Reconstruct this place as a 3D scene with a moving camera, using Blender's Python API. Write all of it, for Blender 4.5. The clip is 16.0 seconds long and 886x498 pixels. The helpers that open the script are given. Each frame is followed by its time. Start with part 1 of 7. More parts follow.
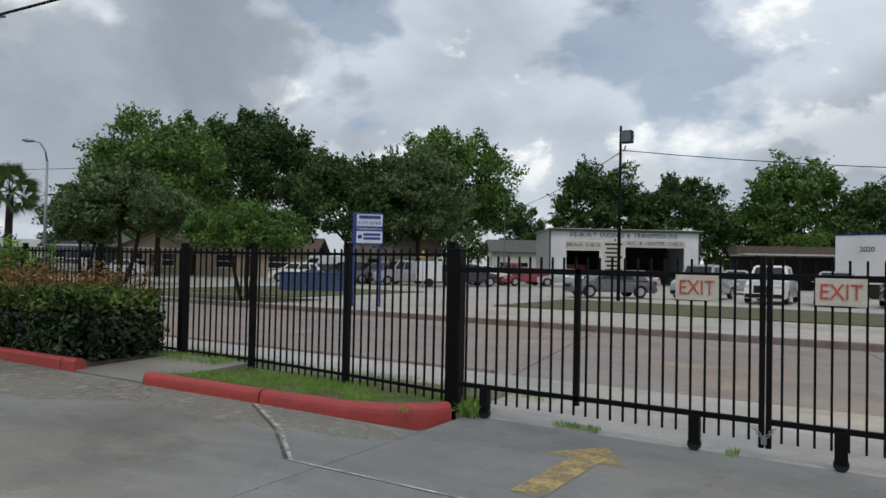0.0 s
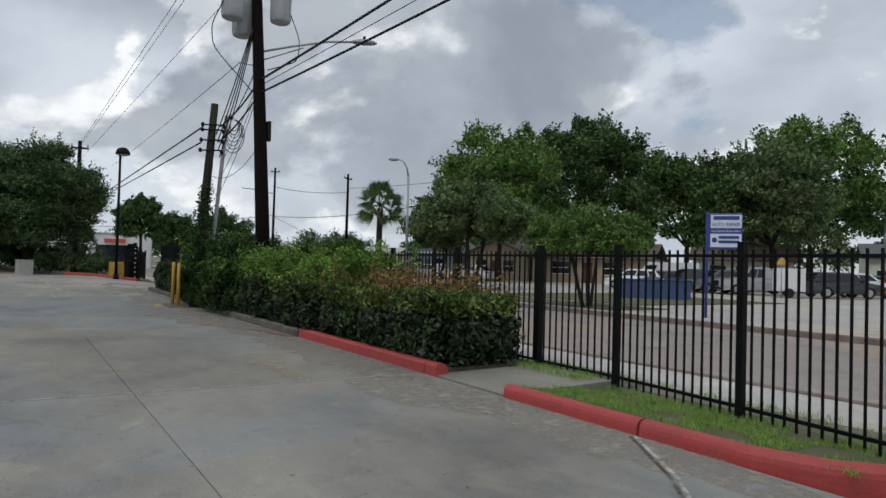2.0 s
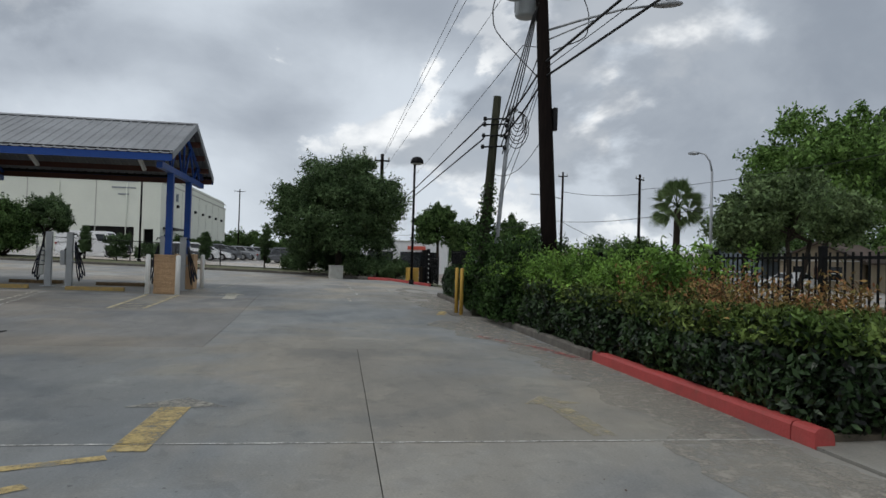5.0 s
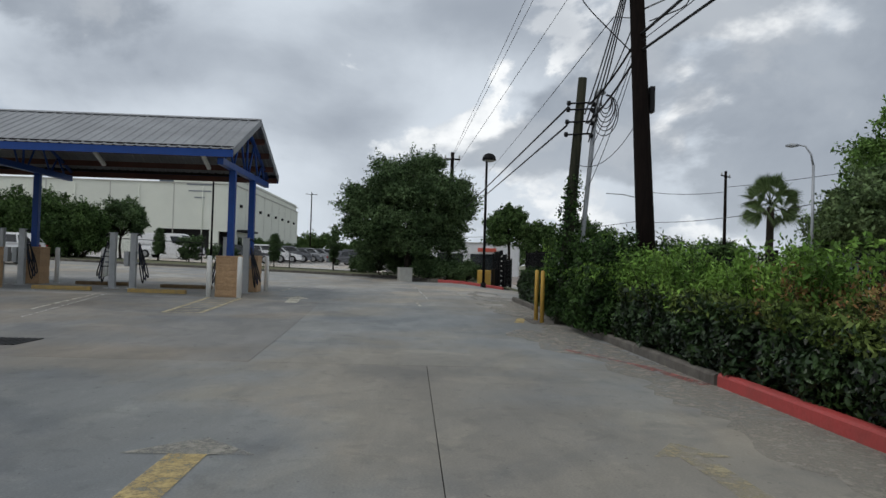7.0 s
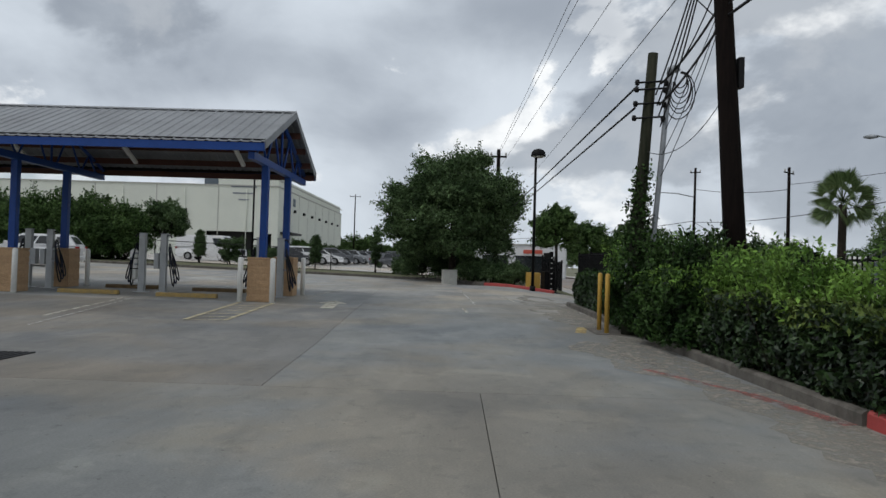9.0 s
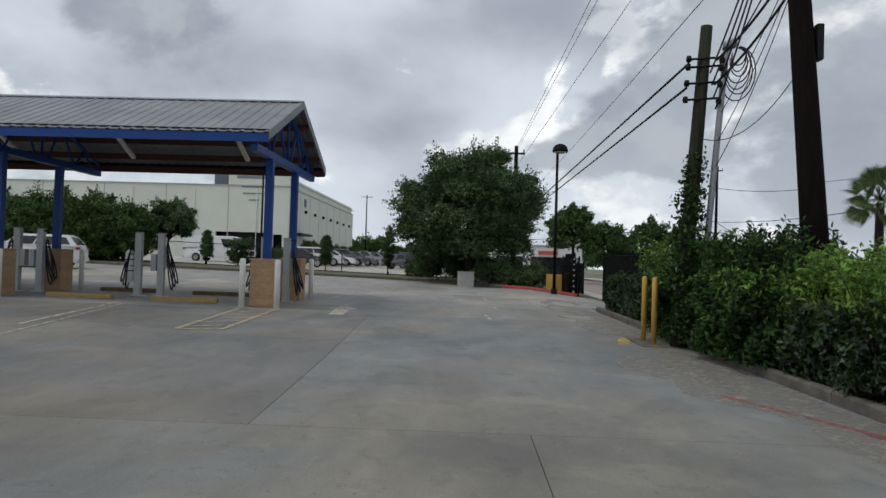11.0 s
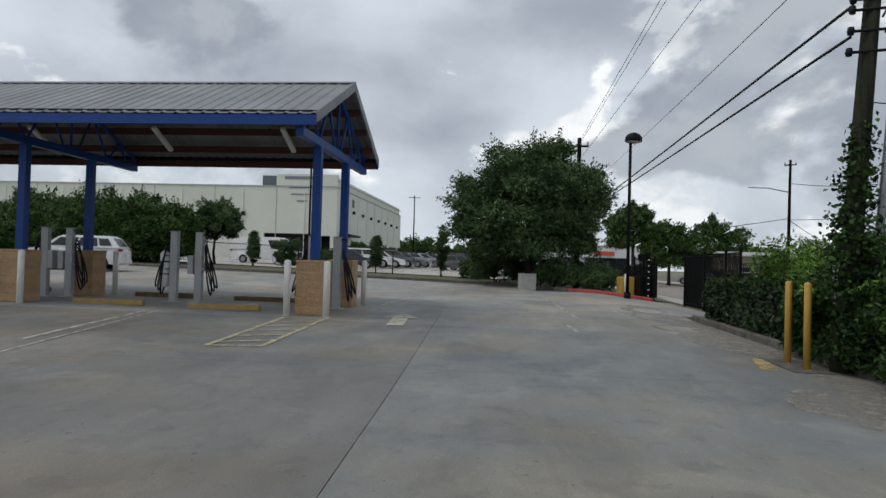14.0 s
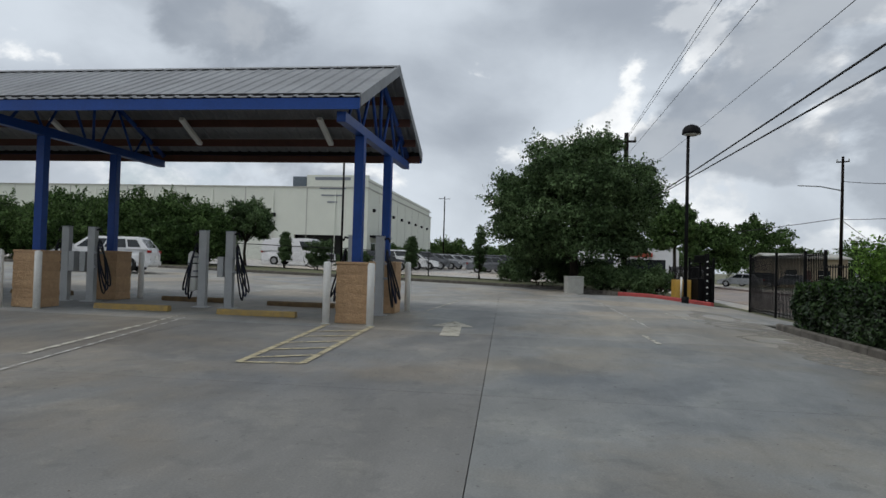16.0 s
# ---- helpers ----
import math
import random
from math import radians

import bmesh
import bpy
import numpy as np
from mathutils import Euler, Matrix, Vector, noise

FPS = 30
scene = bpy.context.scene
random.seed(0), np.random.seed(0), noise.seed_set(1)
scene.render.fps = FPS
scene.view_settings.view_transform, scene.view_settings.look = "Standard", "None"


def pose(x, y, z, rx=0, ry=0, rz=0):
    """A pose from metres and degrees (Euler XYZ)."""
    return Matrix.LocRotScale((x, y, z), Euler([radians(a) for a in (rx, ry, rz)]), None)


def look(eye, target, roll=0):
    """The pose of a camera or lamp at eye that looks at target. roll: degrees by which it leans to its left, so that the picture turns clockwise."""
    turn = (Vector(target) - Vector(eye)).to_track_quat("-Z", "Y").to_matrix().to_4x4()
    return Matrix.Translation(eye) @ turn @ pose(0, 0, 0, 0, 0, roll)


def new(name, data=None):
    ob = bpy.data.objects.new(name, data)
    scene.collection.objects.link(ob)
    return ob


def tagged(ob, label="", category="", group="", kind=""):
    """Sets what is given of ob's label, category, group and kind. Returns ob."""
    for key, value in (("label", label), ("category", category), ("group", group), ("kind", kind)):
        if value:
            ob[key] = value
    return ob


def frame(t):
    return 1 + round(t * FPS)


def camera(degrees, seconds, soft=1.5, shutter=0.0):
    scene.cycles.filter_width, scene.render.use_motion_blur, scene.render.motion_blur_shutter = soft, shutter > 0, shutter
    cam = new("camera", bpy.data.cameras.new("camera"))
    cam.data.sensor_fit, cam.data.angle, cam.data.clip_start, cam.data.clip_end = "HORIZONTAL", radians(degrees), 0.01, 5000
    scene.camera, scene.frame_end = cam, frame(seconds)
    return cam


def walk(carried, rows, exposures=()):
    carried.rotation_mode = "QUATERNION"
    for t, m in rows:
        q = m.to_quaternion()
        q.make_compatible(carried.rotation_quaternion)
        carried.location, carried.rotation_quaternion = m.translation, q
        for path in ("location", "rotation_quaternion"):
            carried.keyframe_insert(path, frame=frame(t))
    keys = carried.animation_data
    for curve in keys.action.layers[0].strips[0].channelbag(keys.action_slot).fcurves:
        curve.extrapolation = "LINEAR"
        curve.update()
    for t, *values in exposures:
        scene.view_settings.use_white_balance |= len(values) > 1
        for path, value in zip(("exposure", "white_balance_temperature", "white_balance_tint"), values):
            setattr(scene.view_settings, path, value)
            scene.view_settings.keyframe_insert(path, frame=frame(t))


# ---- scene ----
cam = camera(65.0, 16.0)
METRES, EYE, TILT, LEAN, TURN = 13.9, 1.5, 0.0, 0.0, 31.6
ROWS = [
    (0.0, 0.0, 0.0, 0.0, -0.03, 1.36, -1.23),
    (0.5, -0.0071, 0.0161, -0.0013, 4.13, 1.43, -1.31),
    (1.0, -0.0184, 0.0366, -0.0023, 8.74, 1.45, -1.37),
    (1.5, -0.0337, 0.0603, -0.003, 19.07, 1.33, -1.51),
    (2.0, -0.052, 0.0823, -0.0035, 26.71, 1.27, -1.57),
    (2.5, -0.0707, 0.1059, -0.0041, 32.01, 1.24, -1.6),
    (3.0, -0.0915, 0.1307, -0.0056, 37.56, 1.19, -1.66),
    (3.5, -0.1104, 0.1554, -0.006, 41.3, 1.2, -1.69),
    (4.0, -0.1284, 0.1821, -0.005, 45.29, 1.16, -1.73),
    (6.5, -0.2542, 0.2818, -0.0064, 53.87, 1.18, -1.68),
    (7.0, -0.2827, 0.2985, -0.007, 55.83, 1.16, -1.74),
    (7.5, -0.3135, 0.3186, -0.008, 57.32, 1.13, -1.69),
    (8.0, -0.3418, 0.334, -0.0079, 58.41, 1.17, -1.69),
    (8.5, -0.3713, 0.3487, -0.0082, 59.12, 1.2, -1.68),
    (9.0, -0.3988, 0.3645, -0.0076, 59.42, 1.23, -1.71),
    (11.5, -0.5441, 0.4223, -0.0066, 60.67, 1.29, -1.67),
    (12.0, -0.5733, 0.4311, -0.0066, 61.03, 1.28, -1.62),
    (12.5, -0.6029, 0.4414, -0.006, 61.52, 1.27, -1.61),
    (13.0, -0.6347, 0.4506, -0.0061, 62.45, 1.29, -1.6),
    (13.5, -0.6652, 0.4559, -0.0067, 63.5, 1.29, -1.62),
    (14.0, -0.6978, 0.464, -0.0068, 64.14, 1.29, -1.58),
    (14.5, -0.7304, 0.4694, -0.0073, 65.13, 1.27, -1.62),
    (15.0, -0.764, 0.4744, -0.0076, 65.79, 1.29, -1.6),
    (15.5, -0.7983, 0.4785, -0.0077, 66.16, 1.32, -1.6),
    (16.0, -0.8295, 0.4788, -0.0075, 66.41, 1.38, -1.59),
]
walk(cam, [(t, pose(0, 0, EYE, TILT, LEAN, TURN) @ pose(METRES * x, METRES * y, METRES * z, 90 + pitch, roll, yaw)) for t, x, y, z, yaw, pitch, roll in ROWS])

# ---- ground heights ----
def cl(v, a=0.0, b=1.0):
    return min(b, max(a, v))


def gz(x, y):
    """Height of the finished ground."""
    if y > 17.7:
        return -0.02
    if y > 8.9:
        return -0.15
    s = max(0.0, -x - 19)
    low = min(max(0.0, -y), 25.0)
    z = 0.013 * min(s, 70) * (1 - 0.85 * cl((y - 4.2) / 2.8)) + 0.01 * low * cl(s / 8)
    return z + 0.0006 * low * cl(s - 10, 0, 25)


# ---- world and sun ----
world = bpy.data.worlds.new("overcast_sky")
scene.world = world
world.use_nodes = True
wn, wl = world.node_tree.nodes, world.node_tree.links
wn.clear()


def wnode(kind, **kw):
    n = wn.new(kind)
    for k, v in kw.items():
        n.inputs[k.replace("_", " ")].default_value = v
    return n


def wmath(op, a, b=None):
    n = wn.new("ShaderNodeMath")
    n.operation = op
    for i, v in enumerate((a, b)):
        if v is None:
            continue
        if isinstance(v, (int, float)):
            n.inputs[i].default_value = v
        else:
            wl.new(v, n.inputs[i])
    return n.outputs[0]


SUN_EL, SUN_AZ = 58.0, 150.0
w_co = wn.new("ShaderNodeTexCoord")
w_xyz = wn.new("ShaderNodeSeparateXYZ")
wl.new(w_co.outputs["Generated"], w_xyz.inputs[0])
w_up = wmath("ADD", wmath("MULTIPLY", wmath("MAXIMUM", w_xyz.outputs[2], 0.0), 0.9), 0.75)
w_px = wmath("DIVIDE", w_xyz.outputs[0], w_up)
w_py = wmath("DIVIDE", w_xyz.outputs[1], w_up)
w_pz = wmath("MULTIPLY", w_xyz.outputs[2], 1.25)
w_vec = wn.new("ShaderNodeCombineXYZ")
wl.new(w_px, w_vec.inputs[0])
wl.new(w_py, w_vec.inputs[1])
wl.new(w_pz, w_vec.inputs[2])


def wnoise(scale, detail, rough, offset, distortion=0.0):
    """Cloud noise on the sky dome, moved by an offset."""
    mv = wn.new("ShaderNodeVectorMath")
    mv.operation = "ADD"
    mv.inputs[1].default_value = offset
    wl.new(w_vec.outputs[0], mv.inputs[0])
    n = wnode("ShaderNodeTexNoise", Scale=scale, Detail=detail, Roughness=rough, Distortion=distortion)
    wl.new(mv.outputs[0], n.inputs["Vector"])
    return n.outputs[0]


def wstep(v, lo, hi, a=0.0, b=1.0):
    n = wn.new("ShaderNodeMapRange")
    n.interpolation_type = "SMOOTHSTEP"
    for k, x in zip(range(1, 5), (lo, hi, a, b)):
        n.inputs[k].default_value = x
    wl.new(v, n.inputs[0])
    return n.outputs[0]


def wmix(f, a, b):
    n = wn.new("ShaderNodeMix")
    n.data_type = "RGBA"
    wl.new(f, n.inputs[0])
    for k, v in ((6, a), (7, b)):
        if isinstance(v, tuple):
            n.inputs[k].default_value = (*v, 1)
        else:
            wl.new(v, n.inputs[k])
    return n.outputs[2]


c_big = wnoise(1.9, 3.0, 0.45, (0.0, 0.0, 0.0))
c_mid = wnoise(3.4, 11.0, 0.56, (3.1, 7.7, 1.2), 0.25)
c_puff = wnoise(7.0, 9.0, 0.55, (5.5, 1.3, 8.1), 0.15)
c_edge = wmath("ADD", wmath("MULTIPLY", c_mid, 0.66), wmath("MULTIPLY", c_puff, 0.34))
# broad grey sheet, soft bases, then crisp sunlit tops
c_base = wmix(wstep(wmath("ADD", wmath("MULTIPLY", c_big, 0.7), wmath("MULTIPLY", c_mid, 0.3)), 0.40, 0.60), (0.35, 0.395, 0.46), (0.66, 0.725, 0.80))
c_top = wmix(wstep(c_puff, 0.38, 0.62), (0.60, 0.65, 0.71), (1.0, 1.02, 1.03))
c_lit = wmix(wmath("MULTIPLY", wstep(c_edge, 0.512, 0.562), wstep(c_big, 0.40, 0.52, 0.3, 0.95)), c_base, c_top)
# a heavy grey bank stands over the street
w_bank = wn.new("ShaderNodeVectorMath")
w_bank.operation = "DOT_PRODUCT"
_ba, _be = radians(150), radians(19)
w_bank.inputs[1].default_value = (math.cos(_ba) * math.cos(_be), math.sin(_ba) * math.cos(_be), math.sin(_be))
wl.new(w_co.outputs["Generated"], w_bank.inputs[0])
w_cover = wmath("ADD", wnoise(2.6, 9.0, 0.52, (9.2, 4.4, 0.7), 0.2), wstep(w_bank.outputs["Value"], 0.90, 0.995, -0.045, 0.13))
c_dark = wmix(wmath("MULTIPLY", wstep(w_cover, 0.53, 0.60), 0.85), c_lit, wmix(wstep(c_mid, 0.35, 0.65), (0.27, 0.31, 0.37), (0.37, 0.415, 0.475)))
w_low = wstep(w_xyz.outputs[2], 0.0, 0.2, 0.4, 0.0)
c_all = wmix(w_low, c_dark, (0.66, 0.72, 0.775))
n_gap = wnoise(2.6, 8.0, 0.55, (7.3, 2.1, 4.0))
sky = wn.new("ShaderNodeTexSky")
sky.sky_type, sky.sun_disc = "NISHITA", False
sky.sun_elevation, sky.sun_rotation = radians(SUN_EL), radians(SUN_AZ)
bg_sky, bg_cloud, w_mix, w_out = (wn.new(k) for k in ("ShaderNodeBackground", "ShaderNodeBackground", "ShaderNodeMixShader", "ShaderNodeOutputWorld"))
bg_sky.inputs[1].default_value, bg_cloud.inputs[1].default_value = 0.09, 1.0
wl.new(sky.outputs[0], bg_sky.inputs[0])
wl.new(c_all, bg_cloud.inputs[0])
gap = wn.new("ShaderNodeMapRange")
gap.inputs[1].default_value, gap.inputs[2].default_value = 0.57, 0.62
gap.inputs[3].default_value, gap.inputs[4].default_value = 1.0, 0.45
wl.new(n_gap, gap.inputs[0])
wl.new(gap.outputs[0], w_mix.inputs[0])
wl.new(bg_sky.outputs[0], w_mix.inputs[1])
wl.new(bg_cloud.outputs[0], w_mix.inputs[2])
wl.new(w_mix.outputs[0], w_out.inputs[0])

sun_data = bpy.data.lights.new("sun", "SUN")
sun_data.energy, sun_data.angle, sun_data.color = 0.95, radians(20), (1.0, 0.98, 0.95)
sun = new("sun", sun_data)
_az, _el = radians(SUN_AZ), radians(SUN_EL)
sun.matrix_world = look((math.sin(_az) * math.cos(_el) * 80, math.cos(_az) * math.cos(_el) * 80, math.sin(_el) * 80), (0, 0, 0))


# ---- materials ----
def mat(name, c1, c2=None, rough=0.7, scale=3.0, fine=40.0, bump=0.15, metal=0.0, c3=None, island=0.0, objrand=0.0, stretch=(1, 1, 1), mid=(0.35, 0.65), spec=0.5, trans=0.0, wear=0.0, bump_dist=0.01, coat=0.0):
    m = bpy.data.materials.new(name)
    m.use_nodes = True
    nt = m.node_tree
    N, L = nt.nodes, nt.links
    b = N["Principled BSDF"]
    c2 = c2 or tuple(v * 0.8 for v in c1)
    geo = N.new("ShaderNodeNewGeometry")
    mp = N.new("ShaderNodeMapping")
    mp.inputs["Scale"].default_value = stretch
    L.new(geo.outputs["Position"], mp.inputs[0])
    n1 = N.new("ShaderNodeTexNoise")
    n1.inputs["Scale"].default_value, n1.inputs["Detail"].default_value, n1.inputs["Roughness"].default_value = scale, 6, 0.6
    L.new(mp.outputs[0], n1.inputs["Vector"])
    n2 = N.new("ShaderNodeTexNoise")
    n2.inputs["Scale"].default_value, n2.inputs["Detail"].default_value = fine, 4
    L.new(geo.outputs["Position"], n2.inputs["Vector"])
    r = N.new("ShaderNodeValToRGB")
    r.color_ramp.elements[0].position, r.color_ramp.elements[1].position = mid
    r.color_ramp.elements[0].color, r.color_ramp.elements[1].color = (*c1, 1), (*c2, 1)
    if c3:
        e = r.color_ramp.elements.new(min(0.97, mid[1] + 0.12))
        e.color = (*c3, 1)
    L.new(n1.outputs[0], r.inputs[0])
    col = r.outputs[0]
    mx = N.new("ShaderNodeMix")
    mx.data_type, mx.blend_type = "RGBA", "MULTIPLY"
    mx.inputs[0].default_value = 0.5
    gr = N.new("ShaderNodeMapRange")
    gr.inputs[1].default_value, gr.inputs[2].default_value, gr.inputs[3].default_value, gr.inputs[4].default_value = 0.3, 0.7, 0.72, 1.12
    L.new(n2.outputs[0], gr.inputs[0])
    L.new(col, mx.inputs[6])
    L.new(gr.outputs[0], mx.inputs[7])
    col = mx.outputs[2]
    for amount, kind in ((island, "island"), (objrand, "object")):
        if not amount:
            continue
        src = geo.outputs["Random Per Island"] if kind == "island" else N.new("ShaderNodeObjectInfo").outputs["Random"]
        rr = N.new("ShaderNodeMapRange")
        rr.inputs[3].default_value, rr.inputs[4].default_value = 1 - amount, 1 + amount
        L.new(src, rr.inputs[0])
        m2 = N.new("ShaderNodeMix")
        m2.data_type, m2.blend_type = "RGBA", "MULTIPLY"
        m2.inputs[0].default_value = 1.0
        L.new(col, m2.inputs[6])
        L.new(rr.outputs[0], m2.inputs[7])
        col = m2.outputs[2]
    L.new(col, b.inputs["Base Color"])
    b.inputs["Metallic"].default_value = metal
    b.inputs["Specular IOR Level"].default_value = spec
    b.inputs["Coat Weight"].default_value = coat
    rg = N.new("ShaderNodeMapRange")
    rg.inputs[3].default_value, rg.inputs[4].default_value = max(0.02, rough - 0.12), min(1, rough + 0.12)
    L.new(n1.outputs[0], rg.inputs[0])
    L.new(rg.outputs[0], b.inputs["Roughness"])
    if bump:
        bp = N.new("ShaderNodeBump")
        bp.inputs["Strength"].default_value, bp.inputs["Distance"].default_value = bump, bump_dist
        L.new(n2.outputs[0], bp.inputs["Height"])
        L.new(bp.outputs[0], b.inputs["Normal"])
    out = N["Material Output"]
    if trans:
        tr = N.new("ShaderNodeBsdfTranslucent")
        L.new(col, tr.inputs[0])
        ms = N.new("ShaderNodeMixShader")
        ms.inputs[0].default_value = trans
        L.new(b.outputs[0], ms.inputs[1])
        L.new(tr.outputs[0], ms.inputs[2])
        L.new(ms.outputs[0], out.inputs[0])
    if wear:
        n3 = N.new("ShaderNodeTexNoise")
        n3.inputs["Scale"].default_value, n3.inputs["Detail"].default_value, n3.inputs["Roughness"].default_value = 5.0, 9, 0.75
        L.new(geo.outputs["Position"], n3.inputs["Vector"])
        mr = N.new("ShaderNodeMapRange")
        mr.inputs[1].default_value, mr.inputs[2].default_value = wear - 0.12, wear + 0.12
        L.new(n3.outputs[0], mr.inputs[0])
        tp = N.new("ShaderNodeBsdfTransparent")
        ms = N.new("ShaderNodeMixShader")
        L.new(mr.outputs[0], ms.inputs[0])
        L.new(tp.outputs[0], ms.inputs[1])
        L.new(b.outputs[0], ms.inputs[2])
        L.new(ms.outputs[0], out.inputs[0])
    return m


def concrete(name, c1, c2, c3, objrand=0.05):
    """Worn drive concrete: broad stains, tyre-polished streaks along x, fine grit."""
    m = mat(name, c1, c2, rough=0.78, scale=0.35, fine=55, bump=0.25, c3=c3, objrand=objrand, stretch=(0.55, 1.1, 1), mid=(0.36, 0.6), bump_dist=0.004, spec=0.35)
    nt = m.node_tree
    N, L = nt.nodes, nt.links
    b = N["Principled BSDF"]
    col = b.inputs["Base Color"].links[0].from_socket
    geo = N.new("ShaderNodeNewGeometry")
    mp = N.new("ShaderNodeMapping")
    mp.inputs["Scale"].default_value = (0.5, 1.6, 1)
    L.new(geo.outputs["Position"], mp.inputs[0])
    n = N.new("ShaderNodeTexNoise")
    n.inputs["Scale"].default_value, n.inputs["Detail"].default_value, n.inputs["Roughness"].default_value, n.inputs["Distortion"].default_value = 1.3, 8, 0.65, 0.6
    L.new(mp.outputs[0], n.inputs["Vector"])
    mr = N.new("ShaderNodeMapRange")
    mr.inputs[1].default_value, mr.inputs[2].default_value, mr.inputs[3].default_value, mr.inputs[4].default_value = 0.32, 0.72, 0.87, 1.15
    L.new(n.outputs[0], mr.inputs[0])
    mx = N.new("ShaderNodeMix")
    mx.data_type, mx.blend_type = "RGBA", "MULTIPLY"
    mx.inputs[0].default_value = 0.75
    L.new(col, mx.inputs[6])
    L.new(mr.outputs[0], mx.inputs[7])
    # broad warm stains and sharper-edged damp patches
    for sc, lo, hi, tint, amt in ((0.16, 0.47, 0.58, (1.10, 1.0, 0.88), 1.0), (0.11, 0.52, 0.62, (0.96, 0.99, 1.03), 1.0), (0.42, 0.53, 0.62, (0.78, 0.80, 0.84), 0.85), (0.9, 0.57, 0.64, (1.18, 1.17, 1.13), 0.8), (3.1, 0.58, 0.63, (0.84, 0.84, 0.85), 0.7), (6.5, 0.60, 0.64, (1.16, 1.15, 1.12), 0.6)):
        nn = N.new("ShaderNodeTexNoise")
        nn.inputs["Scale"].default_value, nn.inputs["Detail"].default_value, nn.inputs["Roughness"].default_value, nn.inputs["Distortion"].default_value = sc, 7, 0.6, 0.4
        L.new(geo.outputs["Position"], nn.inputs["Vector"])
        fr = N.new("ShaderNodeMapRange")
        fr.inputs[1].default_value, fr.inputs[2].default_value, fr.inputs[4].default_value = lo, hi, amt
        L.new(nn.outputs[0], fr.inputs[0])
        mk = N.new("ShaderNodeMix")
        mk.data_type, mk.blend_type = "RGBA", "MULTIPLY"
        mk.inputs[7].default_value = (*tint, 1)
        L.new(fr.outputs[0], mk.inputs[0])
        L.new(mx.outputs[2], mk.inputs[6])
        mx = mk
    sp = N.new("ShaderNodeTexNoise")
    sp.inputs["Scale"].default_value, sp.inputs["Detail"].default_value = 14, 2
    L.new(geo.outputs["Position"], sp.inputs["Vector"])
    ms = N.new("ShaderNodeMapRange")
    ms.inputs[1].default_value, ms.inputs[2].default_value, ms.inputs[3].default_value, ms.inputs[4].default_value = 0.24, 0.31, 0.55, 1.0
    L.new(sp.outputs[0], ms.inputs[0])
    m3 = N.new("ShaderNodeMix")
    m3.data_type, m3.blend_type = "RGBA", "MULTIPLY"
    m3.inputs[0].default_value = 1.0
    L.new(mx.outputs[2], m3.inputs[6])
    L.new(ms.outputs[0], m3.inputs[7])
    L.new(m3.outputs[2], b.inputs["Base Color"])
    return m


M_SLAB = concrete("drive_concrete", (0.188, 0.192, 0.186), (0.272, 0.276, 0.264), (0.355, 0.34, 0.305))
M_SLABW = concrete("drive_concrete_west", (0.166, 0.170, 0.165), (0.224, 0.228, 0.217), (0.285, 0.276, 0.25))
# Darker, browner slab concrete for the south side.
M_SLABS = concrete("brown_grey_concrete", (0.154, 0.152, 0.144), (0.210, 0.206, 0.193), (0.262, 0.25, 0.222))
# Paler, slightly warm slab concrete for the far west end.
M_SLABF = concrete("pale_far_concrete", (0.235, 0.232, 0.218), (0.325, 0.318, 0.295), (0.40, 0.38, 0.335))
M_JOINT = mat("joint_filler", (0.10, 0.095, 0.085), (0.06, 0.06, 0.055), rough=0.9)
M_CRACK = mat("dirty_crack", (0.05, 0.042, 0.03), (0.09, 0.075, 0.05), rough=0.95, scale=9, wear=0.5)
M_SEAL = mat("joint_sealant", (0.62, 0.60, 0.55), (0.4, 0.39, 0.36), rough=0.7, scale=6, wear=0.46)
M_WALKC = concrete("walk_concrete", (0.40, 0.385, 0.36), (0.47, 0.45, 0.42), (0.5, 0.48, 0.45))
M_ROAD = concrete("road_concrete", (0.285, 0.248, 0.225), (0.325, 0.285, 0.258), (0.35, 0.31, 0.28))
M_KERB = mat("kerb_concrete", (0.15, 0.135, 0.115), (0.065, 0.058, 0.048), rough=0.9, scale=4, fine=30, bump=0.5)
M_KERBFAR = mat("kerb_stained", (0.16, 0.11, 0.095), (0.24, 0.2, 0.18), rough=0.9, scale=2)
M_RED = mat("red_kerb_paint", (0.42, 0.055, 0.05), (0.34, 0.055, 0.048), rough=0.6, scale=3.5, fine=28, bump=0.5, c3=(0.24, 0.075, 0.06))
M_REDWORN = mat("worn_red_paint", (0.40, 0.085, 0.07), (0.33, 0.10, 0.085), rough=0.8, wear=0.50)
M_GRASS = mat("grass_blades", (0.17, 0.32, 0.045), (0.24, 0.39, 0.065), rough=0.6, scale=2, island=0.45, trans=0.25, bump=0)
# Near-black colour of the added hedge core, standing in for inner shade.
M_HEDGECORE = mat("hedge_shade_black", (0.009, 0.010, 0.006), (0.016, 0.014, 0.009), rough=0.95, scale=9, fine=40, bump=1.0, spec=0.05, bump_dist=0.05)
M_TURF = mat("turf", (0.085, 0.10, 0.04), (0.135, 0.125, 0.068), rough=0.95, scale=1.2, fine=25, bump=0.8, c3=(0.18, 0.15, 0.095), bump_dist=0.04)
M_FIELD = mat("open_ground", (0.12, 0.13, 0.06), (0.20, 0.19, 0.14), rough=0.95, scale=0.08, fine=3, bump=0.5)
M_SOIL = mat("soil", (0.06, 0.05, 0.035), (0.1, 0.08, 0.055), rough=0.95, scale=6, fine=30, bump=0.8)
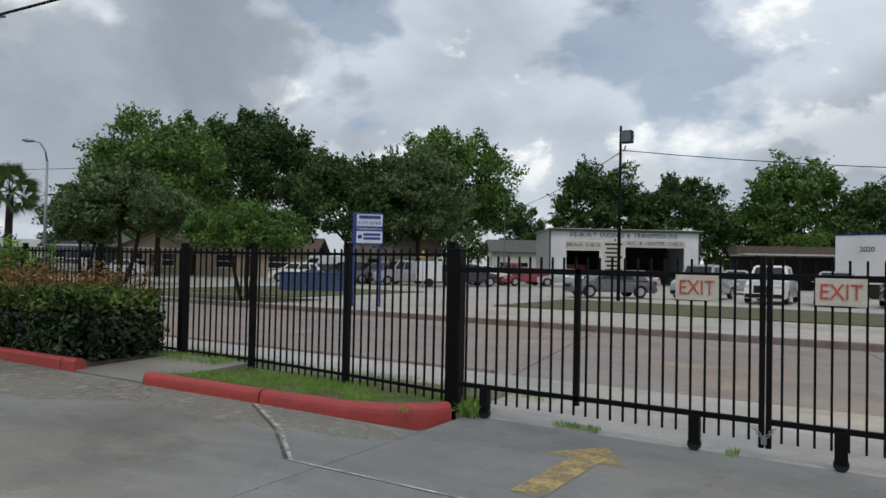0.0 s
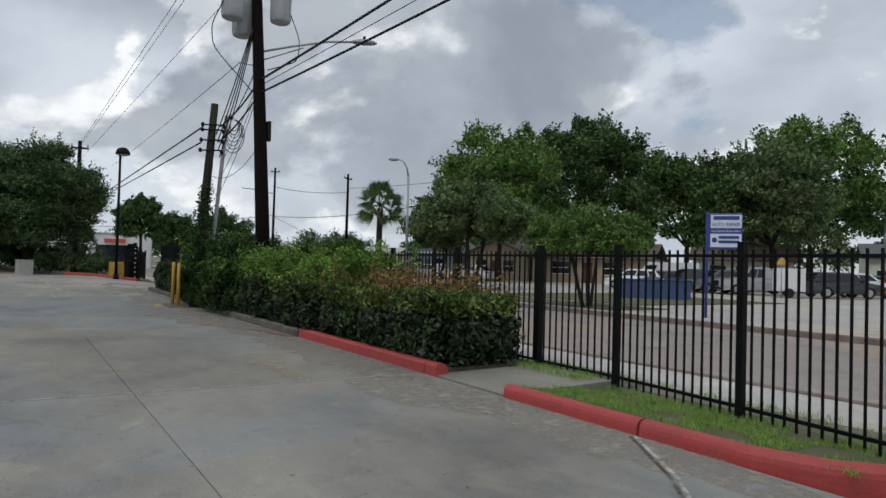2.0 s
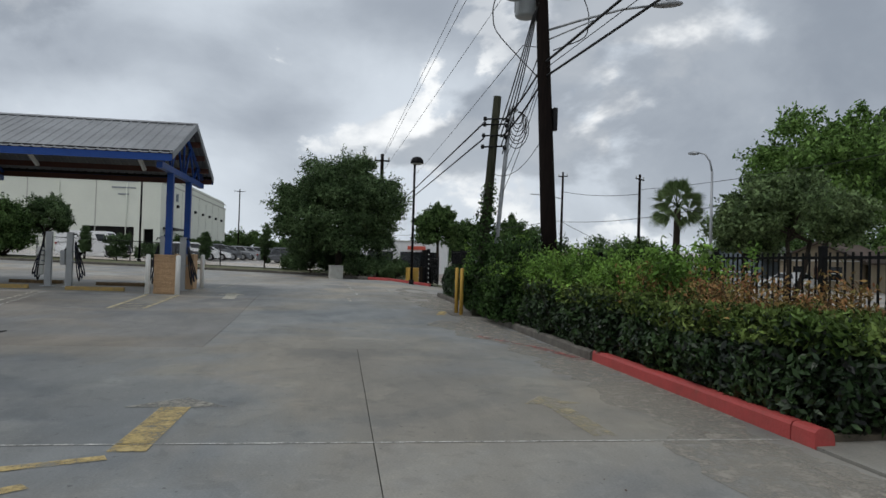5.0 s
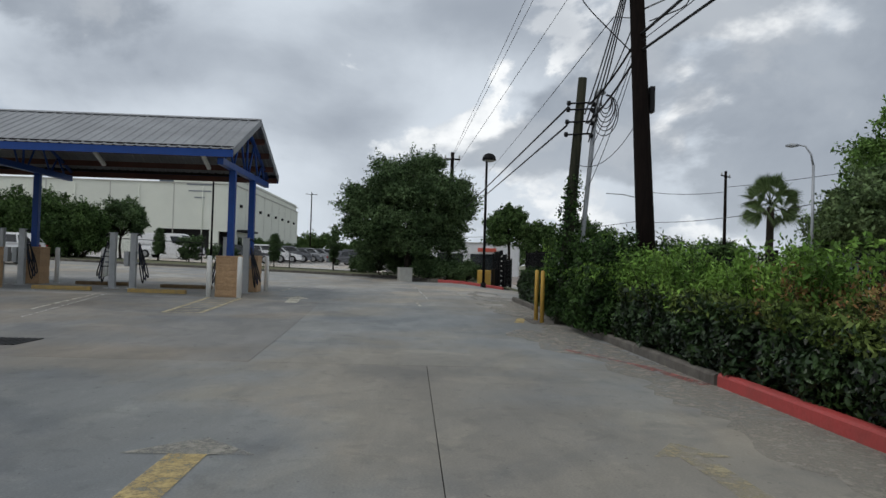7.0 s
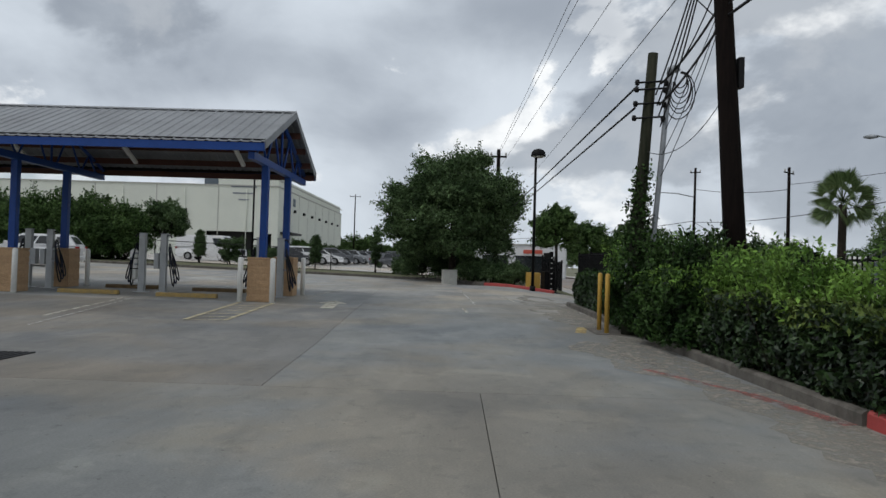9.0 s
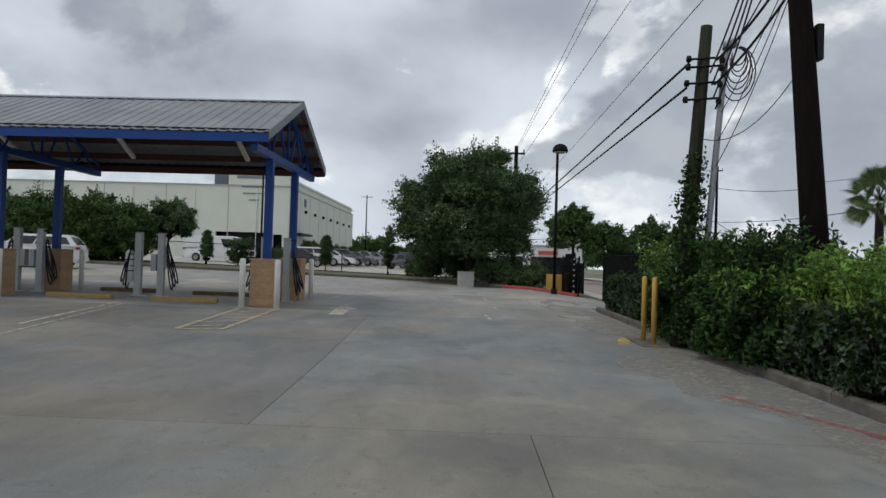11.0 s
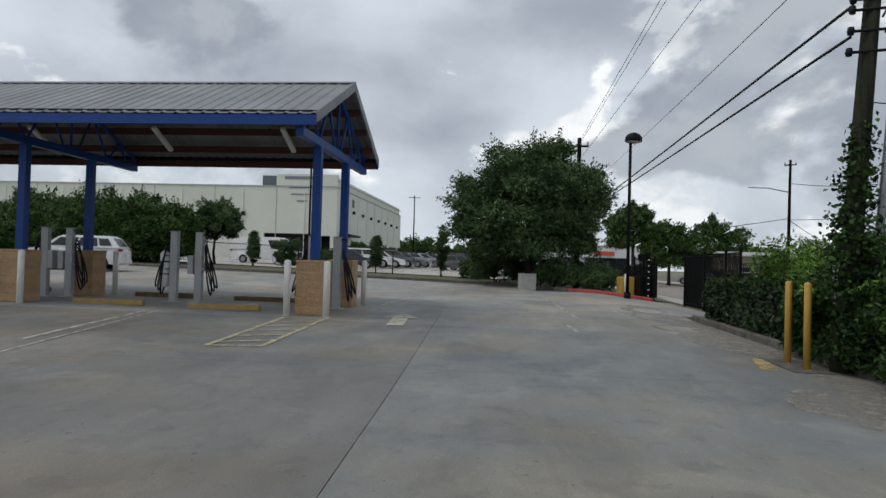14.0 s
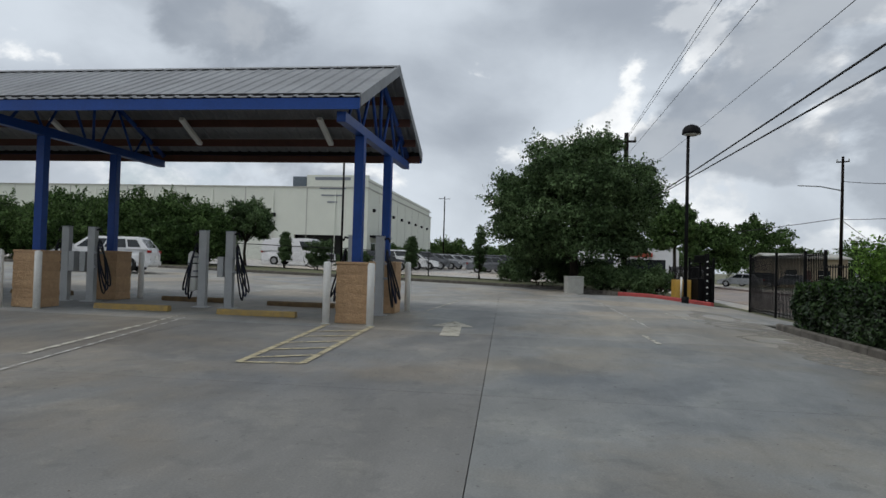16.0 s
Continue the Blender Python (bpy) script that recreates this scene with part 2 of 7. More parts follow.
M_BLACK = mat("black_fence_paint", (0.0035, 0.0035, 0.004), (0.0065, 0.0065, 0.007), rough=0.55, scale=6, fine=60, bump=0.1, spec=0.12)
M_BLUE = mat("blue_steel_paint", (0.005, 0.044, 0.215), (0.007, 0.053, 0.25), rough=0.45, scale=2, fine=30, bump=0.05, spec=0.35)
M_ROOF = mat("galvalume_roof", (0.27, 0.28, 0.29), (0.215, 0.222, 0.23), rough=0.55, scale=0.6, fine=12, bump=0.04, metal=0.3, objrand=0.04)
M_SOFFIT = mat("rusty_purlin", (0.12, 0.045, 0.03), (0.09, 0.04, 0.03), rough=0.7, scale=2)
M_WHITE = mat("white_paint", (0.82, 0.81, 0.77), (0.74, 0.73, 0.69), rough=0.5, scale=5, fine=40, bump=0.08)
M_YELLOW = mat("yellow_bollard_paint", (0.60, 0.36, 0.06), (0.52, 0.31, 0.06), rough=0.5, scale=7, fine=40, bump=0.12)
M_YWORN = mat("worn_yellow_paint", (0.50, 0.37, 0.14), (0.44, 0.34, 0.16), rough=0.8, wear=0.455)
M_HATCH = mat("worn_cream_paint", (0.50, 0.43, 0.27), (0.42, 0.37, 0.24), rough=0.8, wear=0.42)
M_PALEARROW = mat("worn_pale_arrow_paint", (0.52, 0.49, 0.40), (0.45, 0.42, 0.34), rough=0.8, wear=0.40)
M_GHOST = mat("ghosted_arrow_paint", (0.30, 0.285, 0.24), (0.27, 0.255, 0.215), rough=0.85, wear=0.47)
M_YFAINT = mat("ghosted_yellow_paint", (0.40, 0.34, 0.20), (0.36, 0.31, 0.20), rough=0.8, wear=0.53)
M_WWORN = mat("worn_white_paint", (0.58, 0.55, 0.46), (0.5, 0.47, 0.4), rough=0.8, wear=0.45)
M_BLOCK = mat("split_face_block", (0.52, 0.34, 0.19), (0.44, 0.28, 0.155), rough=0.92, scale=9, fine=28, bump=1.0, c3=(0.5, 0.34, 0.2), objrand=0.06, bump_dist=0.03)
M_MORTAR = mat("mortar", (0.36, 0.26, 0.17), rough=0.95)
M_STEEL = mat("grey_cabinet_steel", (0.42, 0.43, 0.43), (0.36, 0.37, 0.37), rough=0.45, scale=3, metal=0.2)
M_HOSE = mat("black_rubber", (0.005, 0.005, 0.007), (0.009, 0.010, 0.014), rough=0.5, bump=0, spec=0.25)
M_HOSEB = mat("dark_blue_hose", (0.006, 0.008, 0.024), (0.009, 0.014, 0.04), rough=0.45, bump=0, spec=0.25)
M_STOP = mat("yellow_wheel_stop", (0.42, 0.28, 0.08), (0.3, 0.22, 0.1), rough=0.85, scale=6, bump=0.4)
M_STOPD = mat("dark_wheel_stop", (0.12, 0.08, 0.04), (0.2, 0.13, 0.06), rough=0.85, scale=6, bump=0.4)
M_POLE = mat("creosoted_pole", (0.006, 0.0045, 0.004), (0.013, 0.009, 0.0075), spec=0.08, rough=0.9, scale=3, fine=25, bump=0.6, stretch=(6, 6, 0.4), c3=(0.009, 0.007, 0.006))
M_POLEG = mat("weathered_pole", (0.022, 0.026, 0.017), (0.045, 0.044, 0.030), rough=0.9, scale=3, fine=25, bump=0.6, stretch=(6, 6, 0.4), spec=0.1)
M_GALV = mat("galvanised_steel", (0.33, 0.345, 0.36), (0.27, 0.285, 0.3), rough=0.5, metal=0.5, scale=3)
M_WIRE = mat("cable_sheath", (0.012, 0.012, 0.013), rough=0.6, bump=0)
M_TRANS = mat("transformer_grey", (0.42, 0.44, 0.45), (0.36, 0.38, 0.39), rough=0.45, scale=3)
M_BARK = mat("bark", (0.05, 0.04, 0.03), (0.025, 0.02, 0.017), rough=0.95, scale=7, fine=30, bump=1.0, stretch=(3, 3, 0.6), bump_dist=0.03, spec=0.15)


def leaf_mat(name, c1, c2, island=0.4, trans=0.22, scale=0.7, rough=0.55, spec=0.12):
    return mat(name, c1, c2, rough=rough, scale=scale, fine=4, island=island, trans=trans, bump=0, spec=spec)


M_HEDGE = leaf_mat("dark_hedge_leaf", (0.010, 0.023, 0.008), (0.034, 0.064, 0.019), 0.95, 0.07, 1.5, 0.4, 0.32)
M_HEDGETOP = leaf_mat("yellow_green_hedge_leaf", (0.075, 0.125, 0.030), (0.140, 0.185, 0.050), 0.8, 0.22, 1.5)
M_REDLEAF = leaf_mat("red_shoot_leaf", (0.30, 0.125, 0.058), (0.17, 0.17, 0.055), 0.6, 0.2, 5)
M_VINE = leaf_mat("bright_vine_leaf", (0.215, 0.36, 0.068), (0.075, 0.150, 0.032), 0.7, 0.3, 1.2)
M_IVY = leaf_mat("ivy_leaf", (0.015, 0.036, 0.010), (0.052, 0.098, 0.026), 0.9, 0.13, 1.5)
M_OAK = leaf_mat("oak_leaf", (0.044, 0.078, 0.031), (0.118, 0.180, 0.077), 0.75, 0.24)
M_TREEA = leaf_mat("dark_tree_leaf", (0.042, 0.080, 0.024), (0.098, 0.162, 0.052), 0.75, 0.28)
M_TREEB = leaf_mat("mid_green_leaf", (0.080, 0.15, 0.038), (0.175, 0.285, 0.076), 0.7, 0.32)
M_TREEC = leaf_mat("grey_green_leaf", (0.080, 0.125, 0.052), (0.17, 0.235, 0.10), 0.7, 0.28)
M_PALM = leaf_mat("palm_leaf", (0.075, 0.12, 0.042), (0.125, 0.17, 0.07), 0.5, 0.2)
M_STUCCO = mat("pale_stucco", (0.66, 0.68, 0.60), (0.61, 0.63, 0.56), rough=0.9, scale=0.25, fine=15, bump=0.15)
M_TAN = mat("tan_siding", (0.42, 0.34, 0.24), (0.38, 0.31, 0.22), rough=0.85, scale=1)
M_GREYW = mat("blue_grey_siding", (0.13, 0.16, 0.19), (0.11, 0.135, 0.16), rough=0.8)
M_SIGNGREY = mat("grey_sign_letters", (0.20, 0.22, 0.25), (0.17, 0.19, 0.22), rough=0.6)
M_SHINGLE = mat("shingle_roof", (0.13, 0.095, 0.075), (0.09, 0.07, 0.06), rough=0.95, scale=3, fine=12, bump=0.5)
M_SHINGLEG = mat("grey_shingle_roof", (0.13, 0.135, 0.13), (0.1, 0.105, 0.1), rough=0.95, scale=3, fine=12, bump=0.5)
M_WALLW = mat("white_wall_panel", (0.70, 0.71, 0.72), (0.62, 0.63, 0.64), rough=0.6, scale=0.8)
# Near-black colour that stands in for shade inside rooms, recesses and the drain.
M_INNERSHADE = mat("interior_shade_black", (0.02, 0.02, 0.02), (0.03, 0.03, 0.03), rough=0.9)
M_GREEN = mat("dark_green_paint", (0.02, 0.05, 0.035), rough=0.5)
M_SIGNRED = mat("red_lettering", (0.55, 0.09, 0.05), (0.48, 0.09, 0.06), rough=0.6, scale=20)
M_SIGNW = mat("aged_sign_white", (0.62, 0.58, 0.5), (0.54, 0.5, 0.42), rough=0.6, scale=5)
M_INK = mat("black_lettering", (0.02, 0.02, 0.025), rough=0.6, bump=0)
M_NAVY = mat("navy_sign", (0.02, 0.04, 0.22), (0.025, 0.05, 0.25), rough=0.4)
M_SIGNPALE = mat("pale_sign_face", (0.66, 0.70, 0.78), (0.6, 0.65, 0.74), rough=0.4)
M_BLUEWALL = mat("blue_low_wall", (0.055, 0.09, 0.20), (0.045, 0.075, 0.17), rough=0.8, scale=2)
M_UTIL = mat("utility_box_concrete", (0.42, 0.42, 0.38), (0.36, 0.36, 0.33), rough=0.85, scale=4, bump=0.3)
M_YBOX = mat("yellow_box_paint", (0.55, 0.33, 0.05), (0.48, 0.3, 0.07), rough=0.6, scale=5)
M_GLASS = mat("dark_vehicle_glass", (0.012, 0.015, 0.018), (0.016, 0.02, 0.022), rough=0.08, bump=0, spec=0.6)
M_TYRE = mat("tyre_rubber", (0.012, 0.012, 0.012), rough=0.85)
M_RIM = mat("alloy_rim", (0.5, 0.5, 0.5), (0.4, 0.4, 0.4), rough=0.35, metal=0.8)
M_TAIL = mat("red_lens", (0.35, 0.012, 0.012), rough=0.2, bump=0)
M_HEAD = mat("clear_lens", (0.6, 0.62, 0.63), rough=0.15, bump=0)
M_TRIM = mat("black_plastic_trim", (0.012, 0.012, 0.013), rough=0.6, spec=0.2)
PAINTS = {n: mat(n + "_car_paint", c, tuple(v * 0.93 for v in c), rough=0.28, scale=1, bump=0, coat=0.6) for n, c in {
    "white": (0.74, 0.74, 0.74), "silver": (0.33, 0.34, 0.35), "grey": (0.10, 0.105, 0.115), "black": (0.016, 0.017, 0.02),
    "red": (0.22, 0.018, 0.022), "teal": (0.03, 0.16, 0.19), "blue": (0.03, 0.06, 0.15)}.items()}


# ---- mesh helpers ----
def mesh_from(name, bm, material=None):
    me = bpy.data.meshes.new(name)
    bm.to_mesh(me)
    bm.free()
    if material:
        me.materials.append(material)
    return me


def part(name, bm, material, parent=None, label="", m=None):
    """One mesh object, under a thing or a part."""
    ob = new(name, bm if isinstance(bm, bpy.types.Mesh) else mesh_from(name, bm, material))
    ob.parent = parent
    if m is not None:
        ob.matrix_basis = m
    return tagged(ob, label)


def thing(name, x, y, z, rz, label, category, group="", kind=""):
    ob = new(name)
    ob.empty_display_size = 0.1
    ob.matrix_basis = pose(x, y, z, 0, 0, rz)
    return tagged(ob, label, category, group, kind)


def box(x0, x1, y0, y1, z0, z1, bevel=0.0, bm=None):
    own = bmesh.new()
    bmesh.ops.create_cube(own, size=1.0)
    for v in own.verts:
        v.co = ((x0 + x1) / 2 + v.co.x * (x1 - x0), (y0 + y1) / 2 + v.co.y * (y1 - y0), (z0 + z1) / 2 + v.co.z * (z1 - z0))
    if bevel:
        bmesh.ops.bevel(own, geom=own.edges[:], offset=bevel, segments=2, affect="EDGES", profile=0.5)
    return merge(bm, own)


def merge(bm, own, m=None):
    if m is not None:
        own.transform(m)
    if bm is None:
        return own
    me = bpy.data.meshes.new("tmp")
    own.to_mesh(me)
    own.free()
    bm.from_mesh(me)
    bpy.data.meshes.remove(me)
    return bm


def tube(pts, radii, seg=8, bm=None, caps=True):
    """A round sweep along points."""
    own = bm if bm is not None else bmesh.new()
    pts = [Vector(p) for p in pts]
    if isinstance(radii, (int, float)):
        radii = [radii] * len(pts)
    rings, up = [], None
    for i, p in enumerate(pts):
        t = (pts[min(i + 1, len(pts) - 1)] - pts[max(i - 1, 0)]).normalized()
        if up is None:
            up = Vector((1, 0, 0)) if abs(t.x) < 0.8 else Vector((0, 1, 0))
        a = t.cross(up).normalized()
        b = a.cross(t).normalized()
        up = b
        rings.append([own.verts.new(p + (a * math.cos(2 * math.pi * k / seg) + b * math.sin(2 * math.pi * k / seg)) * radii[i]) for k in range(seg)])
    for r0, r1 in zip(rings, rings[1:]):
        for k in range(seg):
            f = own.faces.new((r0[k], r0[(k + 1) % seg], r1[(k + 1) % seg], r1[k]))
            f.smooth = True
    if caps and seg > 2:
        own.faces.new(rings[0][::-1])
        own.faces.new(rings[-1])
    return own


def sweep(path, profile, zf=lambda x, y: 0.0, closed_profile=True):
    """A profile of (side, height) carried along a plan path, with capped ends."""
    bm = bmesh.new()
    path = [Vector(p) for p in path]
    rings = []
    for i, p in enumerate(path):
        t0 = (p - path[i - 1]).normalized() if i else None
        t1 = (path[i + 1] - p).normalized() if i < len(path) - 1 else None
        t = ((t0 or t1) + (t1 or t0)).normalized()
        n = Vector((-t.y, t.x))
        if t0 and t1:
            n = n / max(0.5, n.dot(Vector((-t1.y, t1.x))))
        rings.append([bm.verts.new((p.x + n.x * s, p.y + n.y * s, zf(p.x, p.y) + h)) for s, h in profile])
    k = len(profile)
    for r0, r1 in zip(rings, rings[1:]):
        for j in range(k if closed_profile else k - 1):
            bm.faces.new((r0[j], r0[(j + 1) % k], r1[(j + 1) % k], r1[j]))
    if closed_profile:
        bm.faces.new(rings[0][::-1])
        bm.faces.new(rings[-1])
    bmesh.ops.recalc_face_normals(bm, faces=bm.faces[:])
    return bm


def sheet(xs, ys, zf, skirt=0.0):
    """A grid sheet over plan coordinates, with a skirt all round."""
    nx, ny = len(xs), len(ys)
    vs = [(x, y, zf(x, y)) for y in ys for x in xs]
    fs = [(j * nx + i, j * nx + i + 1, (j + 1) * nx + i + 1, (j + 1) * nx + i) for j in range(ny - 1) for i in range(nx - 1)]
    if skirt:
        rim = [i for i in range(nx)] + [j * nx + nx - 1 for j in range(1, ny)] + [(ny - 1) * nx + i for i in range(nx - 2, -1, -1)] + [j * nx for j in range(ny - 2, 0, -1)]
        base = len(vs)
        vs += [(vs[i][0], vs[i][1], vs[i][2] - skirt) for i in rim]
        n = len(rim)
        fs += [(rim[k], base + k, base + (k + 1) % n, rim[(k + 1) % n]) for k in range(n)]
    me = bpy.data.meshes.new("sheet")
    me.from_pydata(vs, [], fs)
    return me


def with_mat(me, material):
    me.materials.append(material)
    return me


def flat(poly, zf, lift=0.004):
    bm = bmesh.new()
    bm.faces.new([bm.verts.new((x, y, zf(x, y) + lift)) for x, y in poly])
    bmesh.ops.triangulate(bm, faces=bm.faces[:])
    bmesh.ops.recalc_face_normals(bm, faces=bm.faces[:])
    for f in bm.faces:
        if f.normal.z < 0:
            f.normal_flip()
    return bm


def strip(a, b, width, zf, lift=0.005, steps=8):
    """A painted stripe that follows the ground."""
    bm = bmesh.new()
    a, b = Vector(a), Vector(b)
    t = (b - a).normalized()
    n = Vector((-t.y, t.x)) * width / 2
    last = None
    for i in range(steps + 1):
        p = a.lerp(b, i / steps)
        pair = [bm.verts.new((q.x, q.y, zf(q.x, q.y) + lift)) for q in (p - n, p + n)]
        if last:
            bm.faces.new((last[0], pair[0], pair[1], last[1]))
        last = pair
    return bm


def lettering(text, size, material, parent, m, name="lettering", depth=0.004, width=None):
    cu = bpy.data.curves.new(name, "FONT")
    cu.body, cu.size, cu.extrude, cu.align_x, cu.align_y = text, size, depth, "CENTER", "CENTER"
    tmp = bpy.data.objects.new("tmp_text", cu)
    scene.collection.objects.link(tmp)
    me = bpy.data.meshes.new_from_object(tmp.evaluated_get(bpy.context.evaluated_depsgraph_get()))
    bpy.data.objects.remove(tmp)
    if width:
        xs = [v.co.x for v in me.vertices]
        k = width / (max(xs) - min(xs))
        for v in me.vertices:
            v.co.x *= k
    me.materials.clear()
    me.materials.append(material)
    return part(name, me, material, parent, m=m)


def leaves(name, pts, normals, size, material, parent=None, aspect=0.45, rng=None, flatness=0.5, droop=0.0):
    """Many single leaves at the given points as one mesh."""
    rng = rng or np.random.default_rng(1)
    n = len(pts)
    u = rng.normal(size=(n, 3))
    u += normals * flatness
    u[:, 2] -= droop
    u /= np.linalg.norm(u, axis=1, keepdims=True)
    w = normals + rng.normal(size=(n, 3)) * 0.6
    v = np.cross(u, w)
    v /= np.linalg.norm(v, axis=1, keepdims=True) + 1e-9
    nn = np.cross(u, v)
    L = (size * rng.uniform(0.65, 1.35, n))[:, None]
    W = L * aspect
    q = np.stack([pts - u * L / 2, pts + v * W / 2 - nn * W * 0.18 + u * L * 0.05, pts + u * L / 2, pts - v * W / 2 - nn * W * 0.18 + u * L * 0.05], 1).reshape(-1, 3)
    me = bpy.data.meshes.new(name)
    me.vertices.add(4 * n)
    me.vertices.foreach_set("co", q.astype(np.float32).ravel())
    me.loops.add(4 * n)
    me.loops.foreach_set("vertex_index", np.arange(4 * n, dtype=np.int32))
    me.polygons.add(n)
    me.polygons.foreach_set("loop_start", np.arange(0, 4 * n, 4, dtype=np.int32))
    me.polygons.foreach_set("loop_total", np.full(n, 4, dtype=np.int32))
    me.update(calc_edges=True)
    me.validate()
    me.materials.append(material)
    ob = new(name, me)
    ob.parent = parent
    return ob


def ball_points(rng, centre, radii, n, shell=0.55):
    d = rng.normal(size=(n, 3))
    d /= np.linalg.norm(d, axis=1, keepdims=True)
    r = shell + (1 - shell) * rng.random(n) ** 0.6
    return np.array(centre) + d * np.array(radii) * r[:, None], d


def crown_clumps(rng, centre, radii, count, clump, squash=0.75):
    """Clump centres that fill a crown unevenly."""
    out = []
    for i in range(count):
        d = rng.normal(size=3)
        d /= np.linalg.norm(d)
        if d[2] < -0.72:
            d[2] *= -0.6
        r = rng.uniform(0.3, 1.0) ** 0.5
        out.append((np.array(centre) + d * np.array(radii) * r, clump * rng.uniform(0.6, 1.35) * (1.15 - 0.4 * r)))
    return out


def tree(name, x, y, z, height, crown_z, radii, material, label, seed, leaf=0.22, count=70, per=260, clump=None, trunk=0.25, category="tree", stems=1, group="", limbs=9, lean=0.0, flatten=0.72):
    rng = np.random.default_rng(seed)
    t = thing(name, x, y, z, 0, label, category, group)
    centre = np.array([lean, 0, crown_z])
    clump = clump or min(radii) * 0.42
    cl_list = crown_clumps(rng, centre, radii, count, clump)
    bm = bmesh.new()
    fork = max(0.3, crown_z - radii[2] * 0.7)
    for s in range(stems):
        off = Vector((rng.uniform(-0.3, 0.3), rng.uniform(-0.3, 0.3), 0)) if stems > 1 else Vector()
        top = Vector((lean * 0.5, 0, fork)) + off * 3
        tube([off * 0.5 + Vector((0, 0, -0.15)), off + Vector((0, 0, 0.15)), (off + top) / 2 + Vector((rng.uniform(-0.1, 0.1), rng.uniform(-0.1, 0.1), 0)), top], [trunk * 1.5, trunk * 1.1, trunk * 0.9, trunk * 0.75], 10, bm)
        order = rng.permutation(len(cl_list))[: max(3, limbs // stems)]
        for k in order:
            c, r = cl_list[k]
            e = Vector(c)
            midp = top.lerp(e, 0.5) + Vector((rng.uniform(-0.3, 0.3), rng.uniform(-0.3, 0.3), 0.15 * radii[2]))
            tube([top - Vector((0, 0, 0.1)), midp, e], [trunk * 0.5, trunk * 0.3, trunk * 0.1], 6, bm)
    part("trunk", bm, M_BARK, t)
    pts, nrm = [], []
    for c, r in cl_list:
        p, d = ball_points(rng, c, (r, r, r * flatten), per, 0.5)
        p += d * (rng.random(per) ** 5 * 0.35 * r)[:, None]
        pts.append(p)
        nrm.append(d)
        # loose shoots that break the outline
        out = (np.array(c) - centre) / np.array(radii)
        ln = np.linalg.norm(out) + 1e-6
        if ln > 0.55:
            for s in range(3):
                w = out / ln + rng.normal(size=3) * 0.55 + (0, 0, 0.25)
                w /= np.linalg.norm(w)
                k = np.linspace(0.6, 1.45, 16)[:, None]
                pts.append(np.array(c) + w * k * r * (1, 1, 0.85) + rng.normal(size=(16, 3)) * leaf * 0.35)
                nrm.append(np.tile(w, (16, 1)))
    ob = leaves("crown", np.concatenate(pts), np.concatenate(nrm), leaf, material, t, rng=rng, aspect=0.5)
    return t


# ---- large structure ----
def spread(a, b, near, step, far):
    """Coordinates from a to b, fine inside near, coarse outside."""
    out = list(np.arange(near[0], near[1] + 1e-6, step))
    d, v = step, near[0]
    while v > a:
        d *= 1.7
        v -= d
        out.insert(0, max(v, a))
    d, v = step, near[1]
    while v < b:
        d *= 1.7
        v += d
        out.append(min(v, b))
    return [float(v) for v in out]


def base_z(x, y):
    return gz(x, y) - (0.10 if -120 < x < 60 and -60 < y < 120 else 0.12)


ys_g = sorted(set(spread(-3000, 3000, (-60, 110), 2.0, 0)) | {8.85, 8.95, 17.6, 17.75})
part("ground", with_mat(sheet(spread(-3000, 3000, (-110, 40), 2.0, 0), ys_g, base_z), M_FIELD), None)
tagged(bpy.data.objects["ground"], "flat dry grass and earth reaching to the horizon", "ground", kind="structure")

part("road", with_mat(sheet([-260 + 10 * i for i in range(46)], [8.9, 11.8, 14.7, 17.6], lambda x, y: -0.15, 0.1), M_ROAD), None)
tagged(bpy.data.objects["road"], "pale concrete street with worn surface", "road", kind="structure")
for jy, jw in ((11.8, 0.012), (14.7, 0.012)):
    tagged(part("road_joint", strip((-200, jy), (100, jy), jw, lambda x, y: -0.15, 0.004), M_JOINT), "dark longitudinal joint in the street concrete", "joint", kind="structure")
for k in range(-20, 12):
    jx = 1.5 + k * 6.0
    tagged(part("road_joint", strip((jx, 8.95), (jx - 1.6, 17.55), 0.03, lambda x, y: -0.15, 0.004), M_JOINT), "dark cross joint in the street concrete", "joint", kind="structure")

KERB = [(-0.09, -0.12), (-0.085, 0.06), (-0.078, 0.10), (-0.06, 0.13), (-0.03, 0.147), (0.03, 0.15), (0.06, 0.14), (0.078, 0.115), (0.085, -0.12)]


def kerb(path, material, label, zf, scale=1.0, n=1):
    pts = []
    for a, b in zip(path, path[1:]):
        k = max(1, int(math.dist(a, b) / 1.0))
        pts += [(a[0] + (b[0] - a[0]) * i / k, a[1] + (b[1] - a[1]) * i / k) for i in range(k)]
    pts.append(path[-1])
    ob = part("kerb", sweep(pts, [(s * scale, h * (scale if h > 0 else 1)) for s, h in KERB], zf), material)
    return tagged(ob, label, "kerb", kind="structure")


kerb([(60, 8.9), (2.0, 8.9)], M_KERBFAR, "low stained concrete street kerb", lambda x, y: -0.13)
kerb([(-4.6, 8.9), (-36, 8.9)], M_KERBFAR, "low stained concrete street kerb", lambda x, y: -0.13)
kerb([(-41, 8.9), (-160, 8.9)], M_KERBFAR, "low stained concrete street kerb", lambda x, y: -0.13)
kerb([(60, 17.68), (-160, 17.68)], M_KERBFAR, "reddish-brown stained street kerb", lambda x, y: -0.13)

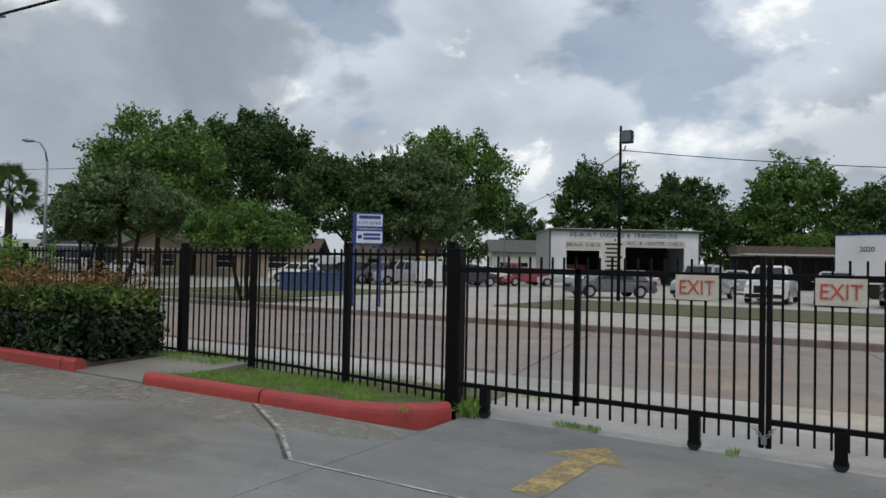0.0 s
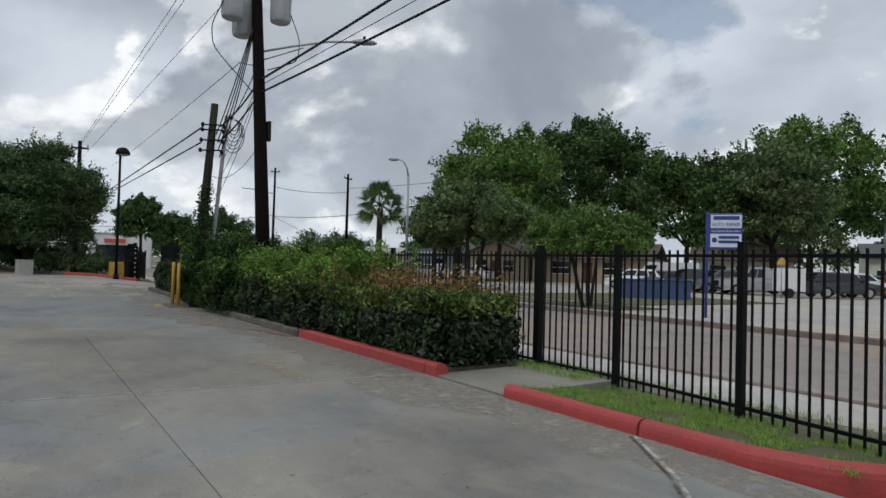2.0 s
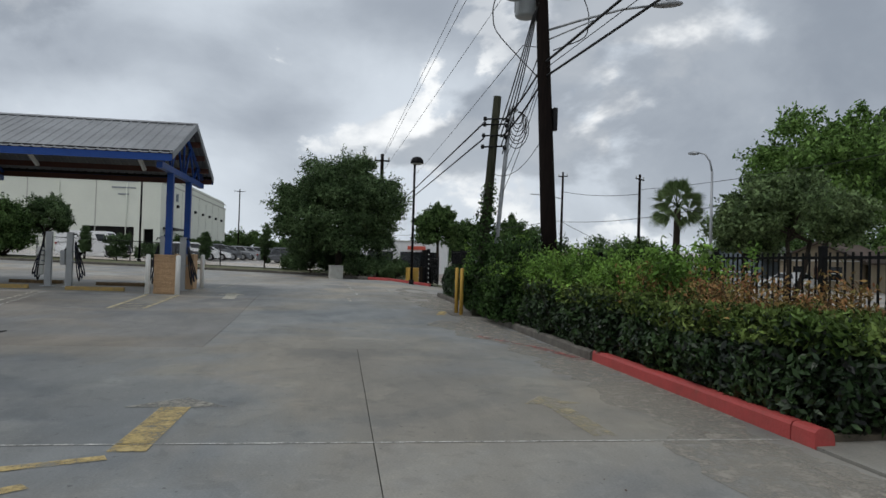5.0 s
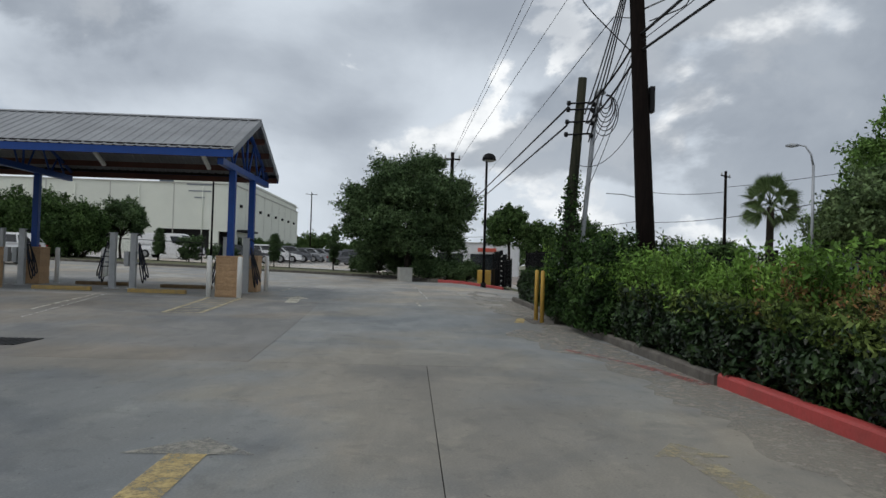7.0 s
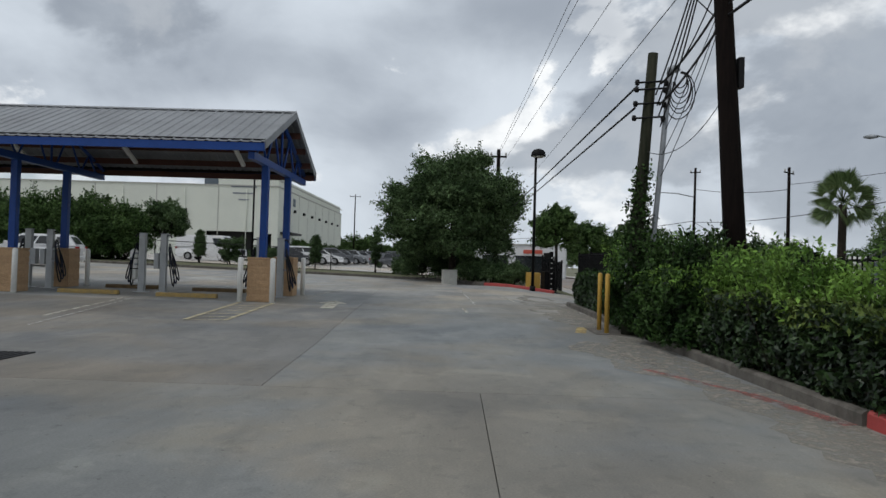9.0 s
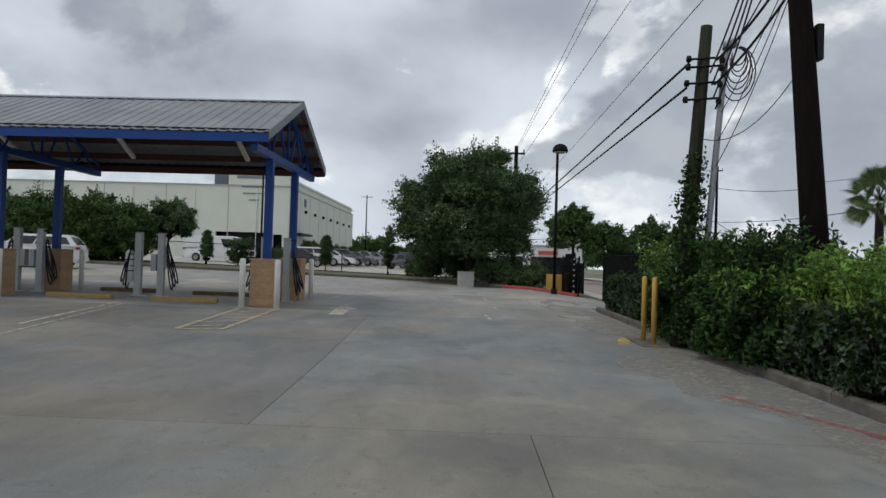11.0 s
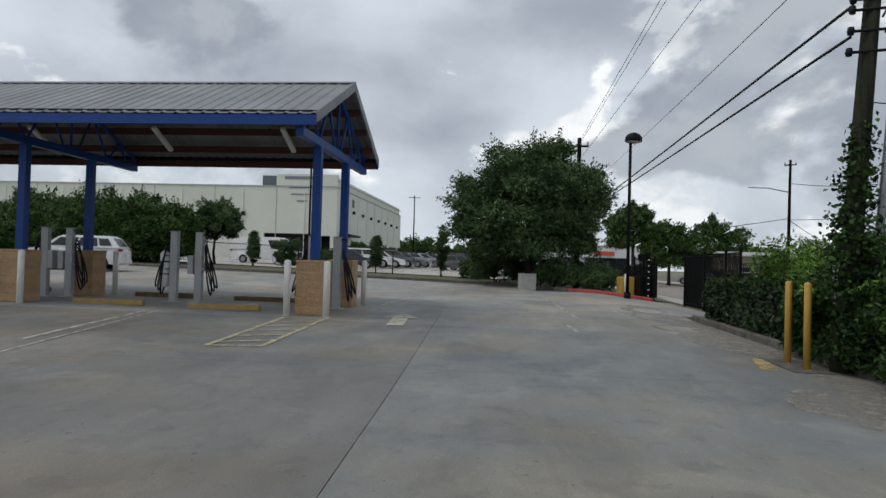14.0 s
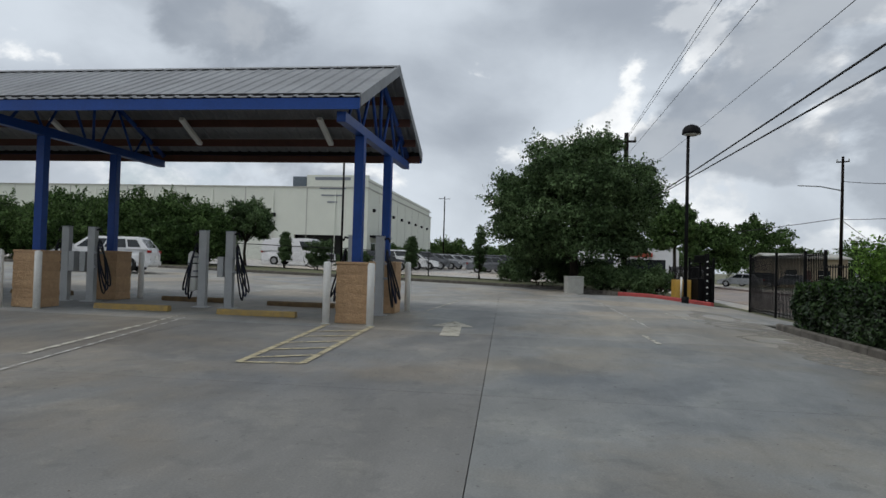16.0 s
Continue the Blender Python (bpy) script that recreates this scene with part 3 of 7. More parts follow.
# pavement beyond the fence, verge and far side of the street
part("pavement", with_mat(sheet([-120 + 4 * i for i in range(40)], [7.55, 8.82], lambda x, y: gz(x, 7.5) * 0.3 - 0.012, 0.1), M_WALKC), None)
tagged(bpy.data.objects["pavement"], "pale concrete footway between fence and street", "pavement", kind="structure")
part("verge", with_mat(sheet([-120 + 4 * i for i in range(29)], [6.95, 7.55], lambda x, y: gz(x, 7) * 0.6 - 0.01, 0.1), M_TURF), None)
tagged(bpy.data.objects["verge"], "thin grass verge along the black fence", "verge", kind="structure")
part("apron", with_mat(sheet([-3.6 + 1.2 * i for i in range(8)], [6.17, 7.0, 7.8, 8.9], lambda x, y: -0.004 if y < 8 else -0.12, 0.1), M_WALKC), None)
tagged(bpy.data.objects["apron"], "pale concrete apron running out under the gate", "apron", kind="structure")
part("far_pavement", with_mat(sheet([-120 + 5 * i for i in range(36)], [17.8, 19.6, 21.4], lambda x, y: gz(x, y) + 0.0, 0.1), M_WALKC), None)
tagged(bpy.data.objects["far_pavement"], "pale concrete footway across the street", "pavement", kind="structure")
part("far_verge", with_mat(sheet([-12.5 + 5 * i for i in range(12)], [24.2, 26, 29, 31.8], lambda x, y: gz(x, y) + 0.02, 0.1), M_TURF), None)
tagged(bpy.data.objects["far_verge"], "patchy mown grass in front of the repair yard", "verge", kind="structure")
part("far_verge", with_mat(sheet([-32, -29, -26, -21.5], [22.6, 25, 28, 33], lambda x, y: gz(x, y) + 0.02, 0.1), M_TURF), None)
tagged(bpy.data.objects["far_verge.001"], "patchy mown grass beside a low blue wall", "verge", kind="structure")
part("far_verge", with_mat(sheet([-60, -50, -40, -30, -19], [18.6, 20, 21.6], lambda x, y: gz(x, y) + 0.03, 0.1), M_TURF), None)
tagged(bpy.data.objects["far_verge.002"], "worn grass strip under street trees", "verge", kind="structure")
part("yard_apron", with_mat(sheet([-62 + 4 * i for i in range(25)], [21.4 + 4 * i for i in range(13)], lambda x, y: gz(x, y) - 0.02, 0.05), M_WALKC), None)
tagged(bpy.data.objects["yard_apron"], "pale concrete yard of the repair shop", "yard", kind="structure")

# bed for the hedge and grass island
part("hedge_bed", with_mat(sheet([-31.4 + 1.6 * i for i in range(15)], [5.4, 6.2, 7.0], lambda x, y: gz(x, y) + 0.09, 0.2), M_SOIL), None)
tagged(bpy.data.objects["hedge_bed"], "dark soil bed under the hedge", "soil bed", kind="structure")
def island_z(x, y):
    """The grass falls from the kerb to the fence."""
    return 0.095 - 0.10 * cl((y - 5.45) / 1.1) + 0.012 * math.sin(x * 2)


part("grass_island", with_mat(sheet([-7.5, -6.5, -5.5, -4.6], [5.36, 5.8, 6.3, 6.95], lambda x, y: island_z(x, y), 0.25), M_TURF), None)
tagged(bpy.data.objects["grass_island"], "small grass island behind a red kerb", "grass island", kind="structure")
part("grass_island", flat([(-4.6, 5.36), (-4.4, 5.4), (-3.95, 5.6), (-3.6, 6.05), (-3.6, 6.7), (-4.6, 6.9)], lambda x, y: island_z(x, y), 0.0), M_TURF)
tagged(bpy.data.objects["grass_island.001"], "rounded end of the grass island by the gate post", "grass island", kind="structure")
part("gutter_slab", with_mat(sheet([-9.0, -8.2, -7.45], [5.3, 6.2, 7.0], lambda x, y: 0.02 + 0.03 * (y - 5.3), 0.1), M_SLAB), None)
tagged(bpy.data.objects["gutter_slab"], "stained concrete gutter between two red kerbs", "gutter", kind="structure")

zero = lambda x, y: 0.0
kerb([(-7.42, 5.34), (-5.51, 5.36)], M_RED, "red-painted concrete kerb round the grass island", zero, 0.95)
kerb([(-5.48, 5.36), (-4.45, 5.40), (-3.95, 5.58), (-3.68, 5.82), (-3.58, 5.98)], M_RED, "curved red-painted concrete kerb by the gate", zero, 0.95)
kerb([(-8.9, 5.37), (-9.2, 5.37)], M_RED, "short red-painted kerb end", zero, 1.1)
kerb([(-9.22, 5.37), (-13.9, 5.34)], M_RED, "red-painted concrete kerb under the hedge", zero, 1.1)
for a in range(6):
    x0 = -13.93 - a * 3.05
    kerb([(x0, 5.30 - 0.01 * a), (x0 - (3.03 if a < 5 else 1.55), 5.29 - 0.01 * a)], M_KERB, "broken grey concrete kerb under the hedge", gz)

# west end: kerbed bed round the lot
WEST = [(-41.3, 6.2), (-42.4, 5.3), (-44.2, 3.0), (-46.2, 1.9), (-48.3, 0.8), (-49.1, -3.4), (-49.3, -8), (-49.3, -13), (-49.3, -45)]
kerb(WEST[:3], M_RED, "red-painted kerb by the exit gate", gz, 1.0)
kerb(WEST[2:], M_KERB, "grey concrete kerb along the back of the lot", gz, 1.0)
bedz = lambda x, y: gz(x, y) + 0.11
part("back_verge", with_mat(sheet([-56, -54, -52, -49.4], [-45 + 3 * i for i in range(16)], bedz, 0.2), M_TURF), None)
tagged(bpy.data.objects["back_verge"], "grass strip behind the kerb at the back of the lot", "verge", kind="structure")
part("back_verge", flat([(-56, 0), (-49.4, 0), (-48.4, 0.9), (-46.2, 2.0), (-44.3, 3.1), (-42.5, 5.4), (-41.5, 6.3), (-41.5, 7.0), (-56, 7.0)], bedz, 0.0), M_TURF)
tagged(bpy.data.objects["back_verge.001"], "planted grass corner by the exit gate", "verge", kind="structure")
part("neighbour_lot", with_mat(sheet([-180 + 4 * i for i in range(32)], [-70 + 4 * i for i in range(20)], lambda x, y: gz(x, y) + 0.01, 0.1), M_WALKC), None)
tagged(bpy.data.objects["neighbour_lot"], "pale concrete car park of the warehouse", "car park", kind="structure")


# ---- things ----
def fence_run(name, pts, label, spacing=0.115, top=1.74, group="", posts=True, bar=0.0095):
    """Black steel picket fence along plan points; each stretch between posts has its rails and pickets."""
    x0, y0 = pts[0]
    f = thing(name, x0, y0, gz(x0, y0), 0, label, "fence", group)
    zb = gz(x0, y0)
    pick = mesh_from("picket", box(-bar, bar, -bar, bar, 0.015, top - 0.06), M_BLACK)
    post = box(-0.036, 0.036, -0.036, 0.036, -0.1, top)
    box(-0.041, 0.041, -0.041, 0.041, top, top + 0.016, 0.005, post)
    post = mesh_from("post", post, M_BLACK)
    for (ax, ay), (bx, by) in zip(pts, pts[1:]):
        d = math.dist((ax, ay), (bx, by))
        ang = math.degrees(math.atan2(by - ay, bx - ax))
        za, zc = gz(ax, ay) - zb, gz(bx, by) - zb
        for rz in (0.11, top - 0.14):
            part("rail", box(0.05, d - 0.05, -0.016, 0.016, rz, rz + 0.034), M_BLACK, f, m=pose(ax - x0, ay - y0, za, 0, -math.degrees(math.atan2(zc - za, d)), ang))
        n = int((d - 0.1) / spacing)
        for i in range(1, n):
            k = i / n
            part("picket", pick, M_BLACK, f, m=pose(ax - x0 + (bx - ax) * k, ay - y0 + (by - ay) * k, za + (zc - za) * k, 0, 0, ang))
    if posts:
        for px, py in pts:
            part("post", post, M_BLACK, f, m=pose(px - x0, py - y0, gz(px, py) - zb))
    return f


fence_run("picket_fence", [(-3.86, 6.5), (-5.52, 6.74), (-7.40, 6.96), (-8.95, 7.0)], "black steel picket fence on a grass island")
fence_run("picket_fence", [(-8.95, 7.02), (-11.2, 7.05), (-13.6, 7.06), (-16.0, 7.06), (-18.4, 7.06)], "black steel picket fence behind the red-tipped hedge")
fence_run("picket_fence", [(-18.4, 7.08), (-20.8, 7.08), (-23.2, 7.08), (-25.6, 7.08), (-28.0, 7.08), (-30.4, 7.08), (-33.0, 7.1)], "black steel picket fence half hidden by vines", 0.15)
fence_run("picket_fence", [(-46, 7.3), (-50, 7.6), (-54, 8), (-58, 8.2), (-63, 8.4)], "black steel picket fence beyond the exit gate", 0.16)
fence_run("picket_fence", [(2.2, 6.2), (5, 6.2), (8, 6.2)], "black steel picket fence east of the gate", 0.13)


def gate_leaf(x0, x1, y, label, wheels, signs, top=1.60, spacing=0.112, ground=0.0):
    g = thing("rolling_gate", x0, y, ground, 0, label, "gate", "gate leaves")
    d = x1 - x0
    for a in (0.021, d - 0.021):
        part("end_post", box(a - 0.021, a + 0.021, -0.025, 0.025, 0.10, top + 0.02, 0.004), M_BLACK, g)
    part("mid_post", box(d * 0.45 - 0.022, d * 0.45 + 0.022, -0.022, 0.022, 0.24, top - 0.1), M_BLACK, g)
    part("top_rail", box(0, d, -0.022, 0.022, top - 0.16, top - 0.11, 0.004), M_BLACK, g)
    part("bottom_rail", box(0, d, -0.022, 0.022, 0.285, 0.33, 0.004), M_BLACK, g)
    pick = mesh_from("picket", box(-0.009, 0.009, -0.009, 0.009, 0.15, top), M_BLACK)
    n = int(d / spacing)
    for i in range(1, n):
        part("picket", pick, M_BLACK, g, m=pose(d * i / n, 0, 0))
    for wx in wheels:
        bm = box(wx - x0 - 0.045, wx - x0 + 0.045, -0.04, 0.04, 0.06, 0.30, 0.006)
        b = part("wheel_bracket", bm, M_BLACK, g)
        w = tube([(wx - x0, -0.025, 0.055), (wx - x0, 0.025, 0.055)], 0.055, 16)
        part("wheel", w, M_TYRE, b, "worn black gate wheel")
    for sx, sz in signs:
        s = part("exit_sign", box(sx - x0 - 0.172, sx - x0 + 0.172, -0.04, -0.03, sz - 0.105, sz + 0.105, 0.003), M_SIGNW, g, "aged white sign with red letters reading EXIT")
        lettering("EXIT", 0.17, M_SIGNRED, s, pose(sx - x0, -0.044, sz - 0.003, 90, 0, 0), width=0.28)
    return g


gate_leaf(-3.58, -0.715, 6.12, "black steel rolling gate leaf with an EXIT sign", (-3.24, -1.25), ((-1.24, 1.36),))
gate_leaf(-0.705, 2.05, 6.12, "black steel rolling gate leaf chained to its neighbour", (-0.18, 1.6), ((-0.19, 1.36),))
for px, py in ((-3.72, 6.33), (2.15, 6.12)):
    gp = thing("gate_post", px, py, 0, 0, "square black steel gate post", "gate post")
    bm = box(-0.075, 0.075, -0.075, 0.075, -0.1, 1.66, 0.005)
    part("post", bm, M_BLACK, gp)
    part("cap", box(-0.082, 0.082, -0.082, 0.082, 1.66, 1.68, 0.006), M_BLACK, gp)
chain = thing("gate_chain", -0.71, 6.06, 0.2, 0, "galvanised chain and padlock holding the gate leaves", "chain")
for i in range(10):
    a = i / 9 * math.pi * 1.2 - 0.3
    bm = tube([(0.02 * math.cos(k * math.pi / 4), 0, 0.012 * math.sin(k * math.pi / 4)) for k in range(9)], 0.004, 6)
    part("link", bm, M_GALV, chain, m=pose(-0.07 + 0.0155 * i, -0.01, 0.05 - 0.055 * math.sin(a), (i % 2) * 80, 20 * math.cos(a), 0))
part("padlock", box(-0.02, 0.02, -0.02, 0.0, -0.06, -0.01, 0.004), M_GALV, chain)

# exit gate at the far end
fence_run("exit_gate", [(-39.9, 7.17), (-37.1, 7.17), (-34.6, 7.16), (-33.1, 7.14)], "black steel picket gate leaf standing open by the exit", 0.115, top=2.06, bar=0.0125)
fence_run("exit_gate", [(-42.5, 6.5), (-44.0, 6.3), (-45.4, 6.15)], "dark steel gate leaf folded back, seen end-on", 0.12, top=1.9)
op = thing("gate_operator", -43.05, 6.18, gz(-43.05, 6.18), 8, "tall black gate operator cabinet with reflectors", "gate operator")
part("cabinet", box(-0.4, 0.4, -0.3, 0.25, -0.1, 1.05, 0.02), M_BLACK, op)
part("post", box(0.42, 0.56, -0.08, 0.08, -0.1, 2.05, 0.01), M_BLACK, op)
part("arm", box(-0.8, 0.5, -0.05, 0.05, 1.7, 2.0, 0.01), M_BLACK, op)
for k in range(7):
    part("reflector", box(0.565, 0.575, -0.03, 0.03, 0.15 + 0.26 * k, 0.2 + 0.26 * k), M_WHITE, op, "small white reflector")

# ---- hedge ----
def hedge(name, x0, x1, y0, y1, top, material, label, n, size, seed, z0=0.08, material2=None, share=0.0, bulge=0.18, label2=""):
    rng = np.random.default_rng(seed)
    h = thing(name, (x0 + x1) / 2, (y0 + y1) / 2, gz((x0 + x1) / 2, y0), 0, label, "hedge")
    cx, cy, zb = h.matrix_basis.translation
    bm = bmesh.new()
    for i in range(max(3, int((x1 - x0) / 0.45))):
        bx, by = rng.uniform(x0 + 0.15, x1 - 0.15) - cx, rng.uniform(y0 + 0.25, y1 - 0.1) - cy
        for k in range(4):
            e = Vector((bx + rng.uniform(-0.35, 0.35), by + rng.uniform(-0.3, 0.3), top * rng.uniform(0.6, 0.95)))
            tube([(bx, by, 0), Vector((bx, by, 0)).lerp(e, 0.5) + Vector((0.05, 0.03, 0.05)), e], [0.016, 0.011, 0.004], 5, bm)
    tagged(part("woody_growth", bm, M_BARK, h), "thin brown hedge stems", kind="stuff")
    # Solid near-black core, added to block light and darken gaps between leaves.
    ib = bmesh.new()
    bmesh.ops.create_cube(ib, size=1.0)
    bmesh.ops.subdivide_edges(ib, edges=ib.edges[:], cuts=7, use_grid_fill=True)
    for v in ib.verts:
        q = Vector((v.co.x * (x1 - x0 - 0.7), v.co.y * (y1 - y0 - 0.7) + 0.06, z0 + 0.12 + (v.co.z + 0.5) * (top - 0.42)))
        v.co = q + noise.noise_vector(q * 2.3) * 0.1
    part("inner_wood", ib, M_HEDGECORE, h, "near-black core added for shade between the leaves")
    x = rng.uniform(x0, x1, n)
    lump = np.array([noise.noise(Vector((v * 0.9, seed, 0))) for v in np.linspace(x0, x1, 200)])
    tp = top * (1 + 0.12 * np.interp(x, np.linspace(x0, x1, 200), lump))
    side = rng.random(n)
    y = np.empty(n)
    z = np.empty(n)
    nr = np.zeros((n, 3))
    wid = y1 - y0
    f = side < 0.42
    z[f] = z0 + (tp[f] - z0) * rng.random(f.sum()) ** 0.8
    depth = rng.random(f.sum()) ** 2 * 0.4
    front = np.array([noise.noise(Vector((a * 1.6, b * 2.2, seed + 3))) for a, b in zip(x[f], z[f])]) * bulge
    y[f] = y0 + 0.08 - front + depth - 0.1 * np.sin(np.clip(z[f] / top, 0, 1) * 3.1)
    nr[f] = (0, -1, 0.35)
    t = (side >= 0.42) & (side < 0.86)
    y[t] = y0 + wid * rng.random(t.sum())
    bump = np.array([noise.noise(Vector((a * 1.5, b * 1.5, seed + 9))) for a, b in zip(x[t], y[t])]) * 0.2
    z[t] = tp[t] + bump - rng.random(t.sum()) ** 2 * 0.3
    nr[t] = (0, -0.2, 1)
    b = side >= 0.86
    y[b] = y1 - 0.1 + rng.normal(size=b.sum()) * 0.12
    z[b] = z0 + (tp[b] - z0) * rng.random(b.sum())
    nr[b] = (0, 1, 0.3)
    # leafy rounded ends
    for end, s in ((x0, -1), (x1, 1)):
        e = rng.random(n) < 0.055
        m = e.sum()
        y[e] = y0 + wid * rng.random(m)
        z[e] = z0 + 0.02 + (top - z0) * rng.random(m) ** 0.8
        x[e] = end + s * (0.10 * np.sin(np.clip(z[e] / top, 0, 1) * 3.1) - rng.random(m) ** 2 * 0.35)
        nr[e] = (s, -0.3, 0.35)
        d = np.clip(1 - np.abs(x - end) / 0.55, 0, 1)
        rnd = 1 - np.sqrt(np.clip(1 - d * d, 0, 1))
        mid = (y0 + y1) / 2
        y += (mid - y) * rnd * 0.45
        z -= (z - z0) * rnd * 0.16 * (z > top * 0.5)
    pts = np.stack([x - cx, y - cy, z], 1)
    # Some leaves near the top take the second, paler material.
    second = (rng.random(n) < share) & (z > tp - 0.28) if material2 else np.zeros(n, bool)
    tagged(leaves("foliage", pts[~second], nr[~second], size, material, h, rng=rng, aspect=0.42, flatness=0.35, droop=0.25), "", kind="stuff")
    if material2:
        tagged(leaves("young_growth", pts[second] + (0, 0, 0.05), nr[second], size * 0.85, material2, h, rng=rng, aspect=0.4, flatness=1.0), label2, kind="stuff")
    return h


hedge("clipped_hedge", -13.4, -9.0, 5.34, 6.85, 0.98, M_HEDGE, "clipped dark green hedge with yellow-green top leaves", 27000, 0.105, 11, material2=M_HEDGETOP, share=0.75, label2="yellow-green top leaves")
hedge("clipped_hedge", -18.6, -13.3, 5.26, 6.85, 1.04, M_HEDGE, "dark green hedge overgrown along a grey kerb", 24000, 0.105, 12, material2=M_HEDGETOP, share=0.42, label2="yellow-green top leaves")
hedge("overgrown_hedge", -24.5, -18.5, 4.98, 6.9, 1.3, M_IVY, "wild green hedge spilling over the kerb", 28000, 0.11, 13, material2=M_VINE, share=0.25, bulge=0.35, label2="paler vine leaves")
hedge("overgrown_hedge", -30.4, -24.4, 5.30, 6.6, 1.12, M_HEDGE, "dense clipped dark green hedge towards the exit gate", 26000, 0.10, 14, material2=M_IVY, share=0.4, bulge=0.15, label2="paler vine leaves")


def spray(name, spots, material, label, per, size, seed, category="shrub", shoot=0.5, rad=0.36):
    """Loose upright shoots with leaves along them."""
    rng = np.random.default_rng(seed)
    x, y, z = spots[0]
    t = thing(name, x, y, gz(x, y), 0, label, category)
    zb = gz(x, y)
    bm = bmesh.new()
    pts, nr = [], []
    for sx, sy, sz in spots:
        for k in range(9):
            base = Vector((sx - x + rng.uniform(-rad, rad), sy - y + rng.uniform(-rad, rad), 0.2))
            tip = base + Vector((rng.normal() * 0.22, rng.normal() * 0.22, sz - 0.25 + rng.uniform(-0.15, 0.2) * shoot * 2))
            midp = base.lerp(tip, 0.6) + Vector((rng.normal() * 0.06, rng.normal() * 0.06, 0))
            tube([base, midp, tip], [0.008, 0.006, 0.002], 4, bm)
            m = per
            s = rng.uniform(0.45, 1.03, m)
            line = np.array([list(midp.lerp(tip, (v - 0.45) / 0.58)) for v in s])
            pts.append(line + rng.normal(size=(m, 3)) * 0.07)
            nr.append(rng.normal(size=(m, 3)) * 0.4 + (0, -0.3, 0.7))
    tagged(part("woody_growth", bm, M_BARK, t), "thin brown shoots", kind="stuff")
    tagged(leaves("foliage", np.concatenate(pts), np.concatenate(nr), size, material, t, rng=rng, aspect=0.4, flatness=0.4), "", kind="stuff")
    return t


r_ = random.Random(5)
spray("red_tip_shrub", [(-9.7 - 0.24 * i, 6.3 + r_.uniform(-0.45, 0.4), 1.16 + 0.012 * i + r_.uniform(-0.08, 0.12)) for i in range(15)], M_REDLEAF, "shrub shoots with reddish-orange new leaves", 46, 0.06, 21)
spray("vine_shrub", [(-12.8 - 0.33 * i, 6.2 + r_.uniform(-0.45, 0.45), 1.5 + r_.uniform(-0.25, 0.2)) for i in range(9)], M_VINE, "bright green shrub growing out of the hedge", 90, 0.09, 22)
spray("vine_shrub", [(-15.9 - 0.35 * i, 6.1 + r_.uniform(-0.5, 0.5), 1.6 + r_.uniform(-0.3, 0.25)) for i in range(10)], M_VINE, "bright green vines over the hedge", 90, 0.09, 23)
spray("vine_shrub", [(-19.3 - 0.4 * i, 6.0 + r_.uniform(-0.6, 0.5), 1.75 + r_.uniform(-0.3, 0.3)) for i in range(9)], M_IVY, "leafy vines round the utility poles", 110, 0.1, 24)
spray("vine_shrub", [(-22.6 - 0.52 * i, 6.75 + r_.uniform(-0.35, 0.4), 1.9 + r_.uniform(-0.4, 0.3)) for i in range(14)], M_VINE, "tangled green vines along the fence", 90, 0.1, 25)

# grass tufts
rng = np.random.default_rng(31)


def grass(name, x0, x1, y0, y1, z, n, h, label, seed):
    rg = np.random.default_rng(seed)
    p = np.stack([rg.uniform(x0, x1, n), rg.uniform(y0, y1, n), np.full(n, z or 0.0)], 1)
    keep = np.array([noise.noise(Vector((a * 2, b * 2, seed))) > -0.25 for a, b, _ in p])
    p = p[keep]
    if z is None:
        p[:, 2] = [island_z(a, b) for a, b, _ in p]
    p[:, 2] += h * 0.4
    ob = leaves(name, p, np.tile((0, 0, 1.0), (len(p), 1)), h, M_GRASS, aspect=0.07, rng=rg, flatness=1.8)
    return tagged(ob, label, "grass", kind="stuff")


grass("grass", -7.45, -3.75, 5.5, 6.9, None, 10000, 0.075, "green grass on the kerbed island", 1)
grass("grass", -9.1, -7.6, 6.5, 7.3, 0.06, 1500, 0.09, "grass tufts along the fence", 2)
grass("grass", -9.0, -3.0, 7.2, 7.6, 0.0, 2000, 0.08, "thin grass outside the fence", 3)
grass("grass", -2.55, -2.1, 6.15, 6.3, 0.0, 350, 0.07, "small weed tuft in the gate joint", 4)
grass("grass", -3.5, -3.3, 6.0, 6.3, 0.0, 250, 0.2, "weeds by the gate post", 5)
grass("grass", -1.0, -0.9, 6.05, 6.2, 0.0, 80, 0.07, "small weed tuft in the gate joint", 6)

# ---- yellow bollards, signs and boxes in the lot ----
def bollard(x, y, r, h, material, label, group):
    b = thing("bollard", x, y, gz(x, y), 0, label, "bollard", group)
    pts = [(0, 0, -0.1), (0, 0, h - r * 0.6), (0, 0, h - r * 0.25), (0, 0, h - r * 0.06), (0, 0, h)]
    part("post", tube(pts, [r, r, r * 0.85, r * 0.5, r * 0.08], 18), material, b)
    part("collar", tube([(0, 0, -0.02), (0, 0, 0.012)], r * 1.35, 18), M_UTIL, b, "rough concrete footing")
    return b


bollard(-22.72, 4.60, 0.05, 1.26, M_YELLOW, "slim yellow steel bollard at the hedge kerb", "yellow bollards")
bollard(-22.1, 4.63, 0.05, 1.26, M_YELLOW, "slim yellow steel bollard at the hedge kerb", "yellow bollards")
part("bollard_pad", with_mat(sheet([-23.2, -22.5, -21.8], [4.35, 4.8, 5.25], lambda x, y: gz(x, y) + 0.012, 0.05), M_KERB), None)
tagged(bpy.data.objects["bollard_pad"], "small littered concrete pad round the yellow bollards", "pad", kind="structure")

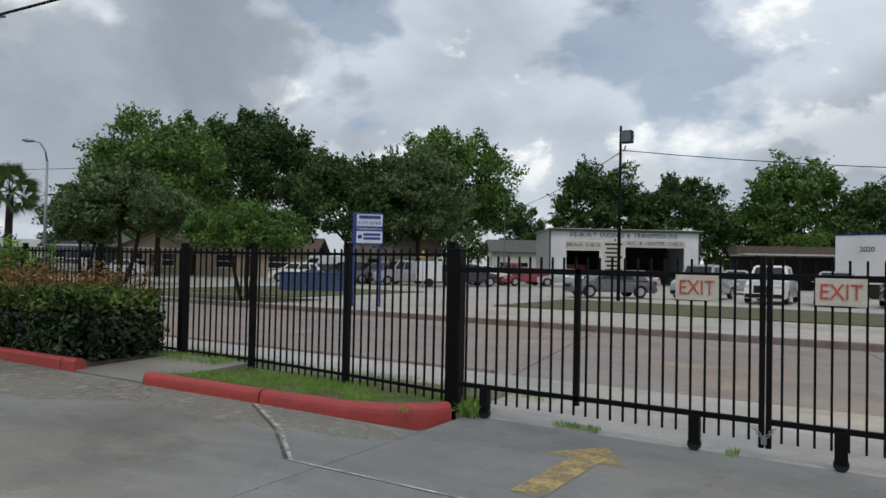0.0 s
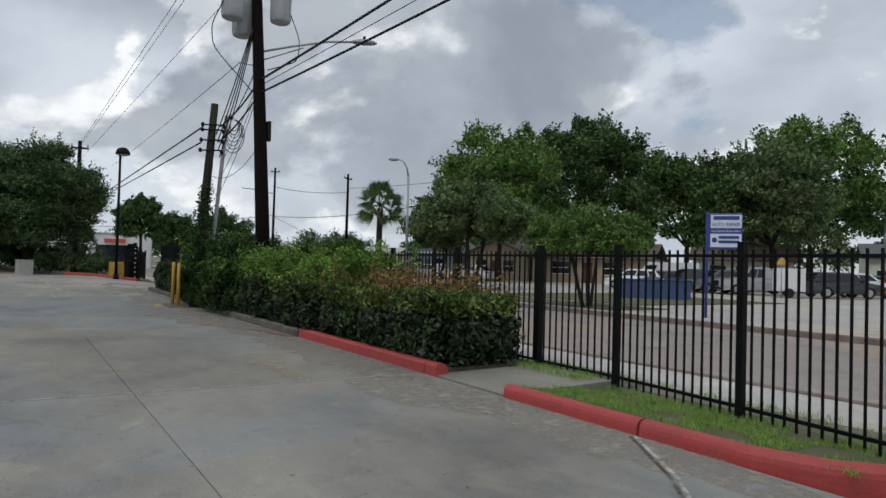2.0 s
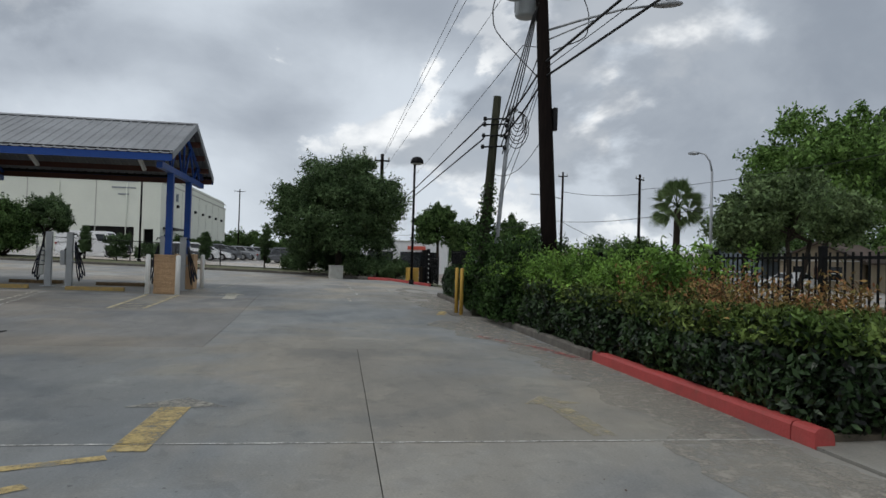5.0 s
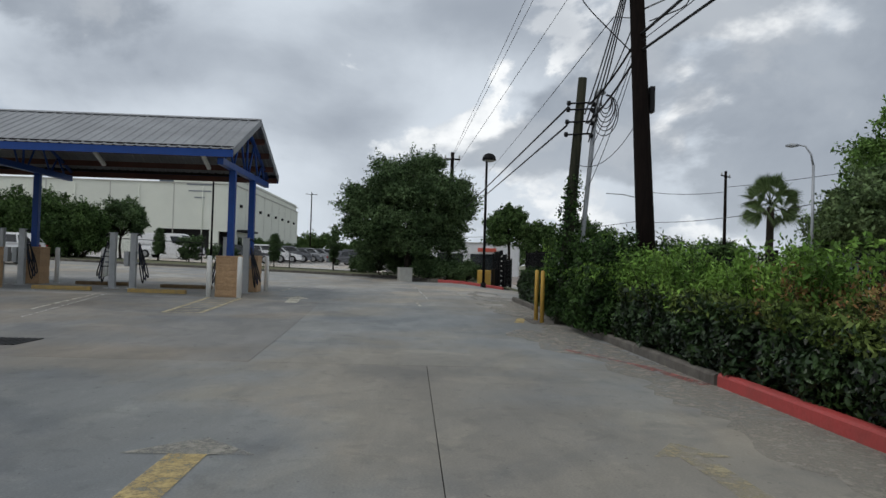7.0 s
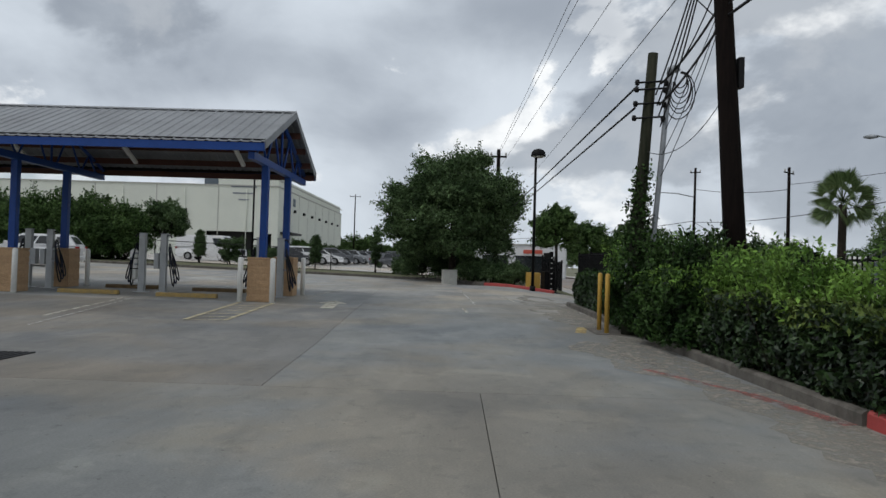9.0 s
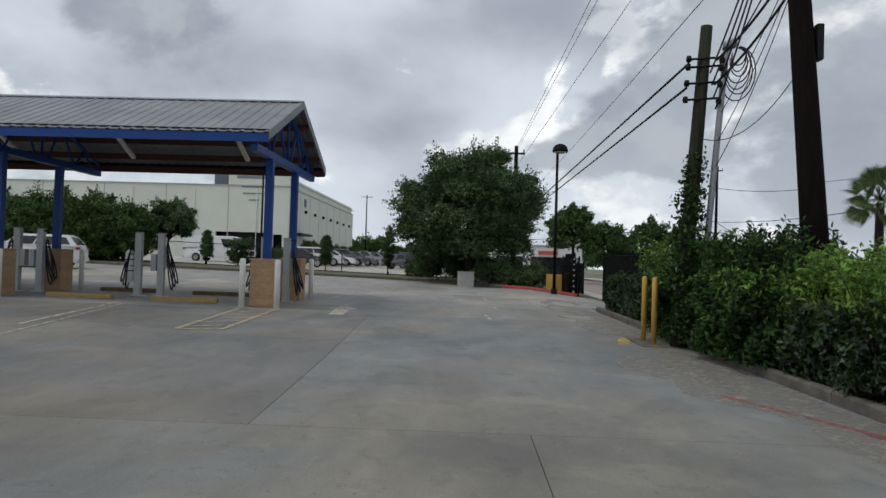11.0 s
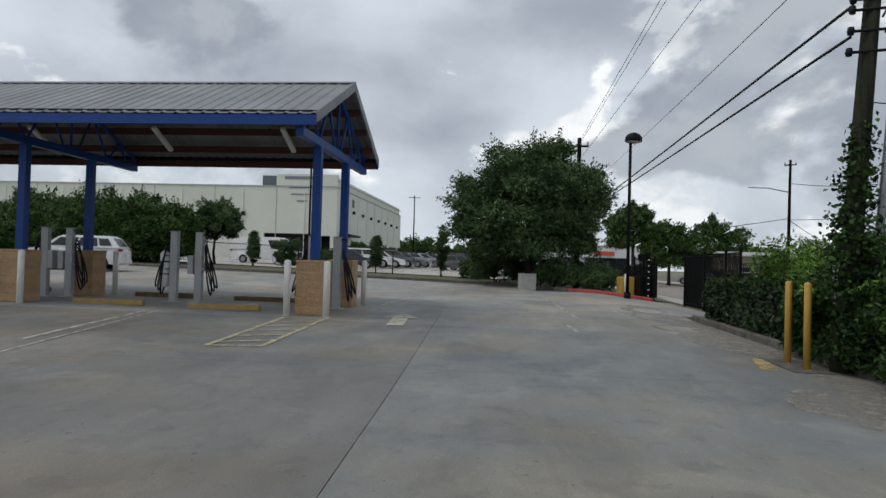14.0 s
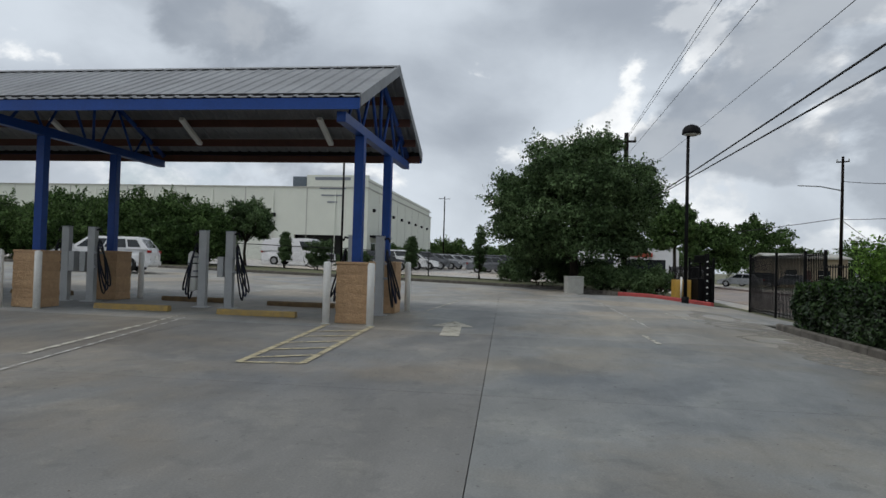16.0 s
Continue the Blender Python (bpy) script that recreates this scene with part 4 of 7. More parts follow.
ub = thing("utility_box", -45.0, 1.1, gz(-45, 1.1), 10, "grey concrete utility box on the kerb", "utility box")
part("body", box(-0.36, 0.36, -0.37, 0.37, -0.1, 0.70, 0.03), M_UTIL, ub)
part("lid", box(-0.38, 0.38, -0.39, 0.39, 0.70, 0.75, 0.02), M_UTIL, ub)
yb = thing("yellow_box", -43.5, 5.45, gz(-43.5, 5.45) + 0.11, 5, "yellow-painted concrete base with a white post", "barrier")
part("body", box(-0.31, 0.31, -0.33, 0.33, -0.1, 0.78, 0.03), M_YBOX, yb)
part("post", tube([(0.36, -0.1, -0.1), (0.36, -0.1, 0.9)], 0.04, 12), M_WHITE, yb, "white steel post")


def lot_lamp(x, y, h, label):
    l = thing("lot_lamp", x, y, gz(x, y), 0, label, "lamp post")
    part("pole", tube([(0, 0, -0.1), (0, 0, h - 0.25)], [0.075, 0.06], 14), M_BLACK, l)
    part("base", tube([(0, 0, -0.1), (0, 0, 0.25)], 0.14, 16), M_BLACK, l, "flared pole base")
    prof = [(0.36, 0.0), (0.36, 0.06), (0.33, 0.2), (0.24, 0.31), (0.1, 0.37), (0.02, 0.38)]
    part("hood", tube([(0, 0.12, h - 0.36 + z) for _, z in prof], [r for r, _ in prof], 20), M_BLACK, l, "dark domed lamp hood")
    part("lens", tube([(0, 0.12, h - 0.42), (0, 0.12, h - 0.362)], [0.2, 0.33], 20), M_UTIL, l, "pale lens")
    return l


lot_lamp(-41.4, 5.2, 6.95, "tall black lot lamp with a domed head")
lot_lamp(-56, -12.9, 8.4, "black lamp post behind the canopy")

# ---- canopy ----
CX, EAVE, RIDGE, HALF, Y_E, Y_W = -29.4, 4.56, 6.08, 3.4, -3.82, -27.0
SLOPE = math.atan2(RIDGE - EAVE, HALF)
canopy = thing("canopy", CX, Y_E, 0.15, 0, "fuelling canopy with ribbed grey metal roof and blue steel frame", "canopy")
can_z = 0.15
rows_y = [-4.23 - 7.42 * i for i in range(4)]


def rib_panel(width, length, thick=0.012):
    """Ribbed roof sheet: local x down the slope, y across."""
    prof = []
    n = 3
    for i in range(n):
        y0 = width * i / n
        w = width / n
        prof += [(y0, 0.0), (y0 + w * 0.62, 0.0), (y0 + w * 0.72, 0.022), (y0 + w * 0.88, 0.022), (y0 + w * 0.98, 0.0)]
    prof.append((width, 0.0))
    vs, fs = [], []
    for x in (0.0, length):
        for dz in (0.0, -thick):
            vs += [(x, y, z + dz) for y, z in prof]
    k = len(prof)
    for i in range(k - 1):
        fs += [(i, i + 1, 2 * k + i + 1, 2 * k + i), (k + i + 1, k + i, 3 * k + i, 3 * k + i + 1), (i + 1, i, k + i, k + i + 1), (2 * k + i, 2 * k + i + 1, 3 * k + i + 1, 3 * k + i)]
    me = bpy.data.meshes.new("roof_panel")
    me.from_pydata(vs, [], fs)
    me.materials.append(M_ROOF)
    return me


PANEL_W = 0.915
slope_len = HALF / math.cos(SLOPE) + 0.06
panel = rib_panel(PANEL_W, slope_len)
n_pan = int((Y_E - Y_W) / PANEL_W)
for i in range(n_pan):
    yy = -(i + 1) * PANEL_W
    part("roof_panel", panel, M_ROOF, canopy, m=pose(0, yy, RIDGE - can_z, 0, math.degrees(SLOPE), 0))
    part("roof_panel", panel, M_ROOF, canopy, m=pose(0, yy + PANEL_W, RIDGE - can_z, 0, math.degrees(SLOPE), 180))
LEN = n_pan * PANEL_W
part("ridge_cap", sweep([(0, 0.02), (0, -LEN)], [(-0.16, RIDGE - can_z - 0.03), (0, RIDGE - can_z + 0.05), (0.16, RIDGE - can_z - 0.03), (0, RIDGE - can_z + 0.035)]), M_ROOF, canopy)
for s in (1, -1):
    x = s * (HALF + 0.02)
    part("eave_fascia", box(x - 0.02, x + 0.02, -LEN, 0.0, EAVE - can_z - 0.26, EAVE - can_z - 0.045), M_BLUE, canopy, "blue steel eave fascia")
    # Added dark strip puts the rear fascia's inner shade into colour.
    if s < 0:
        part("eave_purlin", box(x + 0.03, x + 0.10, -LEN + 0.05, -0.05, EAVE - can_z - 0.27, EAVE - can_z - 0.07), M_SOFFIT, canopy, "added dark rust-red strip standing in for shade inside the rear fascia")
    part("closure_strip", box(x - s * 0.10 - 0.02, x - s * 0.10 + 0.02, -LEN, 0.0, EAVE - can_z - 0.06, EAVE - can_z + 0.075), M_TRIM, canopy)
    for py, hh in ((-0.012, 0.2), (-LEN, 0.2)):
        bm = bmesh.new()
        v = [bm.verts.new(p) for p in ((0, py, RIDGE - can_z + 0.03), (x, py, EAVE - can_z + 0.03), (x, py, EAVE - can_z - 0.21), (0, py, RIDGE - can_z - 0.2))]
        bm.faces.new(v)
        r = bmesh.ops.extrude_face_region(bm, geom=bm.faces[:])
        for e in r["geom"]:
            if isinstance(e, bmesh.types.BMVert):
                e.co.y += 0.035
        bmesh.ops.recalc_face_normals(bm, faces=bm.faces[:])
        part("gable_trim", bm, M_ROOF, canopy, "grey metal gable trim")
    for k in range(1, 4):
        d = HALF * k / 4 + 0.1
        z = RIDGE - can_z - d * math.tan(SLOPE) - 0.16
        part("purlin", box(s * d - 0.035, s * d + 0.035, -LEN + 0.05, -0.05, z - 0.1, z + 0.1), M_SOFFIT, canopy, "rust-red steel purlin")
CHORD = 4.10 - can_z


def steel_bar(a, b, w, material, name, parent):
    return part(name, tube([a, b], w * 0.7, 4), material, parent)


for ry in rows_y:
    y = ry - Y_E
    for cx2 in (-27.65, -30.35):
        part("column", box(cx2 - CX - 0.1, cx2 - CX + 0.1, y - 0.1, y + 0.1, 0.0, CHORD, 0.012), M_BLUE, canopy, "blue square steel column")
    tr = part("truss", box(-3.25, 3.25, y - 0.09, y + 0.09, CHORD, CHORD + 0.2, 0.008), M_BLUE, canopy, "blue steel roof truss")
    for s in (1, -1):
        steel_bar((0, y, RIDGE - can_z - 0.33), (s * 3.3, y, EAVE - can_z - 0.10), 0.11, M_BLUE, "rafter", tr)
        pts = [(0.25, 0), (0.95, 1), (1.75, 0), (2.25, 1), (2.85, 0)]
        tops = lambda d: RIDGE - can_z - 0.33 - d * (RIDGE - EAVE - 0.2) / 3.3
        for (d0, u0), (d1, u1) in zip(pts, pts[1:]):
            steel_bar((s * d0, y, tops(d0) if u0 else CHORD + 0.1), (s * d1, y, tops(d1) if u1 else CHORD + 0.1), 0.055, M_BLUE, "web", tr)
    steel_bar((0, y, CHORD + 0.1), (0, y, RIDGE - can_z - 0.3), 0.06, M_BLUE, "web", tr)
for k in range(7):
    y = -2.38 - 3.85 * k
    if y < -LEN + 1:
        break
    lf = thing("canopy_light", CX - 1.9, Y_E + y, 0, 180, "slim white light fixture under the canopy roof", "light fixture", "canopy lights")
    zt = RIDGE - 1.9 * math.tan(SLOPE) - 0.32
    bm = box(-0.6, 0.6, -0.07, 0.07, -0.05, 0.05, 0.015)
    part("housing", bm, M_WHITE, lf, m=pose(0, 0, zt, 0, math.degrees(SLOPE), 0))


# block piers round the columns
def pier(x, y, label):
    p = thing("block_pier", x, y, gz(x, y), 0, label, "pier", "canopy piers")
    h, w, n = 1.27, 0.33, 6
    part("core", box(-w + 0.02, w - 0.02, -w + 0.02, w - 0.02, -0.1, h - 0.03), M_MORTAR, p)
    ch = (h - 0.06) / n
    for i in range(n):
        z0, z1 = i * ch + 0.002, (i + 1) * ch - 0.002
        bm = box(-w, w, -w, w, z0, z1)
        bmesh.ops.subdivide_edges(bm, edges=bm.edges[:], cuts=4, use_grid_fill=True)
        for v in bm.verts:
            q = Vector((x * 3.1 + v.co.x * 9, y + v.co.y * 9, v.co.z * 11))
            out = Vector((v.co.x / w if abs(v.co.x) > w * 0.99 else 0, v.co.y / w if abs(v.co.y) > w * 0.99 else 0, 0))
            edge = min(abs(v.co.z - z0), abs(v.co.z - z1)) < 0.002
            v.co += out * (noise.noise(q) * 0.012 - (0.005 if edge else 0.0))
        part("block", bm, M_BLOCK, p)
    part("cap", box(-w - 0.012, w + 0.012, -w - 0.012, w + 0.012, h - 0.055, h, 0.01), M_BLOCK, p, "tan block cap")
    return p


def charger(x, y, rz, kind, label):
    """Slow-fill post: channel, bracket, hoses."""
    c = thing("fuel_post", x, y, gz(x, y), rz, label, "fuel post", "fuel posts")
    bm = box(-0.075, 0.075, -0.10, 0.10, -0.05, 1.86, 0.01)
    post = part("post", bm, M_STEEL, c)
    part("base_plate", box(-0.16, 0.16, -0.2, 0.2, -0.03, 0.02), M_STEEL, post)
    part("cap", box(-0.085, 0.085, -0.11, 0.11, 1.86, 1.88, 0.006), M_GALV, c)
    part("hose_swivel", tube([(0.0, 0.09, 1.80), (0.0, 0.2, 1.83), (0.0, 0.24, 1.74)], 0.025, 8), M_HOSE, c)
    for bz in (0.85, 1.2):
        part("bracket", box(-0.12, 0.12, 0.12, 0.2, bz, bz + 0.05, 0.006), M_GALV, c)
    rg = random.Random(int(abs(x * 31 + y * 57)))
    for k in range(3):
        d, top = 0.22 + 0.03 * k, 1.55 - 0.1 * k
        pts = [(0.04 * k - 0.04 + 0.14 * math.sin(math.pi * 2 * i / 16), d - 0.06 + (0.16 + 0.07 * k) * (1 - math.cos(2 * math.pi * i / 16)) * 0.5, top - (top - 0.2 - 0.1 * k) * 0.5 * (1 - math.cos(2 * math.pi * i / 16))) for i in range(17)]
        part("hose", tube(pts, 0.021, 8), M_HOSEB if k == 1 else M_HOSE, c, "black coiled fuelling hose")
    if kind:
        part("filter_canister", tube([(0, 0.27, 0.38), (0, 0.27, 0.42), (0, 0.27, 1.28), (0, 0.27, 1.36)], [0.06, 0.12, 0.12, 0.05], 16), M_WHITE, c, "white filter canister")
        for bz in (0.72, 1.05):
            part("band", tube([(0, 0.27, bz), (0, 0.27, bz + 0.03)], 0.125, 16), M_TRIM, c)
    else:
        part("meter_box", box(-0.11, 0.11, -0.28, -0.13, 0.75, 1.25, 0.01), M_STEEL, c)
    return c


def wheel_stop(x, y, material, label):
    w = thing("wheel_stop", x, y, gz(x, y), 0, label, "wheel stop", "wheel stops")
    bm = bmesh.new()
    prof = [(-0.085, 0.0), (-0.07, 0.09), (-0.045, 0.125), (0.045, 0.125), (0.07, 0.09), (0.085, 0.0)]
    part("body", sweep([(0, -0.9), (0, 0.9)], prof), material, w)
    for s in (-0.6, 0.6):
        part("pin", tube([(0, s, 0.1), (0, s, 0.135)], 0.02, 8), M_GALV, w)
    return w


for i, ry in enumerate(rows_y):
    pier(-27.6, ry, "tan split-face block pier under a blue canopy column")
    pier(-30.4, ry, "tan split-face block pier under a rear canopy column")
    for s in (-0.46, 0.46):
        bollard(-27.05, ry + s, 0.075, 1.27, M_WHITE, "white steel bollard guarding a canopy pier", "white bollards")
        bollard(-31.0, ry + s, 0.075, 1.27, M_WHITE, "white steel bollard behind a canopy pier", "white bollards")
    for k, mid in enumerate((ry - 0.25, ry - 4.0)):
        charger(-29.35, mid - 0.32, 180, (k == 1), "grey steel fuel post with hoses and white canister" if k else "grey steel fuel post with hanging hoses")
        charger(-29.45, mid + 0.32, 0, False, "grey steel fuel post with coiled black hoses")
    for mid in (ry - 2.3, ry - 5.25):
        wheel_stop(-27.9, mid, M_STOP, "yellow concrete wheel stop in a fuelling bay")
        wheel_stop(-30.75, mid, M_STOPD, "dark worn wheel stop in a rear bay")

# ---- paint on the ground ----
def paint(name, bm, material, label):
    return tagged(part(name, bm, material), label, "ground marking", kind="structure")


def arrow(x, y, rz, length, head, w, hw, material, label, head_material=None):
    m = Matrix.Translation((x, y, 0)) @ Matrix.Rotation(radians(rz), 4, "Z")
    lift = 0.014 if x < -19 else 0.006
    stem = [(0, -w / 2), (length - head, -w / 2), (length - head, w / 2), (0, w / 2)]
    tip = [(length - head, -hw / 2), (length, 0), (length - head, hw / 2)]
    for shapes, paint_mat in (((stem, tip), material),) if head_material is None else (((stem,), material), ((tip,), head_material)):
        bm = bmesh.new()
        for shape in shapes:
            pts = [(m @ Vector((a, b, 0))).to_2d() for a, b in shape]
            bm.faces.new([bm.verts.new((p.x, p.y, gz(p.x, p.y) + lift)) for p in pts])
        paint("painted_arrow", bm, paint_mat, label)


arrow(-1.93, 4.25, 88, 1.5, 0.5, 0.24, 0.7, M_YWORN, "worn yellow painted arrow pointing to the gate")
arrow(-9.0, -0.06, 180, 2.0, 0.48, 0.27, 0.95, M_YWORN, "worn yellow painted arrow with a ghosted head", M_GHOST)
arrow(-9.35, 3.68, 182, 1.75, 0.42, 0.22, 0.62, M_YFAINT, "very faded yellow painted arrow")
arrow(-25.93, -2.0, 185, 2.9, 1.2, 0.36, 0.88, M_PALEARROW, "pale painted arrow by the canopy")
for a, b in (((-22.0, -4.27), (-26.9, -4.6)), ((-22.15, -3.45), (-26.9, -3.68)), ((-22.0, -4.27), (-22.15, -3.45)), ((-22.9, -3.5), (-22.4, -4.28)), ((-23.7, -3.52), (-23.2, -4.34)), ((-24.5, -3.56), (-24.0, -4.39)), ((-25.3, -3.6), (-24.8, -4.45)), ((-26.1, -3.64), (-25.6, -4.5))):
    paint("hatch_line", strip(a, b, 0.10, gz, 0.012), M_HATCH, "worn yellow hatching line by a pier")
for k in range(4):
    yy = -7.35 - 7.42 * k
    paint("bay_line", strip((-21.7, yy + 0.2), (-27.0, yy - 0.55), 0.09, gz, 0.012), M_WWORN, "worn pale bay line")
paint("bay_line", strip((-20.2, -6.5), (-27.0, -7.65), 0.05, gz, 0.012, 14), M_SEAL, "white sealant line between slabs")
paint("stop_line", strip((-37.8, 1.67), (-29.4, 2.06), 0.075, gz, 0.012, 14), M_SEAL, "thin white line towards the exit")
paint("stop_line", strip((-27.6, 1.68), (-26.2, 1.76), 0.09, gz, 0.012), M_WWORN, "faded white line end")
paint("stop_line", strip((-34, 3.2), (-31, 3.5), 0.09, gz, 0.012), M_WWORN, "faded white marking near the exit")
paint("bay_line", strip((-31.3, -3.3), (-36, -3.0), 0.09, gz, 0.012), M_WWORN, "pale line behind the canopy")
paint("bay_line", strip((-36, -10), (-36.3, -4), 0.09, gz, 0.012), M_WWORN, "pale line across the lot")
paint("red_streak", strip((-13.95, 5.14), (-15.5, 4.82), 0.17, gz, 0.0055, 12), M_REDWORN, "faded red paint streak on the concrete")
paint("red_streak", strip((-15.5, 4.82), (-17.2, 4.1), 0.10, gz, 0.0055, 12), M_REDWORN, "thin faded red paint streak on the concrete")
for a, b in (((-8.55, -0.85), (-8.85, -0.15)), ((-7.98, -0.72), (-8.25, -0.42)), ((-7.3, -0.55), (-7.5, 0.15))):
    paint("bay_line", strip(a, b, 0.12, gz, 0.006), M_YWORN, "worn yellow line on the concrete")

paint("bay_line", strip((-23.1, 4.3), (-21.9, 4.05), 0.22, gz, 0.007), M_YWORN, "worn yellow patch by the bollards")

drain = thing("drain_grate", -16.5, -4.65, 0, 0, "dark cast-iron drain grate in the concrete", "drain")
# Thin black sheet on the slab; the hole's shade is only its colour.
part("pit", box(-0.42, 0.42, -0.55, 0.3, 0.001, 0.006), M_INNERSHADE, drain)
for k in range(9):
    part("bar", box(-0.42, 0.42, -0.55 + 0.1 * k, -0.505 + 0.1 * k, 0.004, 0.014), M_TRIM, drain)

# ---- poles and wires ----
def leaning(x, y, lx, ly):
    return lambda z: Vector((x + lx * z, y + ly * z, z))


def sagged(a, b, sag, n=14):
    a, b = Vector(a), Vector(b)
    return [a.lerp(b, i / n) - Vector((0, 0, sag * 4 * (i / n) * (1 - i / n))) for i in range(n + 1)]


def cable(a, b, sag, r, label, n=14):
    return tagged(part("overhead_cable", tube(sagged(a, b, sag, n), r, 6), M_WIRE), label, "cable", "overhead cables")


big = leaning(-19.14, 6.22, -0.12, -0.02)
up = thing("utility_pole", -19.14, 6.22, 0.1, 0, "tall dark creosoted utility pole with three transformers", "utility pole")
loc = lambda p: Vector(p) - Vector((-19.14, 6.22, 0.1))
part("pole", tube([loc(big(z)) for z in (-0.1, 3, 6, 9, 12)], [0.2, 0.18, 0.16, 0.14, 0.12], 16), M_POLE, up)
for k, (ox, oy, oz) in enumerate(((0.1, -0.72, 0), (-0.45, -0.28, -0.25), (0.1, 0.60, 0.15))):
    c = loc(big(7.85)) + Vector((ox, oy, oz))
    tk = part("transformer", tube([c + Vector((0, 0, z)) for z in (0.0, 0.03, 0.07, 1.0, 1.06, 1.12)], [0.2, 0.26, 0.28, 0.28, 0.24, 0.1], 20), M_TRANS, up, "grey cylindrical pole transformer")
    for j in range(8):
        a = j * math.pi / 4
        part("cooling_rib", box(-0.012, 0.012, -0.012, 0.012, 0.12, 0.85), M_TRANS, tk, m=pose(c.x + 0.285 * math.cos(a), c.y + 0.285 * math.sin(a), c.z))
    for j in (-0.1, 0.1):
        part("bushing", tube([c + Vector((j, 0, 1.08)), c + Vector((j, 0, 1.35))], 0.03, 8), M_UTIL, tk)
part("equipment_box", box(-0.09, 0.09, -0.05, 0.05, -0.27, 0.27, 0.01), M_TRIM, up, "small grey equipment box", m=Matrix.Translation(loc(big(4.92)) + Vector((0.03, 0.22, 0))))
p0 = loc(big(7.1))
part("lamp_arm", tube([p0, p0 + Vector((0.35, 0.8, 0.22)), p0 + Vector((0.75, 1.7, 0.42)), p0 + Vector((1.05, 2.3, 0.45))], 0.03, 8), M_GALV, up, "galvanised street lamp arm")
part("lamp_arm", tube([p0 - Vector((0, 0, 0.25)), p0 + Vector((0.5, 1.1, 0.2))], 0.018, 6), M_GALV, up)
hd = p0 + Vector((1.2, 2.6, 0.45))
hm = bmesh.new()
bmesh.ops.create_uvsphere(hm, u_segments=16, v_segments=10, radius=1.0)
for v in hm.verts:
    v.co = Vector((v.co.x * 0.14, v.co.y * 0.36, max(-0.5, v.co.z) * 0.09))
part("lamp_head", hm, M_GALV, up, "flat grey street lamp head", m=Matrix.Translation(hd) @ Matrix.Rotation(radians(-24), 4, "Z"))
part("photocell", tube([hd + Vector((0, 0, 0.08)), hd + Vector((0, 0, 0.17))], 0.04, 8), M_TRIM, up)

grey = leaning(-22.0, 5.05, 0.0, 0.066)
wp = thing("utility_pole", -22.0, 5.05, 0.1, 0, "weathered grey-green wooden pole wrapped in ivy", "utility pole")
loc2 = lambda p: Vector(p) - Vector((-22.0, 5.05, 0.1))
part("pole", tube([loc2(grey(z)) for z in (-0.1, 2, 4, 5.95)], [0.15, 0.135, 0.12, 0.105], 14), M_POLEG, wp)
for z in (4.55, 4.85, 5.15, 5.3):
    c = loc2(grey(z))
    s = part("insulator_bracket", tube([c + Vector((0.1, -0.3, 0)), c + Vector((0.1, 0.3, 0.05))], 0.022, 6), M_TRIM, wp)
    for e in (-0.3, 0.3):
        part("insulator", tube([c + Vector((0.1, e, -0.05)), c + Vector((0.1, e, 0)), c + Vector((0.1, e, 0.06))], [0.04, 0.055, 0.04], 10), M_TRIM, s)
rng = np.random.default_rng(71)
n = 3200
zz = rng.random(n) ** 1.5 * 2.4 + 1.2
pp = np.array([list(loc2(grey(z))) for z in zz]) + rng.normal(size=(n, 3)) * (np.clip(0.25 - 0.05 * zz, 0.07, 0.3))[:, None]
tagged(leaves("ivy", pp, rng.normal(size=(n, 3)), 0.08, M_IVY, wp, rng=rng, aspect=0.7), "green ivy climbing the pole", kind="stuff")

cond = leaning(-21.95, 5.36, 0.0, 0.078)
cp = thing("service_mast", -21.95, 5.36, 0.1, 0, "grey steel service mast with a tangle of cables", "service mast")
loc3 = lambda p: Vector(p) - Vector((-21.95, 5.36, 0.1))
part("pipe", tube([loc3(cond(z)) for z in (-0.1, 2, 4, 5.5)], 0.058, 12), M_GALV, cp)
top = loc3(cond(5.5))
part("weatherhead", tube([top, top + Vector((0, 0.02, 0.1)), top + Vector((0.02, 0.1, 0.14)), top + Vector((0.03, 0.17, 0.06))], [0.075, 0.09, 0.085, 0.06], 12), M_GALV, cp, "curved weatherhead")
part("strut", tube([loc3(grey(2.2)), loc3(cond(2.2))], 0.02, 6), M_GALV, cp)
for k in range(7):
    a0 = top + Vector((0.03, 0.17, 0.05))
    rr = 0.18 + 0.05 * k
    pts = [a0 + Vector((0.05 * math.sin(k * 2.1 + t * 5), 0.05 + rr * 0.6 * math.sin(t * math.pi * 1.6), -rr * 2.2 * (1 - math.cos(t * math.pi * 1.5)) * 0.5 + 0.1 * t)) for t in np.linspace(0, 1, 14)]
    part("service_cable", tube(pts, 0.012, 6), M_WIRE, cp, "looped black service cable")
bx_ = thing("meter_box", -22.1, 5.2, 0.5, 0, "pale grey meter box among the vines", "meter box")
part("body", box(-0.12, 0.05, -0.2, 0.2, 0.5, 1.05, 0.015), M_TRANS, bx_)

# heavy twisted cables to the east, lighter lines to the west
L1 = "thick black overhead service cable"
cable(big(5.95), (0.0, 9.9, 7.75), 0.1, 0.030, L1)
cable((0.0, 9.9, 7.75), (30, 16, 8.6), 0.3, 0.030, L1)
cable(big(6.3), (0.0, 8.9, 8.3), 0.1, 0.032, L1)
cable((0.0, 8.9, 8.3), (30, 14, 9.2), 0.3, 0.032, L1)
cable(big(6.15), (0.0, 9.6, 8.0), 0.05, 0.010, "thin black overhead wire beside the pole")
